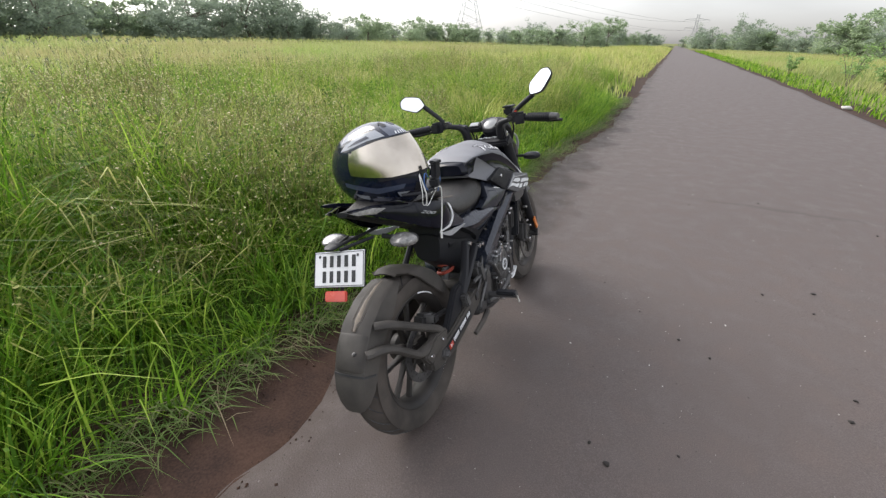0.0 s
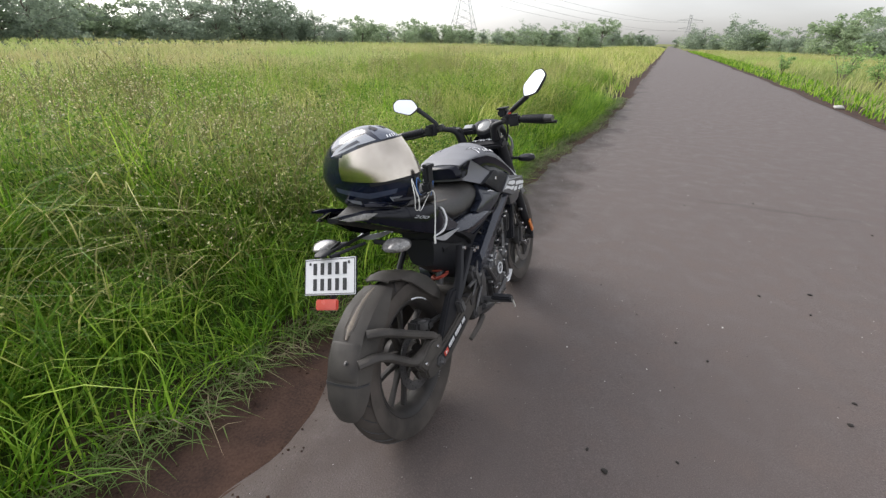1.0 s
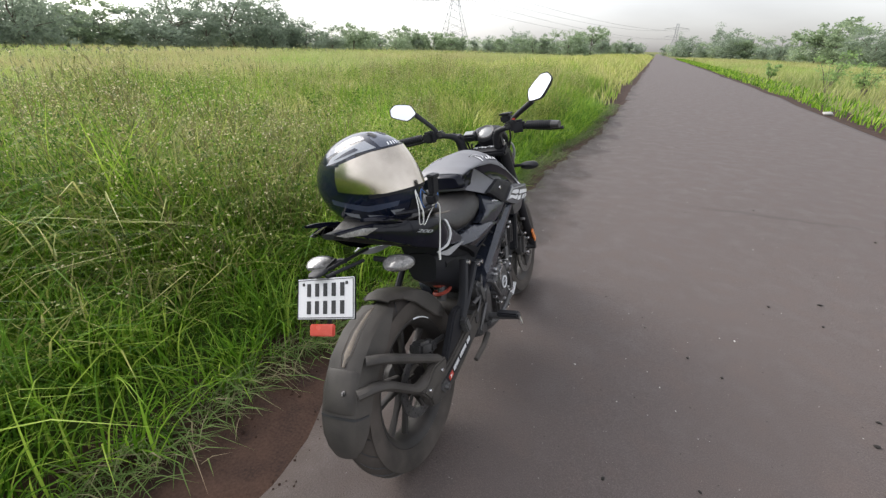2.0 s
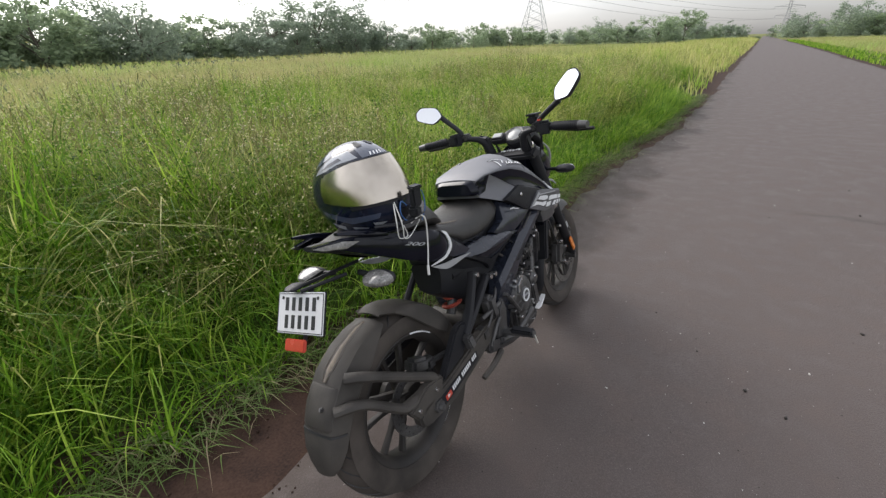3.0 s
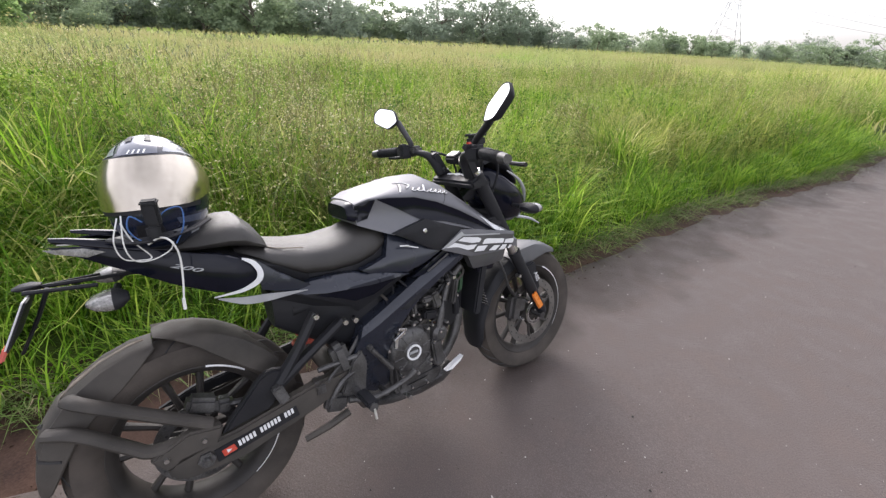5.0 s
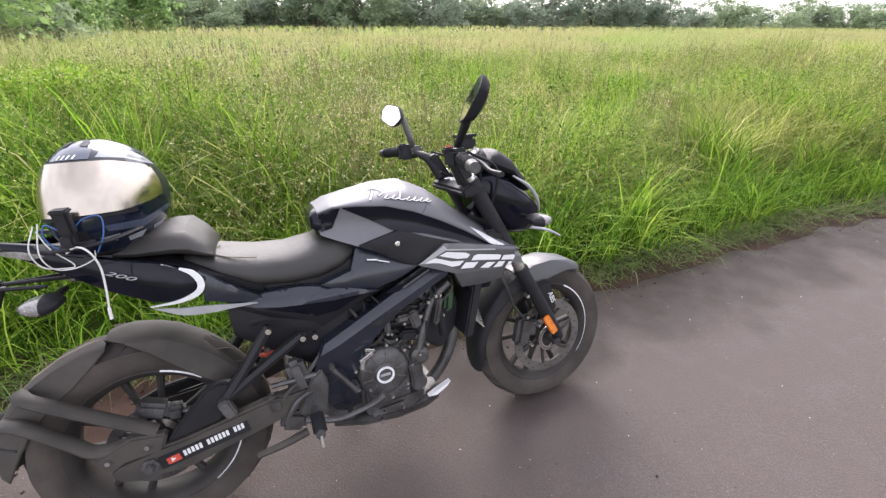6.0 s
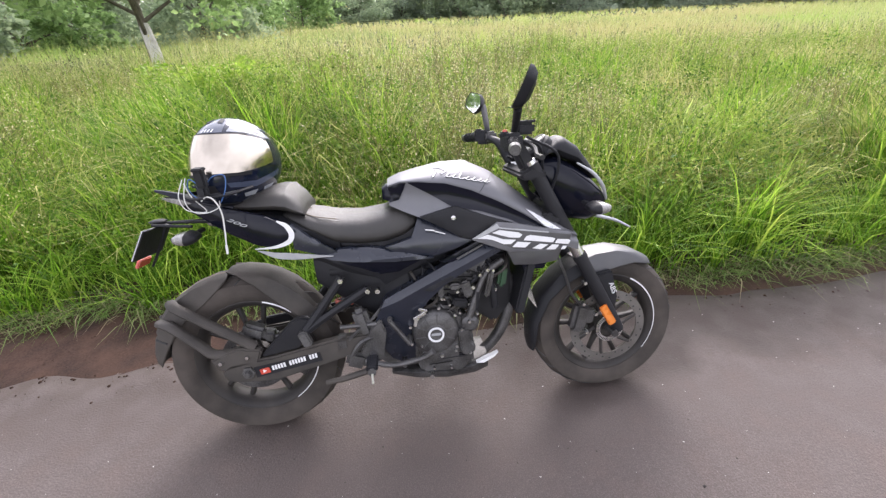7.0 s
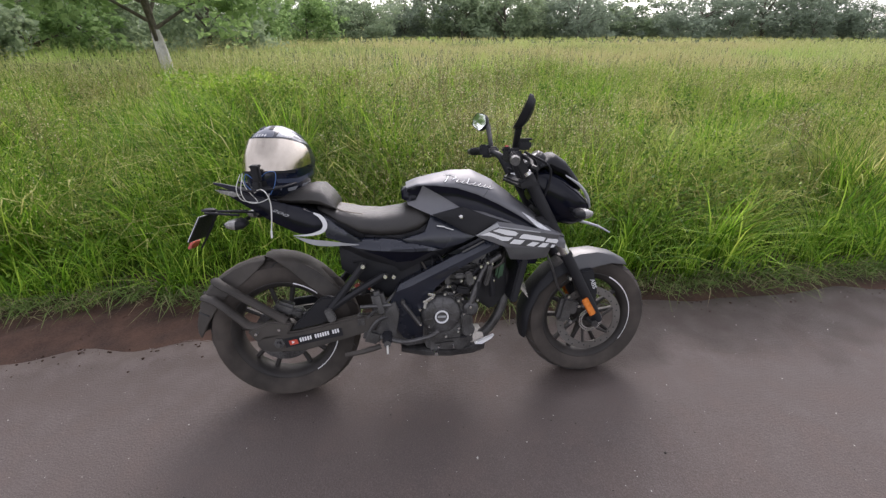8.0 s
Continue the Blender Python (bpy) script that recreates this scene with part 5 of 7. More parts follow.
part("red_badge", prism([(0.124, 0.293), (0.120, 0.313), (0.152, 0.319), (0.157, 0.299)], -0.1535, -0.1515, 0.0012), M_RED, swing, "small red badge with a white wedge")
part("badge_wedge", prism([(0.133, 0.300), (0.132, 0.312), (0.144, 0.3075)], -0.1542, -0.153, 0), M_WHITE, swing)
strokes = []
for k in range(16):
    if k in (5, 12):
        continue
    x = 0.163 + 0.0096 * k
    z = 0.3055 + 0.00185 * k
    strokes.append(prism([(x, z), (x - 0.002, z + 0.016), (x + 0.0045, z + 0.0172), (x + 0.0065, z + 0.0012)], -0.1536, -0.1522, 0))
for k, s in enumerate(strokes):
    part("lettering_bar", s, M_WHITE, swing, "white bar of sticker lettering" if k == 0 else "")
part("axle_nut", lathe([(0.0, -0.172), (0.010, -0.172), (0.013, -0.165), (0.013, -0.158), (0.022, -0.157), (0.022, -0.150)], RW, 6), M_METAL, swing)
part("chain_guard", prism([(0.0, 0.36), (0.1, 0.395), (0.42, 0.43), (0.43, 0.40), (0.1, 0.36)], 0.085, 0.105, 0.004), M_PLASTIC, swing)
part("rear_caliper", joined(block((0.105, -0.078, 0.424), (0.075, 0.05, 0.045), 0.010, (0, 24, 0)), block((0.155, -0.078, 0.400), (0.045, 0.045, 0.04), 0.010, (0, 10, 0)),
                            tube([(0.15, -0.08, 0.40), (0.24, -0.09, 0.385)], 0.010, 8)), M_METAL, bike, "dirty cast rear brake caliper")
coil = [(0.40 + 0.10 * s + 0.030 * math.cos(s * 38), 0.030 * math.sin(s * 38) - 0.02, 0.46 + 0.17 * s) for s in np.linspace(0, 1, 90)]
shock = part("shock_absorber", joined(tube([(0.39, -0.02, 0.44), (0.51, -0.02, 0.65)], 0.018, 12), lathe([(0.0, -0.03), (0.03, -0.03), (0.03, 0.03), (0.0, 0.03)], (0.485, -0.02, 0.60), 14)), M_METAL, bike, "rear shock absorber with a red spring")
part("spring", tube(coil, 0.0075, 6), M_REDPAINT, shock, "faded red coil spring")
part("reservoir", tube([(0.38, -0.06, 0.60), (0.46, -0.065, 0.597)], 0.018, 12), M_FRAME, shock)
hanger = part("rear_footrest_hanger", joined(tube([(0.292, -0.140, 0.435), (0.35, -0.140, 0.505), (0.424, -0.125, 0.598)], [0.023, 0.018, 0.018], 8, 3, 0.8),
                                             tube([(0.292, -0.140, 0.435), (0.38, -0.140, 0.487), (0.50, -0.125, 0.550)], [0.023, 0.018, 0.018], 8, 3, 0.8)), M_FRAME, bike, "black forked hanger of the pillion footrest")
part("folded_footrest", block((0.287, -0.158, 0.412), (0.030, 0.03, 0.055), 0.005, (0, -18, 0)), M_METAL, hanger)
part("hanger", mirrored(tube([(0.292, -0.140, 0.435), (0.35, -0.140, 0.505), (0.424, -0.125, 0.598)], [0.017, 0.013, 0.013], 8, 3)), M_FRAME, hanger)
for x, z in ((0.421, 0.592), (0.503, 0.548), (0.535, 0.545)):
    part("bolt", lathe([(0.0, -0.150), (0.008, -0.150), (0.0095, -0.144), (0.0095, -0.125)], (x, 0, z), 10), M_CHROME, hanger)
rest = part("rider_footrest", joined(tube([(0.50, -0.15, 0.325), (0.50, -0.285, 0.333)], 0.013, 10), prism([(0.455, 0.33), (0.50, 0.42), (0.535, 0.45), (0.55, 0.40), (0.53, 0.30), (0.49, 0.29)], -0.160, -0.142, 0.005)), M_METAL, bike, "cast rider footrest and plate")
part("rubber_pad", block((0.50, -0.240, 0.340), (0.036, 0.085, 0.018), 0.005), M_PLASTIC, rest)
part("feeler", tube([(0.50, -0.285, 0.33), (0.50, -0.292, 0.300)], 0.004, 8), M_CHROME, rest, "bright feeler pin")
part("brake_pedal", tube([(0.47, -0.168, 0.31), (0.56, -0.175, 0.285), (0.66, -0.178, 0.30), (0.70, -0.185, 0.325)], [0.010, 0.009, 0.008, 0.012], 8, 4), M_METAL, bike)
part("lower_lever", tube([(0.330, -0.155, 0.235), (0.40, -0.16, 0.248), (0.47, -0.155, 0.262)], [0.009, 0.011, 0.012], 8, 3), M_DUSTY, bike)
part("side_stand", tube([(0.60, 0.11, 0.27), (0.66, 0.19, 0.15), (0.71, 0.252, 0.053)], [0.014, 0.012, 0.011], 8, 3), M_FRAME, bike)
clutter = joined(tube([(0.40, -0.13, 0.345), (0.44, -0.15, 0.40), (0.50, -0.14, 0.44), (0.56, -0.13, 0.50)], 0.006, 6, 4), tube([(0.42, -0.15, 0.31), (0.46, -0.16, 0.37), (0.52, -0.15, 0.39)], 0.008, 6, 4),
                 block((0.44, -0.14, 0.305), (0.07, 0.04, 0.06), 0.012, (0, 20, 0)), block((0.475, -0.135, 0.44), (0.05, 0.05, 0.10), 0.014, (0, -12, 0)), tube([(0.40, -0.145, 0.43), (0.52, -0.150, 0.432)], 0.008, 8),
                 block((0.40, -0.13, 0.37), (0.05, 0.05, 0.05), 0.012))
part("brake_cylinder", clutter, M_METAL, bike, "dirty rear brake master cylinder and hose")
part("under_tray", loft([(0.33, 0.66, 0.55, 0.07, 0.05, 0), (0.45, 0.66, 0.46, 0.09, 0.08, 0), (0.56, 0.66, 0.38, 0.10, 0.09, 0), (0.64, 0.66, 0.36, 0.10, 0.09, 0)], 16, 4), M_PLASTIC, bike)


# ---- tank and body ----
TX = [0.600, 0.640, 0.700, 0.780, 0.860, 0.940, 1.020, 1.100, 1.160, 1.215]
T_TOP = [0.886, 0.902, 0.917, 0.932, 0.932, 0.893, 0.832, 0.768, 0.722, 0.682]
T_CREASE = [0.876, 0.889, 0.888, 0.879, 0.852, 0.813, 0.766, 0.711, 0.690, 0.667]
T_SEAM = [0.818, 0.800, 0.774, 0.785, 0.770, 0.745, 0.720, 0.690, 0.672, 0.650]
T_WID = [0.098, 0.118, 0.136, 0.148, 0.154, 0.157, 0.157, 0.155, 0.150, 0.138]


def tank_w(x, z):
    """Half width of the tank: a domed top above a crease, hollowed flanks below it."""
    zt, zc, zs, w = (float(np.interp(x, TX, q)) for q in (T_TOP, T_CREASE, T_SEAM, T_WID))
    wc = w * 0.935
    if z >= zc:
        s = min(1.0, (z - zc) / max(zt - zc, 1e-4))
        return wc * (1 - s ** 1.8) ** 0.62
    s = min(1.3, (zc - z) / max(zc - zs, 1e-4))
    return wc + (w - wc) * s - 0.010 * math.sin(math.pi * min(1.0, s))


def build_tank():
    v, f, n = [], [], 0
    xs = np.linspace(TX[0], TX[-1], 64)
    for x in xs:
        zt, zc, zs = (float(np.interp(x, TX, q)) for q in (T_TOP, T_CREASE, T_SEAM))
        side = [(-tank_w(x, z), z) for z in np.linspace(zs - float(np.interp(x, [0.70, 0.80], [0.003, 0.03])), zc - 0.002, 10)]
        side += [(-tank_w(x, z), z) for z in zc + (zt - zc) * np.sin(np.linspace(0.02, 0.97, 14) * np.pi / 2)]
        ring = side + [(0.0, zt)] + [(-y, z) for y, z in side[::-1]]
        v += [(x, y, z) for y, z in ring]
        n = len(ring)
    for i in range(len(xs) - 1):
        for k in range(n - 1):
            f.append((i * n + k, i * n + k + 1, (i + 1) * n + k + 1, (i + 1) * n + k))
    f.append(tuple(range(n)))
    f.append(tuple((len(xs) - 1) * n + k for k in range(n)))
    return v, f


tank = part("fuel_tank", build_tank(), M_SILVER, bike, "silver-grey painted fuel tank with dark flanks", 34)
flat_depth = lambda w: (lambda x, z: w)


def band(x0, x1, low, high, depth, lift, n=56, rows=8, side=-1, thick=0.006):
    """A smooth strip of bodywork between two lines, laid proud of the curved body."""
    v, f = [], []
    for layer in (0, 1):
        for i in range(n + 1):
            x = x0 + (x1 - x0) * i / n
            a, b = low(x), high(x)
            for j in range(rows + 1):
                z = a + (b - a) * j / rows
                v.append((x, side * (depth(x, z) + lift - thick * layer), z))
    w, m = rows + 1, (n + 1) * (rows + 1)
    for i in range(n):
        for j in range(rows):
            o = i * w + j
            f += [(o, o + 1, o + w + 1, o + w), (m + o, m + o + w, m + o + w + 1, m + o + 1)]
        for o in (i * w, i * w + rows):
            f.append((o, o + w, m + o + w, m + o))
    return v, f


flank_low = lambda x: float(np.interp(x, [0.664, 0.729, 0.796, 0.884, 0.983, 1.029, 1.112], [0.884, 0.846, 0.803, 0.783, 0.746, 0.722, 0.7005]))
flank_high = lambda x: max(flank_low(x) + 0.0006, float(np.interp(x, TX, T_CREASE)) - 0.0025)
both("dark_flank", band(0.664, 1.112, flank_low, flank_high, tank_w, 0.0035), M_GLOSS, tank, "gloss blue-black flank panel")
both("rear_insert", panel([(0.601, 0.824), (0.601, 0.872), (0.640, 0.885), (0.658, 0.885), (0.648, 0.862), (0.632, 0.832)], tank_w, 0.008, 0.006, 0.010), M_GLOSS, tank, "black insert behind the tank")
part("rear_cover", loft([(0.580, 0.872, 0.830, 0.066, 0.082, 0), (0.592, 0.881, 0.824, 0.080, 0.096, 0), (0.606, 0.883, 0.820, 0.084, 0.100, 0)], 24, 5), M_GLOSS, tank)
both("front_highlight", panel([(1.035, 0.775), (1.068, 0.756), (1.165, 0.688), (1.190, 0.672), (1.165, 0.676), (1.095, 0.715)], tank_w, 0.008, 0.0055, 0.010), M_WHITE, tank, "white flash along the tank's front edge")
both("seam", tube([(x, -tank_w(x, z) - 0.0004, z) for x, z in ((0.940, 0.882), (0.924, 0.874), (0.907, 0.864), (0.895, 0.852), (0.885, 0.842))], 0.0012, 5, 3), M_INK, tank)
part("filler_cap", moved(lathe([(0.0, 0.0), (0.030, 0.0), (0.040, -0.004), (0.043, -0.010), (0.043, -0.02)], (0, 0, 0), 28), Matrix.Translation((0.835, 0, 0.9285)) @ pose(0, 0, 0, 90, 0, 0)), M_METAL, tank, "round steel filler cap")


def script_mark(side, lift, fat):
    """A flowing mark on the tank's shoulder, as plain slanting strokes."""
    base = lambda x: float(np.interp(x, [0.735, 0.79, 0.85, 0.94], [0.8995, 0.897, 0.884, 0.862]))

    def stroke(pts, w):
        return tube([(x, side * (tank_w(x, base(x) + z) + lift), base(x) + z) for x, z in pts], [q + fat for q in w], 6, 5, 0.45)

    out = [stroke([(0.742, -0.002), (0.752, 0.008), (0.760, 0.017)], [0.0022, 0.0026, 0.0020]), stroke([(0.748, 0.019), (0.770, 0.021), (0.786, 0.014), (0.770, 0.006)], [0.0012, 0.0026, 0.0024, 0.0010])]
    for k, h in enumerate((0.008, 0.009, 0.018, 0.008, 0.009, 0.008, 0.007)):
        x = 0.784 + 0.0205 * k
        out.append(stroke([(x, 0.0), (x + 0.006, h * 0.5), (x + 0.012, h)], [0.0016, 0.0025, 0.0018]))
        out.append(stroke([(x, 0.0), (x + 0.008, -0.0014), (x + 0.0205, 0.0025)], [0.0018, 0.0014, 0.0008]))
    return joined(*out)


for side in (-1, 1):
    part("mark_shadow", script_mark(side, 0.0002, 0.0030), M_INK, tank, "dark edge of the flowing mark")
    part("tank_mark", script_mark(side, 0.0034, 0.0009), M_WHITE, tank, "flowing pale mark as plain strokes")


def side_w(x, z):
    """Half width of the side covers below the tank."""
    return float(np.interp(x, [0.35, 0.50, 0.65, 0.80, 0.95, 1.10, 1.20], [0.148, 0.150, 0.152, 0.159, 0.167, 0.166, 0.150]) - 0.25 * max(0.0, 0.66 - z) * 0.3)


both("side_cover", panel([(0.692, 0.778), (0.745, 0.792), (0.804, 0.806), (0.90, 0.768), (0.986, 0.738), (0.935, 0.742), (0.851, 0.694), (0.816, 0.705), (0.773, 0.732), (0.735, 0.755)], side_w, 0.03, 0.001), M_PLASTIC, bike, "matt black tank side cover")
both("cover_bolt", lathe([(0.0, -0.166), (0.005, -0.166), (0.008, -0.163), (0.008, -0.155)], (0.796, 0, 0.770), 12), M_CHROME, bike)
both("knee_cover", panel([(0.688, 0.774), (0.735, 0.754), (0.773, 0.731), (0.815, 0.703), (0.852, 0.692), (0.80, 0.668), (0.725, 0.648), (0.60, 0.676), (0.574, 0.690), (0.660, 0.712)], lambda x, z: side_w(x, z) - 0.45 * max(0.0, z - 0.70), 0.03, -0.002, 0.014), M_NAVY, bike, "satin blue-black knee cover")
part("knee_badge", joined(panel([(0.706, 0.737), (0.705, 0.741), (0.735, 0.736), (0.734, 0.732)], side_w, 0.002, 0.002, 0.01, 0.0004), panel([(0.735, 0.730), (0.736, 0.733), (0.768, 0.722), (0.767, 0.7195)], side_w, 0.002, 0.002, 0.01, 0.0004)), M_WHITE, bike, "small pale badge as plain bars")
shroud_poly = [(0.852, 0.694), (0.934, 0.747), (0.99, 0.737), (1.10, 0.708), (1.187, 0.688), (1.180, 0.662), (1.163, 0.636), (1.10, 0.634), (0.972, 0.644), (0.905, 0.672)]
shroud = both("tank_shroud", panel(shroud_poly, side_w, 0.03, 0.006), M_SILVER, bike, "grey tank shroud with the number 200")
for sd, ob in ((-1, shroud[0]), (1, shroud[1])):
    part("shroud_outline", joined(panel([(0.850, 0.698), (0.931, 0.742), (0.941, 0.729), (0.872, 0.699)], side_w, 0.002, 0.0085, 0.02, 0.0004, sd), panel([(0.938, 0.730), (1.10, 0.701), (1.10, 0.697), (0.938, 0.7255)], side_w, 0.002, 0.0085, 0.02, 0.0004, sd)), M_PALE, ob, "pale edge of the shroud")
    part("digit_ground", panel([(0.900, 0.711), (0.938, 0.7255), (1.12, 0.694), (1.181, 0.680), (1.166, 0.645), (1.10, 0.640), (0.985, 0.655), (0.930, 0.680)], side_w, 0.002, 0.0072, 0.02, 0.0004, sd), M_GUNMETAL, ob, "dark ground behind the digits")
    digits = [[(0.915, 0.713), (0.939, 0.721), (1.000, 0.7075), (1.013, 0.699), (1.003, 0.690), (0.970, 0.694)], [(0.868, 0.698), (0.901, 0.709), (0.930, 0.698), (0.950, 0.690), (0.992, 0.684), (0.976, 0.672), (0.952, 0.673), (0.914, 0.691), (0.896, 0.695)],
              [(1.017, 0.680), (1.027, 0.693), (1.040, 0.695), (1.112, 0.680), (1.123, 0.675), (1.115, 0.663), (1.071, 0.671)], [(0.980, 0.661), (0.997, 0.677), (1.040, 0.670), (1.022, 0.655)], [(1.046, 0.650), (1.071, 0.663), (1.099, 0.658), (1.075, 0.644)],
              [(1.122, 0.660), (1.132, 0.672), (1.172, 0.6655), (1.178, 0.660), (1.171, 0.649)], [(1.092, 0.642), (1.113, 0.656), (1.138, 0.651), (1.124, 0.637)], [(1.145, 0.634), (1.152, 0.646), (1.166, 0.643), (1.160, 0.634)]]
    for nm, bits in (("digit_two", digits[:2]), ("digit_zero", digits[2:5]), ("digit_zero", digits[5:])):
        part(nm, joined(*[panel(q, side_w, 0.002, 0.0088, 0.012, 0.0003, sd) for q in bits]), M_WHITE, ob, "white stencilled digit")
both("air_scoop", panel([(0.968, 0.642), (1.10, 0.632), (1.160, 0.634), (1.140, 0.588), (1.06, 0.584), (0.992, 0.590)], side_w, 0.03, -0.012), M_GUNMETAL, bike, "grey air scoop under the tank shroud")
both("scoop_lens", panel([(1.02, 0.588), (1.10, 0.604), (1.115, 0.590), (1.10, 0.560), (1.03, 0.562)], side_w, 0.02, -0.03), M_GLOSS, bike)
both("coolant_tank", block((0.962, -0.095, 0.535), (0.030, 0.03, 0.075), 0.010, (0, 10, 0)), M_GREEN, bike)
radiator = part("radiator", block((1.035, 0, 0.50), (0.032, 0.27, 0.20), 0.006, (0, 14, 0)), M_PLASTIC, bike, "black radiator before the engine")
part("radiator_guard", joined(*[block((1.054 - 0.026 * (z - 0.5) / 0.1, 0, z), (0.003, 0.24, 0.004), 0) for z in np.linspace(0.415, 0.585, 14)]), M_METAL, radiator)

# ---- frame ----


def upper_w(x, z):
    """The side panel's upper face, tilted to the sky."""
    return side_w(x, z) + 0.008 - 0.75 * max(0.0, z - 0.652)


def lower_w(x, z):
    """Its lower face, undercut."""
    return side_w(x, z) + 0.004 - 0.35 * max(0.0, 0.645 - z)


RIDGE = [(0.94, 0.664), (0.80, 0.600), (0.70, 0.555), (0.60, 0.508), (0.540, 0.487)]
spar = both("frame_spar", joined(panel([(0.906, 0.678), (0.80, 0.628), (0.671, 0.566), (0.556, 0.512), *RIDGE[::-1]], lambda x, z: 0.158 - 0.8 * max(0.0, z - float(np.interp(x, [0.54, 0.94], [0.487, 0.664]))), 0.05, 0.0, 0.012, 0.0),
                                 panel([*RIDGE, (0.512, 0.43), (0.530, 0.33), (0.560, 0.270), (0.600, 0.245), (0.640, 0.250), (0.648, 0.34), (0.655, 0.440), (0.70, 0.498), (0.763, 0.552), (0.85, 0.600), (0.945, 0.645)],
                                       lambda x, z: float(np.interp(z, [0.24, 0.40, 0.49, 0.70], [0.124, 0.146, 0.158, 0.158])) - 0.10 * max(0.0, float(np.interp(x, [0.54, 0.94], [0.487, 0.664])) - z), 0.05, 0.0, 0.018, 0.0)), M_NAVY, bike, "satin black perimeter frame spar")
for sd, ob in ((-1, spar[0]), (1, spar[1])):
    part("spar_recess", panel([(0.675, 0.536), (0.726, 0.556), (0.775, 0.578), (0.790, 0.572), (0.712, 0.528)], flat_depth(0.156), 0.004, 0.0025, 0.02, 0.002, sd), M_PLASTIC, ob)
    part("spar_cover", panel([(0.745, 0.622), (0.893, 0.692), (0.912, 0.680), (0.790, 0.620)], flat_depth(0.138), 0.02, 0.006, 0.02, 0.003, sd), M_GLOSS, ob)
    part("spar_strip", panel([(0.80, 0.632), (0.885, 0.672), (0.890, 0.668), (0.805, 0.627)], flat_depth(0.141), 0.003, 0.008, 0.02, 0.0006, sd), M_GUNMETAL, ob)
for x, z in ((0.565, 0.445), (0.625, 0.36), (0.60, 0.27)):
    both("spar_bolt", lathe([(0.0, -0.166), (0.007, -0.166), (0.009, -0.161), (0.009, -0.115)], (x, 0, z), 10), M_METAL, bike)
both("gear_link", tube([(0.565, -0.165, 0.442), (0.625, -0.168, 0.352)], 0.008, 8), M_METAL, bike)
both("upper_side_panel", panel([(0.355, 0.680), (0.433, 0.696), (0.52, 0.692), (0.591, 0.682), (0.725, 0.646), (0.60, 0.644), (0.46, 0.656), (0.40, 0.667)], upper_w, 0.03, 0.004, 0.012), M_NAVY, bike, "satin blue-grey side panel under the seat")
both("lower_side_panel", panel([(0.385, 0.672), (0.46, 0.657), (0.60, 0.645), (0.722, 0.644), (0.64, 0.592), (0.562, 0.552), (0.545, 0.575), (0.528, 0.588), (0.44, 0.640)], lower_w, 0.04, -0.004), M_PLASTIC, bike, "matt black lower side panel")
both("side_grille", panel([(0.43, 0.655), (0.60, 0.640), (0.68, 0.638), (0.61, 0.602), (0.55, 0.598), (0.50, 0.625)], lower_w, 0.003, -0.0015, 0.012, 0.001), M_GLOSS, bike)

part("frame_core", loft([(0.34, 0.72, 0.64, 0.08, 0.07, 0), (0.44, 0.73, 0.58, 0.10, 0.09, 0), (0.56, 0.75, 0.53, 0.105, 0.10, 0), (0.70, 0.78, 0.58, 0.11, 0.105, 0), (0.84, 0.78, 0.64, 0.12, 0.11, 0), (0.98, 0.74, 0.63, 0.12, 0.11, 0), (1.12, 0.70, 0.64, 0.10, 0.10, 0)], 18, 4), M_PLASTIC, bike)

# ---- engine ----
case_poly = [(0.640, 0.260), (0.646, 0.44), (0.668, 0.470), (0.775, 0.452), (0.835, 0.400), (0.850, 0.320), (0.845, 0.225), (0.80, 0.195), (0.66, 0.205)]
engine = part("engine", joined(prism(case_poly, -0.125, 0.125, 0.012), prism([(0.50, 0.28), (0.52, 0.42), (0.66, 0.44), (0.66, 0.23), (0.56, 0.22)], -0.10, 0.10, 0.012)), M_METAL, bike, "dusty black single-cylinder engine")
cover_c = (0.715, 0.0, 0.372)
cover = part("clutch_cover", joined(lathe([(0.0, -0.158), (0.030, -0.158), (0.034, -0.154), (0.060, -0.152), (0.074, -0.146), (0.082, -0.135), (0.082, -0.115)], cover_c, 36),
                                    prism([(0.655, 0.235), (0.652, 0.42), (0.68, 0.45), (0.76, 0.440), (0.80, 0.37), (0.80, 0.25), (0.77, 0.225)], -0.142, -0.115, 0.010)), M_METAL, engine, "round dusty clutch cover")
part("cover_emblem", lathe([(0.021, -0.1585), (0.0275, -0.1585), (0.0275, -0.162), (0.021, -0.162), (0.021, -0.1585)], cover_c, 28), M_WHITE, cover, "bright ring round a plain emblem")
part("emblem_plate", prism([(0.698, 0.368), (0.699, 0.377), (0.731, 0.377), (0.732, 0.368)], -0.1605, -0.1575, 0.001), M_PALE, cover)
ribs = []
for k in range(10):
    a = 2 * math.pi * k / 10 + 0.2
    ribs.append(tube([(cover_c[0] + 0.038 * math.cos(a), -0.1535, cover_c[2] + 0.038 * math.sin(a)), (cover_c[0] + 0.070 * math.cos(a), -0.149, cover_c[2] + 0.070 * math.sin(a))], 0.0025, 6))
part("rib", joined(*ribs), M_METAL, cover)
for k in range(9):
    a = 2 * math.pi * k / 9
    p = (cover_c[0] + 0.090 * math.cos(a), 0, cover_c[2] + 0.092 * math.sin(a))
    part("bolt", lathe([(0.0, -0.152), (0.005, -0.152), (0.0065, -0.148), (0.0065, -0.13)], p, 8), M_CHROME, cover)
part("oil_filter_cover", lathe([(0.0, -0.150), (0.022, -0.150), (0.028, -0.143), (0.028, -0.12)], (0.822, 0, 0.300), 20), M_METAL, engine)
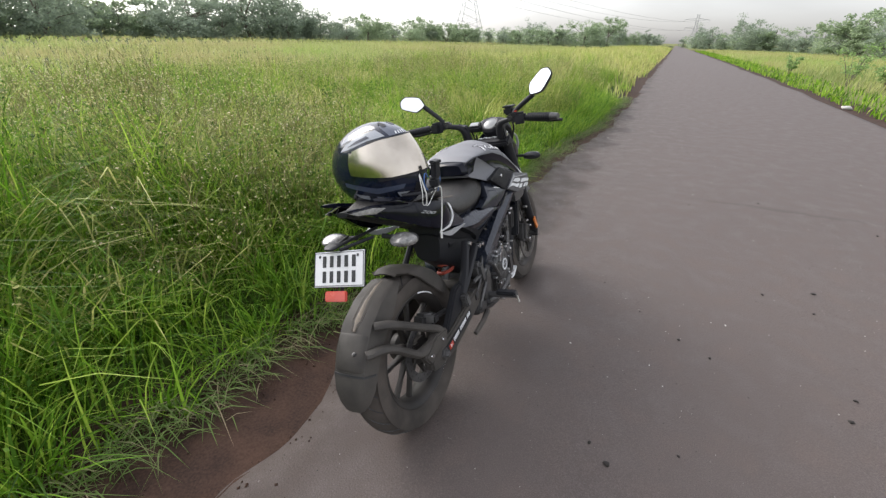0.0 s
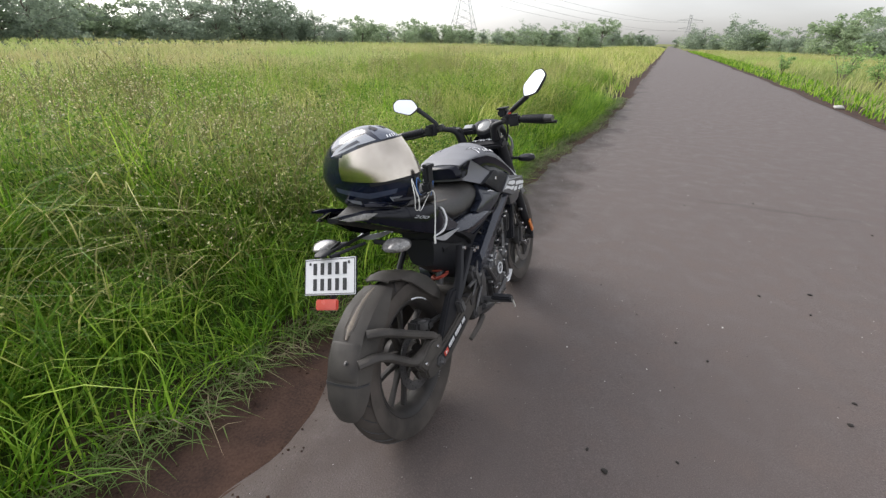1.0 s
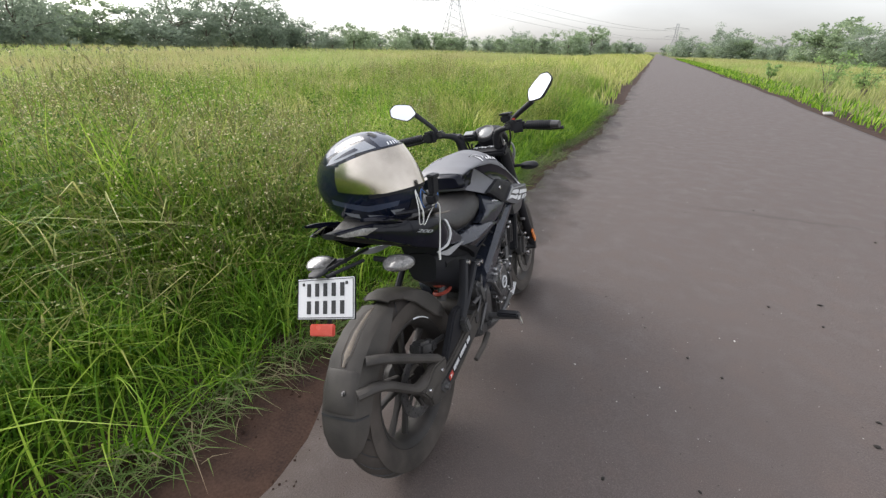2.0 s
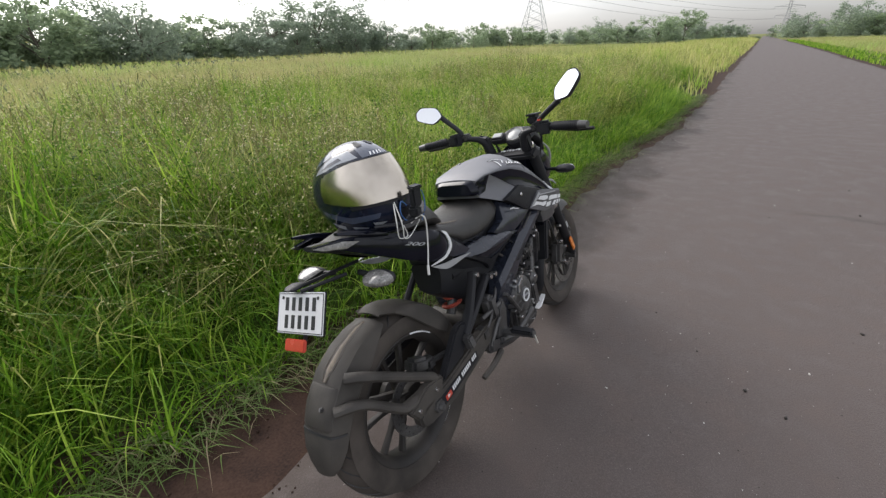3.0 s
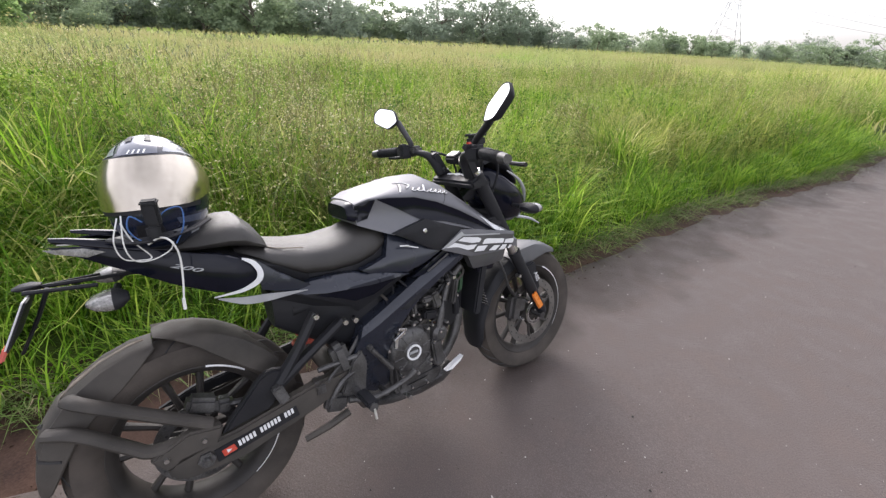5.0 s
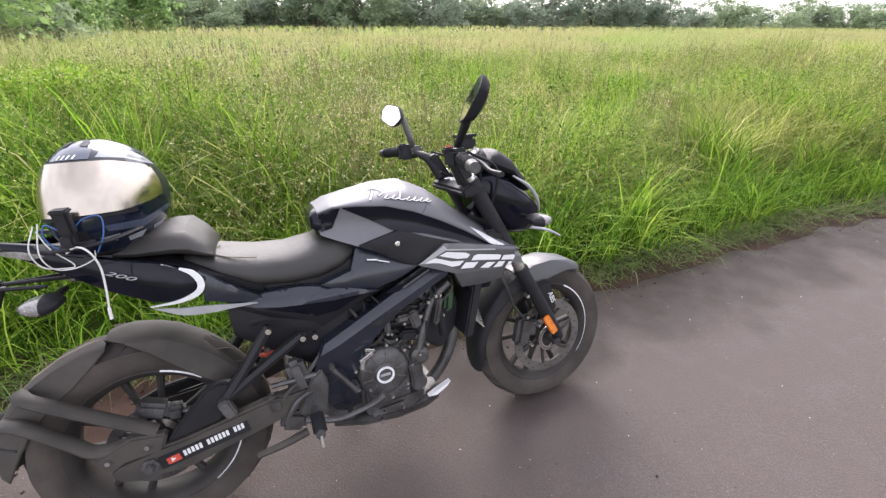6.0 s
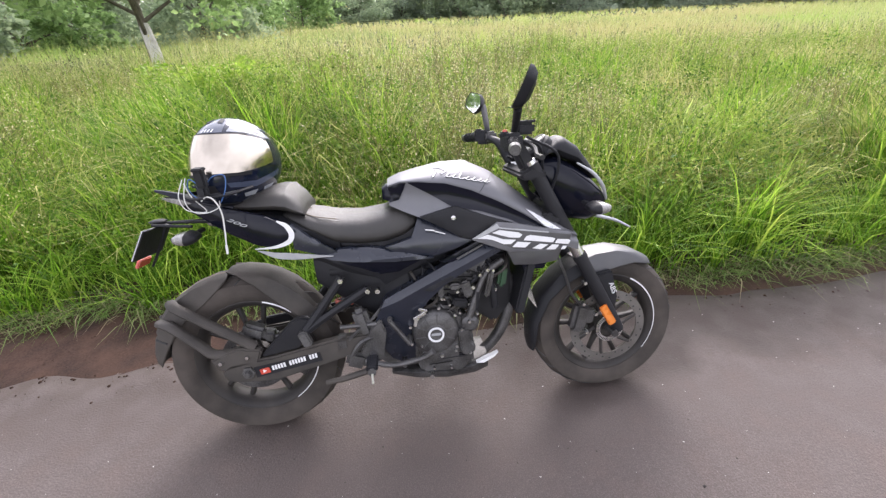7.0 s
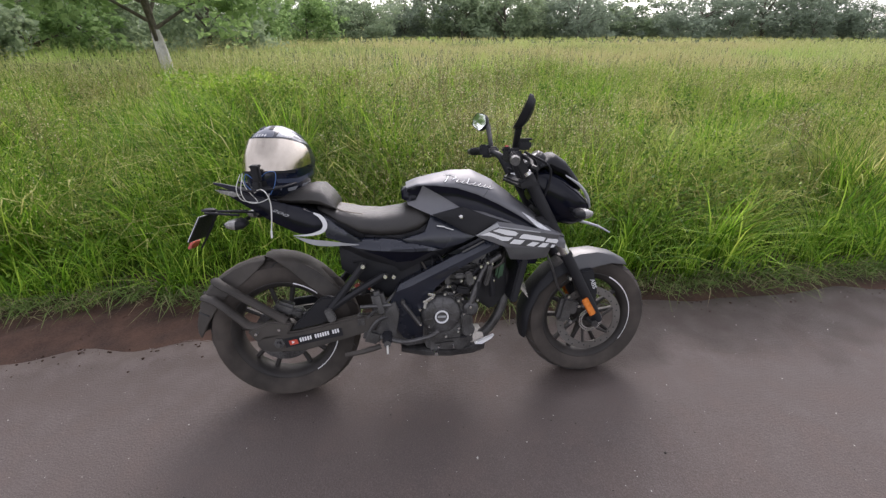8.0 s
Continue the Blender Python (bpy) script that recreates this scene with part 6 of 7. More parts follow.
part("water_pump", joined(lathe([(0.0, -0.150), (0.018, -0.150), (0.030, -0.140), (0.034, -0.12)], (0.835, 0, 0.39), 20), tube([(0.835, -0.135, 0.41), (0.86, -0.13, 0.48), (0.90, -0.12, 0.56), (0.96, -0.11, 0.60)], 0.013, 10, 4)), M_METAL, engine)
fins = []
for k in range(7):
    s = 0.45 + 0.022 * k
    fins.append(prism([(0.70 + (s - 0.45) * 0.45, s), (0.695 + (s - 0.45) * 0.45, s + 0.010), (0.855 + (s - 0.45) * 0.45, s - 0.012 + 0.010), (0.86 + (s - 0.45) * 0.45, s - 0.012)], -0.088, 0.088, 0.002))
barrel = part("cylinder", prism([(0.71, 0.43), (0.79, 0.62), (0.92, 0.59), (0.85, 0.41)], -0.075, 0.075, 0.008), M_METAL, engine, "finned black cylinder")
for q in fins:
    part("fin", q, M_METAL, barrel)
part("cylinder_head", joined(prism([(0.765, 0.585), (0.785, 0.655), (0.90, 0.650), (0.935, 0.600), (0.91, 0.555)], -0.095, 0.095, 0.012), block((0.86, -0.10, 0.60), (0.08, 0.03, 0.06), 0.008, (0, 20, 0))), M_METAL, engine)
for x, z, r in ((0.853, 0.515, 0.010), (0.888, 0.548, 0.009), (0.922, 0.570, 0.010), (0.80, 0.505, 0.007), (0.745, 0.485, 0.007), (0.838, 0.455, 0.007), (0.93, 0.50, 0.007), (0.77, 0.460, 0.006)):
    part("bolt", lathe([(0.0, -0.128), (r * 0.7, -0.128), (r, -0.123), (r, -0.08)], (x, 0, z), 10), M_CHROME, engine)
both("hose", tube([(0.87, -0.115, 0.56), (0.91, -0.12, 0.53), (0.925, -0.118, 0.47), (0.93, -0.11, 0.43)], 0.013, 10, 4), M_PLASTIC, engine)
part("hose_clip", joined(block((0.664, -0.168, 0.452), (0.046, 0.010, 0.012), 0.002, (0, -28, 0)), block((0.676, -0.168, 0.472), (0.030, 0.010, 0.010), 0.002, (0, 18, 0)), block((0.650, -0.166, 0.432), (0.010, 0.012, 0.034), 0.002, (0, 12, 0))), M_CHROME, engine, "bright metal clips over the clutch")
# Extra bright bolts, added where specks and glints show on the engine.
for x, z, r in ((0.75, 0.495, 0.006), (0.657, 0.434, 0.007), (0.669, 0.294, 0.008), (0.664, 0.33, 0.005), (0.78, 0.30, 0.006), (0.831, 0.403, 0.008), (0.83, 0.284, 0.006), (0.80, 0.44, 0.006), (0.86, 0.43, 0.006), (0.70, 0.24, 0.006), (0.76, 0.235, 0.006), (0.874, 0.568, 0.009), (0.90, 0.583, 0.009)):
    part("bolt", lathe([(0.0, -0.156), (r * 0.65, -0.156), (r * 0.9, -0.151), (r * 0.9, -0.10)], (x, 0, z), 8), M_CHROME, engine)
for k, (x, z, a, b, turn) in enumerate(((0.805, 0.47, 0.05, 0.03, 10), (0.83, 0.52, 0.03, 0.06, -15), (0.79, 0.535, 0.04, 0.022, 0), (0.862, 0.475, 0.022, 0.07, 12), (0.742, 0.52, 0.018, 0.05, 0), (0.815, 0.335, 0.04, 0.085, -6), (0.775, 0.27, 0.10, 0.016, -4), (0.725, 0.255, 0.09, 0.012, -3), (0.905, 0.53, 0.018, 0.09, 14), (0.695, 0.445, 0.06, 0.016, 20))):
    part("engine_fitting", block((x, -0.128 - 0.006 * (k % 3), z), (a, 0.03, b), 0.006, (0, turn, 0)), M_METAL if k % 3 else M_FRAME, engine)
rng_e = random.Random(5)
for k in range(20):
    x, z = rng_e.uniform(0.66, 0.93), rng_e.uniform(0.40, 0.56)
    p0 = (x, -0.10 - rng_e.random() * 0.03, z)
    p1 = (x + rng_e.uniform(-0.06, 0.06), p0[1] + 0.03, z + rng_e.uniform(0.03, 0.10))
    mid = ((p0[0] + p1[0]) / 2 + 0.015, p0[1] - 0.008, (p0[2] + p1[2]) / 2)
    part("wiring", tube([p0, mid, p1], rng_e.uniform(0.003, 0.006), 6, 4), (M_PLASTIC, M_METAL, M_DUSTY)[k % 3], engine)
# Filler blocks, added so the gaps in frame and engine look dark.
part("frame_filler", prism([(0.50, 0.60), (0.66, 0.625), (0.74, 0.575), (0.62, 0.47), (0.50, 0.46)], -0.085, 0.085, 0.012), M_PLASTIC, bike, "black filler block behind the frame")
part("engine_filler", prism([(0.86, 0.62), (1.0, 0.615), (1.005, 0.42), (0.94, 0.34), (0.86, 0.40)], -0.06, 0.06, 0.012), M_FRAME, engine)
exhaust = part("exhaust", joined(loft([(0.55, 0.215, 0.18, 0.07, 0.05, -0.02), (0.64, 0.215, 0.168, 0.10, 0.08, -0.02), (0.75, 0.215, 0.160, 0.112, 0.09, -0.02), (0.85, 0.228, 0.165, 0.11, 0.09, -0.02), (0.90, 0.24, 0.17, 0.09, 0.07, -0.02)], 18, 3.5),
                                 tube([(0.93, 0.0, 0.58), (1.0, -0.02, 0.50), (0.99, -0.03, 0.36), (0.93, -0.03, 0.25), (0.84, -0.02, 0.18)], 0.021, 12, 5)), M_METAL, bike, "black underbelly exhaust with a rusty header")
part("exhaust_flash", panel([(0.852, 0.231), (0.880, 0.244), (0.932, 0.264), (0.918, 0.249), (0.880, 0.229)], flat_depth(0.137), 0.02, 0.0, 0.02, 0.001), M_WHITE, exhaust, "bright silver exhaust flash")
part("sump_bolt", lathe([(0.0, -0.15), (0.008, -0.15), (0.010, -0.145), (0.010, -0.11)], (0.69, 0, 0.205), 10), M_CHROME, exhaust)

# ---- seat and tail ----
seat = part("rider_seat", loft([(0.262, 0.822, 0.800, 0.060, 0.085, 0), (0.29, 0.826, 0.785, 0.085, 0.118, 0), (0.34, 0.813, 0.748, 0.098, 0.132, 0), (0.42, 0.796, 0.702, 0.108, 0.140, 0), (0.50, 0.789, 0.690, 0.112, 0.142, 0), (0.58, 0.799, 0.690, 0.106, 0.142, 0),
                                (0.64, 0.820, 0.706, 0.092, 0.142, 0), (0.672, 0.822, 0.728, 0.075, 0.135, 0), (0.69, 0.80, 0.752, 0.05, 0.11, 0)], 32, 2.8), M_SEAT, bike, "dusty grained black rider seat")
part("seat_line", tube([(0.345, -0.022, 0.816), (0.322, -0.052, 0.817), (0.330, -0.078, 0.810), (0.365, -0.092, 0.798), (0.43, -0.098, 0.786)], 0.0016, 8, 5), M_TAN, seat, "thin tan line on the seat")
pillion = part("pillion_seat", loft([(-0.06, 0.874, 0.862, 0.030, 0.045, 0), (0.02, 0.880, 0.852, 0.055, 0.075, 0), (0.10, 0.884, 0.842, 0.086, 0.118, 0), (0.18, 0.888, 0.832, 0.098, 0.136, 0), (0.25, 0.900, 0.826, 0.106, 0.142, 0), (0.285, 0.898, 0.818, 0.106, 0.143, 0), (0.315, 0.868, 0.808, 0.094, 0.140, 0), (0.335, 0.835, 0.805, 0.076, 0.128, 0)], 28, 3.0),
               M_SEAT, bike, "dusty grained black pillion seat")


def tail_w(x, z):
    return float(np.interp(x, [-0.10, 0.0, 0.10, 0.18, 0.25, 0.30, 0.42], [0.046, 0.094, 0.140, 0.162, 0.166, 0.154, 0.142]) - 0.15 * abs(z - (0.87 - 0.35 * (x + 0.05))) * 0.6)


def ribbon(path, depth, lift, side):
    """A tapering stripe along a smooth line on the bodywork."""
    line = np.array(smooth_line([(x, w, z) for x, z, w in path], 8))
    d = np.gradient(line[:, [0, 2]], axis=0)
    d /= np.linalg.norm(d, axis=1)[:, None]
    v, f = [], []
    for p, q in zip(line, d):
        for s in (-1, -0.33, 0.33, 1):
            x, z = p[0] - q[1] * s * p[1], p[2] + q[0] * s * p[1]
            v.append((x, side * (depth(x, z) + lift), z))
        for s in (1, -1):
            x, z = p[0] - q[1] * s * p[1], p[2] + q[0] * s * p[1]
            v.append((x, side * (depth(x, z) + lift - 0.004), z))
    for i in range(len(line) - 1):
        for k in range(6):
            f.append((i * 6 + k, i * 6 + (k + 1) % 6, (i + 1) * 6 + (k + 1) % 6, (i + 1) * 6 + k))
    return v, f


tail = both("tail_fairing", panel([(-0.098, 0.893), (-0.02, 0.888), (0.06, 0.872), (0.13, 0.850), (0.213, 0.829), (0.262, 0.808), (0.290, 0.785), (0.296, 0.745), (0.262, 0.722), (0.20, 0.735), (0.12, 0.772), (0.04, 0.818), (-0.04, 0.862)], tail_w, 0.02), M_GLOSS, bike, "gloss blue-black tail fairing with a white chevron")
for sd, ob in ((-1, tail[0]), (1, tail[1])):
    part("white_chevron", ribbon([(0.262, 0.808, 0.002), (0.286, 0.790, 0.006), (0.298, 0.762, 0.0075), (0.286, 0.740, 0.007), (0.245, 0.729, 0.004), (0.185, 0.727, 0.001)], tail_w, 0.0045, sd), M_WHITE, ob, "white chevron stripe")
    part("white_flash", ribbon([(0.192, 0.721, 0.001), (0.245, 0.702, 0.009), (0.300, 0.690, 0.010), (0.360, 0.683, 0.005), (0.412, 0.677, 0.001)], tail_w, 0.0035, sd), M_PALE, ob, "silver flash under the tail")
    part("rear_shoulder", panel([(0.296, 0.790), (0.345, 0.745), (0.42, 0.690), (0.45, 0.672), (0.41, 0.672), (0.330, 0.698), (0.296, 0.712)], tail_w, 0.02, -0.004, 0.018, 0.002, sd), M_NAVY, ob)
    m = Matrix.Translation((0.141, sd * (tail_w(0.141, 0.812) + 0.0030), 0.8130)) @ Matrix(((0.924 * -sd, 0.38 * sd * -1, 0, 0), (0, 0, sd, 0), (-0.38 * -sd, 0.924, 0, 0), (0, 0, 0, 1)))
    part("lettering", laid(moved(lettering("200", 0.0140, 0.0008, 0.45), m @ Matrix.Diagonal((2.9, 1, 1, 1))), tail_w, 0.0022, sd), M_PALE, ob, "small pale digits 200")
    part("tail_lamp", panel([(-0.104, 0.889), (-0.03, 0.884), (0.005, 0.872), (-0.03, 0.864), (-0.085, 0.878)], tail_w, 0.006, 0.003, 0.012, 0.0015, sd), M_LENS, ob, "clear strip of the tail lamp")
part("tail_core", loft([(-0.085, 0.888, 0.874, 0.02, 0.02, 0), (0.02, 0.872, 0.826, 0.07, 0.05, 0), (0.12, 0.850, 0.778, 0.112, 0.07, 0), (0.22, 0.825, 0.735, 0.134, 0.08, 0), (0.32, 0.79, 0.69, 0.138, 0.09, 0), (0.43, 0.75, 0.655, 0.126, 0.095, 0)], 16, 3), M_PLASTIC, bike)
rail = loft([(-0.078, 0.924, 0.916, 0.006, 0.008, -0.116), (-0.05, 0.920, 0.906, 0.010, 0.014, -0.120), (0.0, 0.908, 0.888, 0.012, 0.018, -0.124), (0.08, 0.882, 0.858, 0.010, 0.018, -0.112), (0.13, 0.862, 0.842, 0.008, 0.012, -0.104)], 14, 3)
part("grab_rail", rail, M_GLOSS, bike, "black blade-like grab rail")
part("grab_rail", moved(mirrored(rail), Matrix.Translation((0.015, -0.026, -0.018))), M_GLOSS, bike, "black blade-like grab rail")
mount = part("plate_bracket", joined(tube([(0.06, 0.0, 0.790), (-0.13, 0.0, 0.802)], 0.005, 6), tube([(-0.03, -0.05, 0.792), (-0.16, -0.03, 0.802)], 0.005, 6), tube([(-0.03, 0.05, 0.792), (-0.16, 0.0, 0.802)], 0.005, 6),
                                     tube([(-0.12, -0.02, 0.80), (-0.150, -0.02, 0.74), (-0.195, -0.02, 0.665)], [0.010, 0.009, 0.007], 8, 3, 0.5)), M_PLASTIC, bike, "black number plate bracket")
PLATE = Matrix(((0, 0.47, -0.883, -0.177), (-1, 0, 0, -0.023), (0, 0.883, 0.47, 0.750), (0, 0, 0, 1)))
PLATE = PLATE @ pose(0, 0, 0, 0, 0, 5)
plate = part("number_plate", moved(block((0, 0, 0), (0.184, 0.102, 0.003), 0.0012), PLATE), M_PLATE, mount, "white number plate with plain dark bars")
part("plate_backing", moved(block((0, 0, -0.004), (0.187, 0.105, 0.004), 0.0015), PLATE), M_PLASTIC, plate, "black backing of the plate")
for row, z in ((5, 0.022), (5, -0.022)):
    for k in range(row):
        part("plate_bar", moved(block((-0.052 + 0.027 * k, z, 0.0022), (0.013, 0.033, 0.0016), 0.0004), PLATE), M_INK, plate)
part("plate_rim", moved(joined(block((0, 0.0475, 0.002), (0.180, 0.0018, 0.001), 0), block((0, -0.0475, 0.002), (0.180, 0.0018, 0.001), 0), block((0.0895, 0, 0.002), (0.0018, 0.096, 0.001), 0), block((-0.0895, 0, 0.002), (0.0018, 0.096, 0.001), 0)), PLATE), M_INK, plate)
for sx in (-0.070, 0.070):
    part("plate_screw", moved(block((sx, 0.037, 0.0025), (0.008, 0.008, 0.003), 0.0012), PLATE), M_METAL, plate)
part("red_reflector", moved(block((-0.004, -0.078, 0.004), (0.078, 0.030, 0.010), 0.003), PLATE), M_RED, mount, "red rear reflector below the plate")
part("plate_lamp", loft([(-0.180, 0.810, 0.806, 0.010, 0.012, 0.0), (-0.168, 0.815, 0.802, 0.020, 0.022, 0.0), (-0.148, 0.816, 0.803, 0.022, 0.024, 0.0), (-0.130, 0.811, 0.806, 0.012, 0.014, 0.0)], 14, 2.6), M_PLASTIC, mount, "black pod of the plate lamp")


def indicator(x, y, z, sg, front_one):
    lens_x = 1 if front_one else -1
    body = part("indicator", joined(loft([(x - lens_x * 0.030, z + 0.006, z - 0.008, 0.022, 0.024, y), (x - lens_x * 0.016, z + 0.016, z - 0.018, 0.040, 0.043, y), (x - lens_x * 0.002, z + 0.0195, z - 0.0215, 0.045, 0.049, y)], 18, 2.4),
                                    tube([(x, y, z), (x + 0.01 * -lens_x, y - sg * 0.085, z + 0.004)], 0.008, 8)), M_PLASTIC, bike, "black turn indicator with a clear lens")
    part("lens", loft([(x - lens_x * 0.002, z + 0.0190, z - 0.0210, 0.0445, 0.0485, y), (x + lens_x * 0.014, z + 0.018, z - 0.020, 0.042, 0.046, y), (x + lens_x * 0.032, z + 0.013, z - 0.015, 0.033, 0.035, y), (x + lens_x * 0.046, z + 0.004, z - 0.006, 0.014, 0.014, y)], 18, 2.4), M_LENS, body, "clear indicator lens")


indicator(-0.004, -0.145, 0.778, -1, False)
indicator(-0.010, 0.125, 0.772, 1, False)

# ---- fork, headlamp, handlebar ----
fork_dir = Vector((1.403 - 1.083, 0, 0.265 - 0.875)).normalized()
top_f = Vector((1.075, 0, 0.892))


def along(d, y):
    p = top_f + fork_dir * d
    return (p.x, y, p.z)


fork = part("front_fork", joined(tube([along(0.16, -0.1), along(0.16, 0.1)], 0.02, 12), prism([(1.02, 0.885), (1.06, 0.905), (1.115, 0.885), (1.105, 0.862), (1.03, 0.862)], -0.125, 0.125, 0.008), prism([(1.075, 0.735), (1.115, 0.752), (1.165, 0.732), (1.158, 0.708), (1.085, 0.708)], -0.125, 0.125, 0.008)), M_FRAME, bike, "black telescopic front fork")
for sg in (-1, 1):
    part("upper_tube", tube([along(-0.02, sg * 0.1), along(0.25, sg * 0.1)], 0.024, 16), M_FRAME, fork)
    part("stanchion", tube([along(0.24, sg * 0.1), along(0.36, sg * 0.1)], 0.0205, 16), M_CHROME, fork, "bright steel stanchion")
    part("fork_cap", joined(tube([along(-0.034, sg * 0.1), along(-0.019, sg * 0.1)], 0.019, 14), tube([along(-0.040, sg * 0.1), along(-0.030, sg * 0.1)], 0.009, 6)), M_CHROME, fork, "bright steel fork cap")
    part("dust_seal", tube([along(0.343, sg * 0.1), along(0.360, sg * 0.1)], 0.0255, 16), M_PLASTIC, fork)
    part("slider", tube([along(0.352, sg * 0.1), along(0.48, sg * 0.1), along(0.66, sg * 0.1), along(0.69, sg * 0.1)], [0.0235, 0.023, 0.022, 0.019], 16), M_FRAME, fork)
    part("side_reflector", moved(block((0, 0, 0), (0.030, 0.008, 0.088), 0.004, (0, 0, 0)), Matrix.Translation((1.337, sg * 0.128, 0.358)) @ pose(0, 0, 0, 0, -30, 0)), M_ORANGE, fork, "orange side reflector")
part("front_axle", tube([(FW[0], -0.125, FW[2]), (FW[0], 0.125, FW[2])], 0.014, 12), M_METAL, fork)
part("front_caliper", joined(block((1.254, -0.072, 0.335), (0.06, 0.05, 0.115), 0.014, (0, 14, 0)), block((1.280, -0.085, 0.345), (0.05, 0.02, 0.06), 0.006, (0, 14, 0)), tube([(1.253, -0.085, 0.39), (1.215, -0.09, 0.44), (1.19, -0.085, 0.52), (1.15, -0.07, 0.62)], 0.005, 6, 4)), M_METAL, fork, "cast front brake caliper")
for x, z in ((1.255, 0.40), (1.270, 0.285), (1.303, 0.355), (1.258, 0.48)):
    part("bolt", lathe([(0.0, -0.112), (0.006, -0.112), (0.008, -0.107), (0.008, -0.09)], (x, 0, z), 10), M_CHROME, fork)

lamp = part("headlamp", loft([(1.100, 0.925, 0.800, 0.060, 0.050, 0), (1.16, 0.930, 0.740, 0.088, 0.070, 0), (1.22, 0.902, 0.700, 0.100, 0.080, 0), (1.28, 0.858, 0.690, 0.094, 0.076, 0), (1.325, 0.815, 0.700, 0.078, 0.062, 0), (1.35, 0.775, 0.730, 0.050, 0.040, 0)], 26, 2.8), M_GLOSS, bike, "black headlamp housing")
# Pale tube carries both the lens edge and the white reflection along it.
both("lamp_edge_gleam", tube([(1.225, -0.088, 0.902), (1.285, -0.085, 0.862), (1.325, -0.072, 0.815), (1.350, -0.050, 0.765)], [0.003, 0.006, 0.007, 0.004], 8, 4), M_PALE, lamp, "pale strip for the headlamp's lens edge and reflection")
part("headlamp_glass", loft([(1.31, 0.828, 0.712, 0.070, 0.055, 0), (1.345, 0.800, 0.730, 0.058, 0.046, 0), (1.362, 0.775, 0.745, 0.03, 0.024, 0)], 20, 2.6), M_LENS, lamp)
part("flyscreen", loft([(1.125, 0.945, 0.930, 0.075, 0.080, 0), (1.165, 0.982, 0.935, 0.078, 0.086, 0), (1.190, 0.990, 0.915, 0.074, 0.088, 0), (1.235, 0.960, 0.900, 0.068, 0.086, 0), (1.285, 0.898, 0.850, 0.058, 0.074, 0), (1.31, 0.862, 0.835, 0.04, 0.05, 0)], 22, 3.0), M_PLASTIC, lamp, "small satin black flyscreen")
cluster = part("instrument_cluster", joined(moved(lathe([(0.0, 0.0), (0.044, 0.0), (0.051, -0.008), (0.051, -0.045), (0.0, -0.05)], (0, 0, 0), 28), Matrix.Translation((1.105, -0.015, 0.968)) @ pose(0, 0, 0, 0, -38, 0) @ pose(0, 0, 0, 90, 0, 0)), block((1.10, 0.065, 0.958), (0.05, 0.07, 0.035), 0.008, (0, -25, 0))), M_PLASTIC, bike, "round dial and small screen in a black pod")
part("dial", moved(lathe([(0.0, 0.003), (0.034, 0.003), (0.037, 0.001)], (0, 0, 0), 28), Matrix.Translation((1.104, -0.015, 0.969)) @ pose(0, 0, 0, 0, -38, 0) @ pose(0, 0, 0, 90, 0, 0)), M_LCD, cluster, "pale round dial glass")
part("dial_ring", moved(lathe([(0.034, 0.005), (0.040, 0.006), (0.044, 0.002)], (0, 0, 0), 28), Matrix.Translation((1.104, -0.015, 0.969)) @ pose(0, 0, 0, 0, -38, 0) @ pose(0, 0, 0, 90, 0, 0)), M_METAL, cluster)
part("screen", block((1.096, 0.068, 0.974), (0.034, 0.048, 0.006), 0.002, (0, -25, 0)), M_LCD, cluster)
part("front_stalk", tube([(1.28, -0.02, 0.715), (1.345, -0.03, 0.698), (1.40, -0.035, 0.680), (1.455, -0.03, 0.650)], [0.007, 0.006, 0.005, 0.003], 8, 4), M_PALE, bike, "thin pale curved stalk under the headlamp")
indicator(1.262, -0.165, 0.765, -1, True)
indicator(1.262, 0.165, 0.765, 1, True)

bar = part("handlebar", joined(tube([(1.045, -0.085, 0.905), (1.015, -0.10, 0.965), (0.995, -0.14, 0.985), (0.975, -0.22, 0.992), (0.938, -0.375, 0.985)], [0.018, 0.016, 0.012, 0.011, 0.011], 12, 5),
                               mirrored(tube([(1.045, -0.085, 0.905), (1.015, -0.10, 0.965), (0.995, -0.14, 0.985), (0.975, -0.22, 0.992), (0.938, -0.375, 0.985)], [0.018, 0.016, 0.012, 0.011, 0.011], 12, 5))), M_FRAME, bike, "black clip-on handlebars")
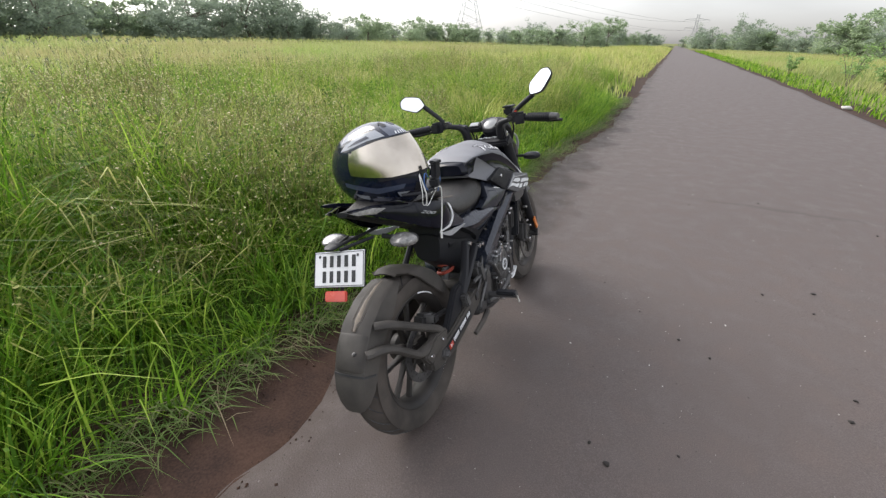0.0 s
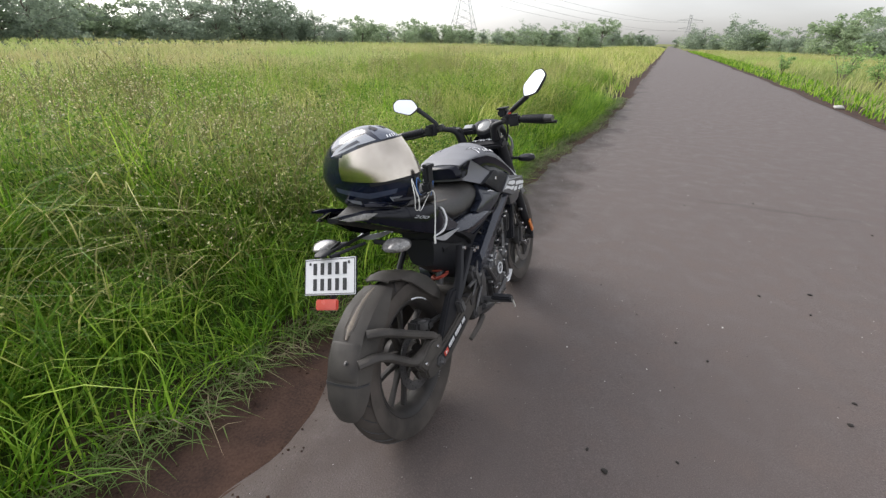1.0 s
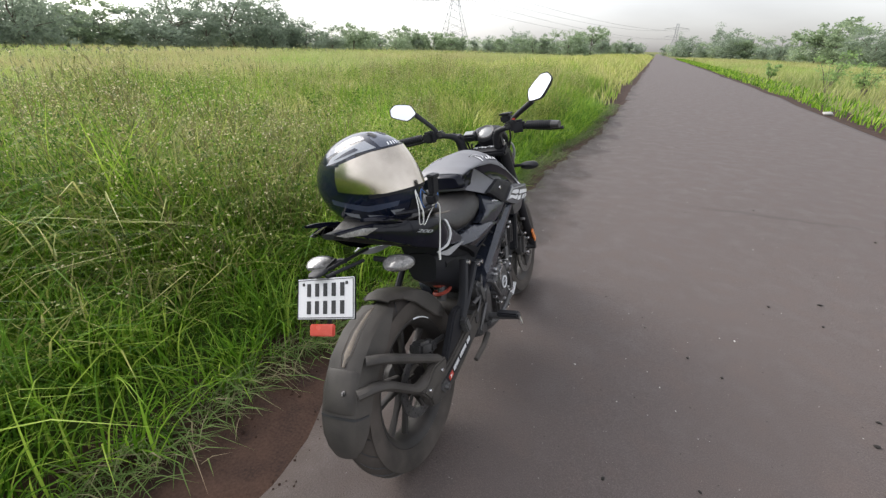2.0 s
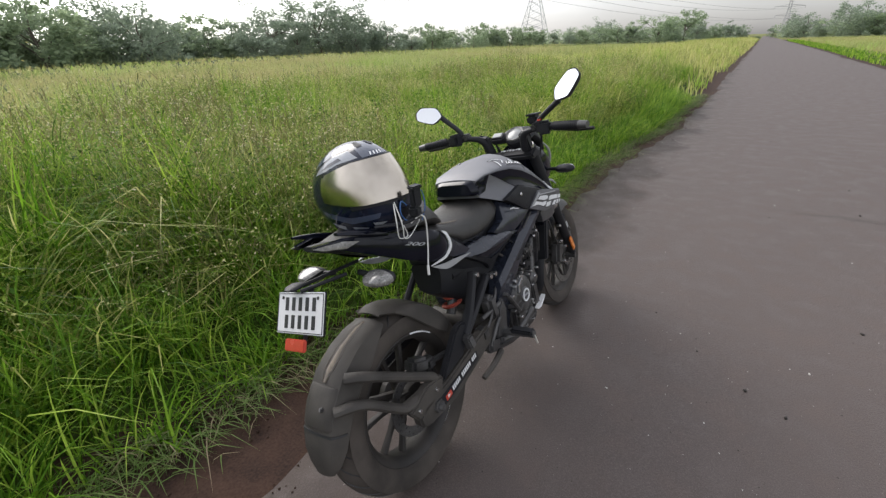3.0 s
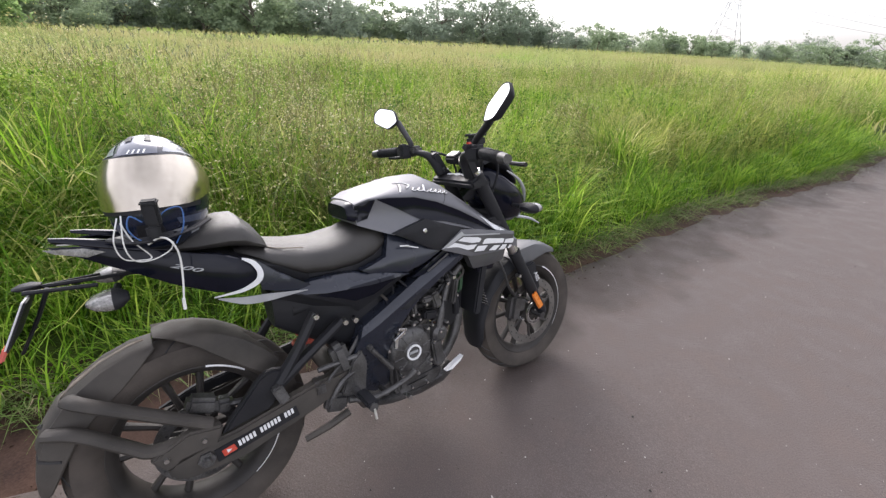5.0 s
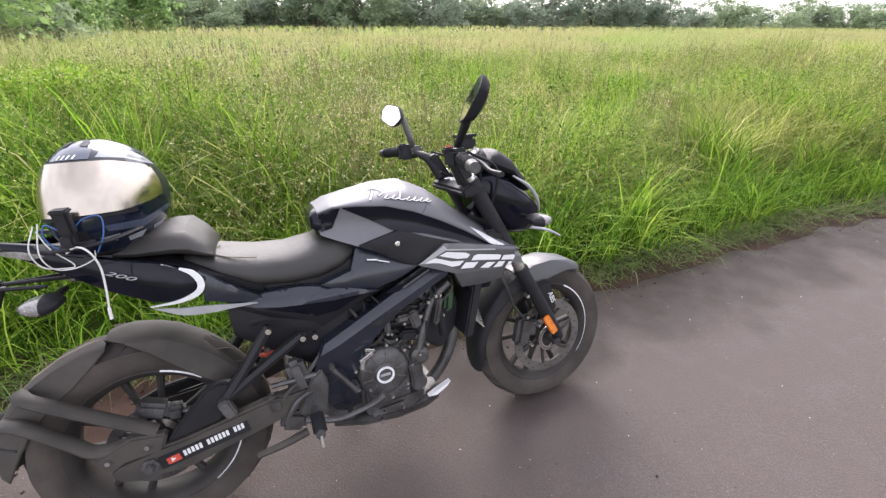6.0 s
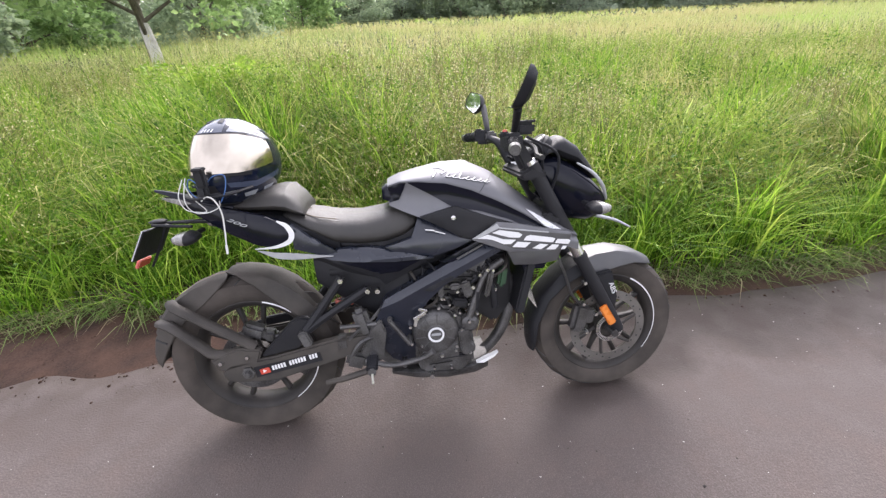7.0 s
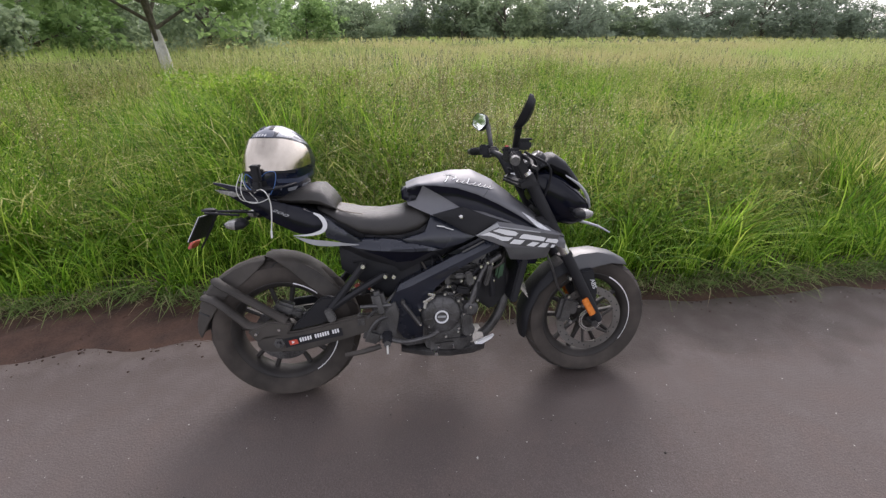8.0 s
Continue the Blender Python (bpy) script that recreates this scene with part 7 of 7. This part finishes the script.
for sg in (-1, 1):
    part("riser", prism([(1.005, 0.975), (1.035, 0.988), (1.085, 0.900), (1.045, 0.890)], sg * 0.095 - 0.018, sg * 0.095 + 0.018, 0.006), M_FRAME, bar)
    grip = part("grip", tube([(0.966, sg * 0.258, 0.992), (0.940, sg * 0.366, 0.985)], [0.0175, 0.0165], 16), M_PLASTIC, bar, "ribbed black rubber grip")
    part("grip_rib", joined(*[tube([(0.966 - 0.026 * s, sg * (0.258 + 0.108 * s), 0.992 - 0.007 * s), (0.9655 - 0.026 * s, sg * (0.260 + 0.108 * s), 0.9919 - 0.007 * s)], 0.0186, 14) for s in np.linspace(0.05, 0.95, 12)]), M_PLASTIC, grip)
    part("bar_end", tube([(0.940, sg * 0.366, 0.985), (0.932, sg * 0.400, 0.983)], [0.017, 0.014], 14), M_METAL, bar, "dull metal bar end")
    part("switch_box", joined(block((0.972, sg * 0.215, 0.992), (0.052, 0.060, 0.052), 0.010, (0, 0, sg * -14)), block((0.955, sg * 0.200, 1.012), (0.03, 0.03, 0.02), 0.005)), M_PLASTIC, bar)
    part("lever_clamp", block((0.995, sg * 0.170, 0.995), (0.040, 0.040, 0.035), 0.008), M_METAL, bar)
    part("lever", tube([(1.012, sg * 0.175, 0.990), (1.030, sg * 0.24, 0.975), (1.010, sg * 0.33, 0.962), (1.002, sg * 0.40, 0.960)], [0.009, 0.007, 0.006, 0.007], 8, 4), M_FRAME, bar)
part("brake_reservoir", joined(block((1.03, -0.150, 1.025), (0.055, 0.045, 0.035), 0.008), block((1.03, -0.150, 1.045), (0.060, 0.050, 0.008), 0.003)), M_PLASTIC, bar)
part("red_switch", block((0.955, -0.205, 1.024), (0.012, 0.014, 0.008), 0.002), M_RED, bar)
for k, (a, b, c) in enumerate((((1.03, -0.12, 0.99), (1.10, -0.09, 0.96), (1.12, -0.06, 0.85)), ((1.03, 0.12, 0.99), (1.11, 0.10, 0.95), (1.12, 0.07, 0.84)), ((1.04, -0.14, 1.0), (1.15, -0.12, 0.93), (1.13, -0.08, 0.78)), ((1.02, 0.03, 0.93), (1.07, 0.05, 0.90), (1.09, 0.03, 0.84)))):
    part("cable", tube([a, b, c], 0.0045, 8, 6), M_PLASTIC, bar)


def mirror(sg, c, spin, yaw, pitch):
    """A six-cornered mirror head on a bent stem."""
    ring = [(0.070, 0.002), (0.034, 0.041), (-0.046, 0.036), (-0.068, 0.008), (-0.058, -0.028), (0.030, -0.040)]
    for k in range(2):
        fine = []
        for a, b in zip(ring, ring[1:] + ring[:1]):
            q = 0.13 if k == 0 else 0.25
            fine += [(a[0] + (b[0] - a[0]) * q, a[1] + (b[1] - a[1]) * q), (b[0] + (a[0] - b[0]) * q, b[1] + (a[1] - b[1]) * q)]
        ring = fine
    ring = [(-sg * p, q) for p, q in ring]
    if sg > 0:
        ring = ring[::-1]
    n = len(ring)
    v, f = [], []
    for sc, x in ((1.0, -0.004), (1.0, 0.006), (0.80, 0.022), (0.35, 0.030)):
        v += [(x, p * sc, q * sc) for p, q in ring]
    for i in range(3):
        for k in range(n):
            f.append((i * n + k, i * n + (k + 1) % n, (i + 1) * n + (k + 1) % n, (i + 1) * n + k))
    f.append(tuple(3 * n + k for k in range(n)))
    inner = [(x, p * 0.93, q * 0.93) for x, (p, q) in [(-0.004, r) for r in ring]]
    o = len(v)
    v += inner
    for k in range(n):
        f.append((k, (k + 1) % n, o + (k + 1) % n, o + k))
    m = Matrix.Translation(c) @ pose(0, 0, 0, 0, pitch, yaw) @ pose(0, 0, 0, spin, 0, 0)
    head = part("mirror", moved((v, f), m), M_PLASTIC, bar, "black rear-view mirror on a bent stem")
    part("mirror_glass", moved(([(-0.0035, p * 0.935, q * 0.935) for p, q in ring], [tuple(range(n - 1, -1, -1))]), m), M_MIRROR, head, "clear mirror glass")
    inner_end = m @ Vector((0.014, -sg * 0.056, 0.0))
    part("stem", tube([(0.985, sg * 0.190, 1.000), (0.988, sg * 0.196, 1.026), tuple(inner_end)], [0.011, 0.0105, 0.012], 10, 5), M_PLASTIC, head)


mirror(-1, (0.972, -0.322, 1.132), -54, -13, 26)
mirror(1, (0.968, 0.336, 1.120), 14, 20, 16)

# pale squiggles stuck on the fork crown
marks = []
for k in range(5):
    x, y = 1.046 + 0.012 * (k % 2), 0.020 - 0.022 * k
    marks.append(tube([(x - 0.012, y + 0.008, 0.9065), (x, y + 0.010, 0.9075), (x + 0.010, y, 0.9070), (x - 0.002, y - 0.008, 0.9070), (x - 0.014, y - 0.004, 0.9065)], 0.0016, 6, 4))
part("crown_decal", joined(*marks), M_WHITE, fork, "pale squiggly decal as plain strokes")


# ---- helmet on the pillion seat ----
helmet = new("helmet")
HELM = BIKE @ Matrix.Translation((0.131, -0.014, 0.976)) @ pose(0, 0, 0, 0, 0, -90 - 12) @ pose(0, 0, 0, 0, -4, 0)
helmet.matrix_basis = HELM
tagged(helmet, "dark blue full-face helmet with mirrored visor on the seat", "helmet")


def skull(az, el, k=1.0):
    """The helmet's skin: azimuth from the face, elevation, both in degrees."""
    a, e = radians(az), radians(el)
    x = math.cos(a) * math.cos(e)
    y = math.sin(a) * math.cos(e)
    z = math.sin(e)
    fx = 0.168 if x > 0 else 0.218
    px, py, pz = x * fx, y * 0.107, z * (0.139 if z > 0 else 0.142)
    if z < 0:
        chin = max(0.0, x) * min(1.0, -z * 1.5)
        px += 0.030 * chin
        px *= 1 - 0.10 * max(0.0, -x) * -z
    return (px * k, py * k, pz * k)


def skin(a0, a1, e0, e1, k, na, ne, thick=0.0):
    v, f = [], []
    for layer in ((0, 1) if thick else (0,)):
        for j in range(ne + 1):
            for i in range(na + 1):
                v.append(skull(a0 + (a1 - a0) * i / na, e0 + (e1 - e0) * j / ne, k - thick * layer))
    w = na + 1
    m = w * (ne + 1)
    for j in range(ne):
        for i in range(na):
            o = j * w + i
            f.append((o, o + 1, o + w + 1, o + w))
            if thick:
                f.append((m + o, m + o + w, m + o + w + 1, m + o + 1))
    if thick:
        for i in range(na):
            f.append((i, m + i, m + i + 1, i + 1))
            o = ne * w + i
            f.append((o, o + 1, m + o + 1, m + o))
        for j in range(ne):
            o = j * w
            f.append((o, o + w, m + o + w, m + o))
            o = j * w + na
            f.append((o, m + o, m + o + w, o + w))
    return v, f


def shape_on_skin(outline, k):
    """A graphic or a part with an outline in azimuth and elevation, laid on the skin."""
    v, f = panel([(a / 100, e / 100) for a, e in outline], lambda x, z: 0.0, 0.0, 0.0, 0.06, 0.0)
    n = len(v)
    return [skull(x * 100, z * 100, k) for x, y, z in v], [t for t in f if len(set(t)) > 2 and len(t) == 3]


part("shell", skin(-180, 180, -58, 90, 1.0, 72, 40), M_SHELL, helmet, "gloss dark blue helmet shell")
part("lining", moved(lathe([(0.0, 0.004), (0.07, 0.004), (0.098, -0.004), (0.10, -0.018)], (0, 0, 0), 32), Matrix.Translation((-0.005, 0, -0.117)) @ pose(0, 0, 0, -90, 0, 0)), M_PLASTIC, helmet)


def visor_sheet(k0, k1, na=48, ne=10):
    """A visor of straight rulings from its lower to its upper edge, drawn in towards the pivots."""
    v, f = [], []
    for layer in (0.0, 0.018):
        for i in range(na + 1):
            az = -94 + 188 * i / na
            pull = max(0.0, (abs(az) - 44) / 50) ** 1.3
            lo = np.array(skull(az, -10 + 9 * pull, k0 + 0.012 * pull - layer))
            hi = np.array(skull(az, 36 - 9 * pull, k1 + 0.012 * pull - layer))
            for j in range(ne + 1):
                s = j / ne
                v.append(tuple(lo + (hi - lo) * s + np.array([math.cos(radians(az)), math.sin(radians(az)), 0]) * 0.006 * math.sin(math.pi * s)))
    w, m = ne + 1, (na + 1) * (ne + 1)
    for i in range(na):
        for j in range(ne):
            o = i * w + j
            f += [(o, o + w, o + w + 1, o + 1), (m + o, m + o + 1, m + o + w + 1, m + o + w)]
        for o in (i * w, i * w + ne):
            f.append((o, o + w, m + o + w, m + o))
    for i in (0, na):
        for j in range(ne):
            o = i * w + j
            f.append((o, o + 1, m + o + 1, m + o))
    return v, f


part("visor", visor_sheet(1.05, 1.03), M_VISOR, helmet, "gold-silver mirrored visor")
part("visor_gasket", joined(skin(-62, 62, -13.5, -9.5, 1.030, 40, 2, 0.03), skin(-66, 66, 35, 38, 1.018, 40, 2, 0.03)), M_PLASTIC, helmet)
for sg in (-1, 1):
    part("visor_pivot", shape_on_skin([(sg * 90, -4), (sg * 90, 28), (sg * 104, 24), (sg * 116, 8), (sg * 108, -6)], 1.045), M_SHELL, helmet, "dark visor pivot cover")
    part("graphic", shape_on_skin([(sg * 34, 41), (sg * 66, 39), (sg * 92, 33), (sg * 112, 30), (sg * 104, 40), (sg * 80, 50), (sg * 46, 55)], 1.006), M_GLOSSGREY, helmet, "pale sweeping graphic")
    part("graphic", shape_on_skin([(sg * 44, 58), (sg * 80, 54), (sg * 116, 40), (sg * 128, 46), (sg * 92, 62), (sg * 50, 68)], 1.005), M_SHELL2, helmet, "slate blue graphic")
    part("graphic", shape_on_skin([(sg * 60, 43), (sg * 84, 38), (sg * 100, 35), (sg * 86, 42), (sg * 66, 47)], 1.010), M_SHELL, helmet)
    part("graphic", shape_on_skin([(sg * 30, -22), (sg * 68, -22), (sg * 110, -10), (sg * 112, -16), (sg * 70, -30), (sg * 34, -28)], 1.006), M_SHELL2, helmet)
    part("graphic", shape_on_skin([(sg * 24, -34), (sg * 44, -32), (sg * 40, -40)], 1.008), M_GLOSSGREY, helmet, "white wedge graphic")
    part("graphic", shape_on_skin([(sg * 52, -38), (sg * 74, -34), (sg * 70, -42), (sg * 54, -44)], 1.007), M_GLOSSGREY, helmet)
    part("graphic", shape_on_skin([(sg * 84, -32), (sg * 104, -27), (sg * 100, -34), (sg * 86, -39)], 1.007), M_GLOSSGREY, helmet)
    part("vent", shape_on_skin([(sg * 12, 58), (sg * 26, 56), (sg * 30, 68), (sg * 16, 70)], 1.02), M_PLASTIC, helmet)
part("crown_panel", shape_on_skin([(-27, 39.5), (27, 39.5), (33, 56), (26, 68), (0, 72), (-26, 68), (-33, 56)], 1.007), M_CROWN, helmet, "slate crown panel, lightened for sky sheen")
part("brow_mark", joined(*[shape_on_skin([(-13 + 7 * k, 40.5), (-10.5 + 7 * k, 40.5), (-8 + 7 * k, 45), (-10.5 + 7 * k, 45)], 1.011) for k in range(4)]), M_WHITE, helmet, "pale brow mark as plain strokes")
part("chin_vent", shape_on_skin([(-14, -24), (14, -24), (18, -36), (-18, -36)], 1.012), M_PLASTIC, helmet)
part("chin_edge", skin(-100, 100, -60, -54, 1.012, 40, 3, 0.03), M_PLASTIC, helmet)

action = new("camera_mount")
action.matrix_basis = BIKE
tagged(action, "black phone-camera clamp strapped to the helmet's chin bar", "camera mount")
part("clamp", joined(block((0.104, -0.230, 0.956), (0.029, 0.020, 0.050), 0.005, (8, 0, -12)), block((0.100, -0.222, 0.920), (0.026, 0.030, 0.028), 0.006)), M_PLASTIC, action)
part("clamp_jaw", block((0.104, -0.234, 0.981), (0.032, 0.026, 0.009), 0.003, (8, 0, -12)), M_PLASTIC, action)
part("clamp_bar", tube([(0.06, -0.202, 0.900), (0.135, -0.202, 0.905)], 0.007, 8), M_PLASTIC, action)
part("strap", tube([(0.02, -0.15, 0.905), (0.06, -0.200, 0.900), (0.10, -0.213, 0.900), (0.16, -0.198, 0.905), (0.21, -0.15, 0.915)], 0.009, 8, 5, 0.5), M_PLASTIC, action)
part("blue_cord", tube([(0.085, -0.212, 0.940), (0.066, -0.214, 0.955), (0.058, -0.212, 0.930), (0.072, -0.210, 0.905), (0.092, -0.214, 0.898)], 0.0016, 8, 6), M_BLUE, action, "thin blue cord")
part("blue_cord", tube([(0.105, -0.212, 0.935), (0.130, -0.216, 0.958), (0.158, -0.208, 0.958), (0.155, -0.212, 0.920), (0.135, -0.208, 0.884)], 0.0015, 8, 6), M_BLUE, action, "thin blue cord")

cable = new("charging_cable")
cable.matrix_basis = BIKE
tagged(cable, "thin white charging cable looped round the helmet and hanging down", "cable")
part("loop", tube([(0.045, -0.207, 0.955), (0.030, -0.217, 0.910), (0.037, -0.207, 0.872), (0.065, -0.197, 0.860), (0.085, -0.192, 0.862), (0.060, -0.207, 0.905), (0.048, -0.210, 0.945)], 0.0014, 8, 8), M_CABLE, cable)
part("loop", tube([(0.052, -0.204, 0.958), (0.045, -0.220, 0.900), (0.055, -0.207, 0.864), (0.085, -0.197, 0.856), (0.12, -0.192, 0.868), (0.13, -0.204, 0.888)], 0.0014, 8, 8), M_CABLE, cable)
part("lead", tube([(0.085, -0.212, 0.893), (0.108, -0.226, 0.905), (0.126, -0.226, 0.892), (0.134, -0.217, 0.856), (0.130, -0.210, 0.805), (0.122, -0.203, 0.755)], 0.0021, 8, 8), M_CABLE, cable)
part("plug", tube([(0.122, -0.203, 0.758), (0.120, -0.201, 0.732)], 0.0036, 8), M_CABLE, cable, "white plug")
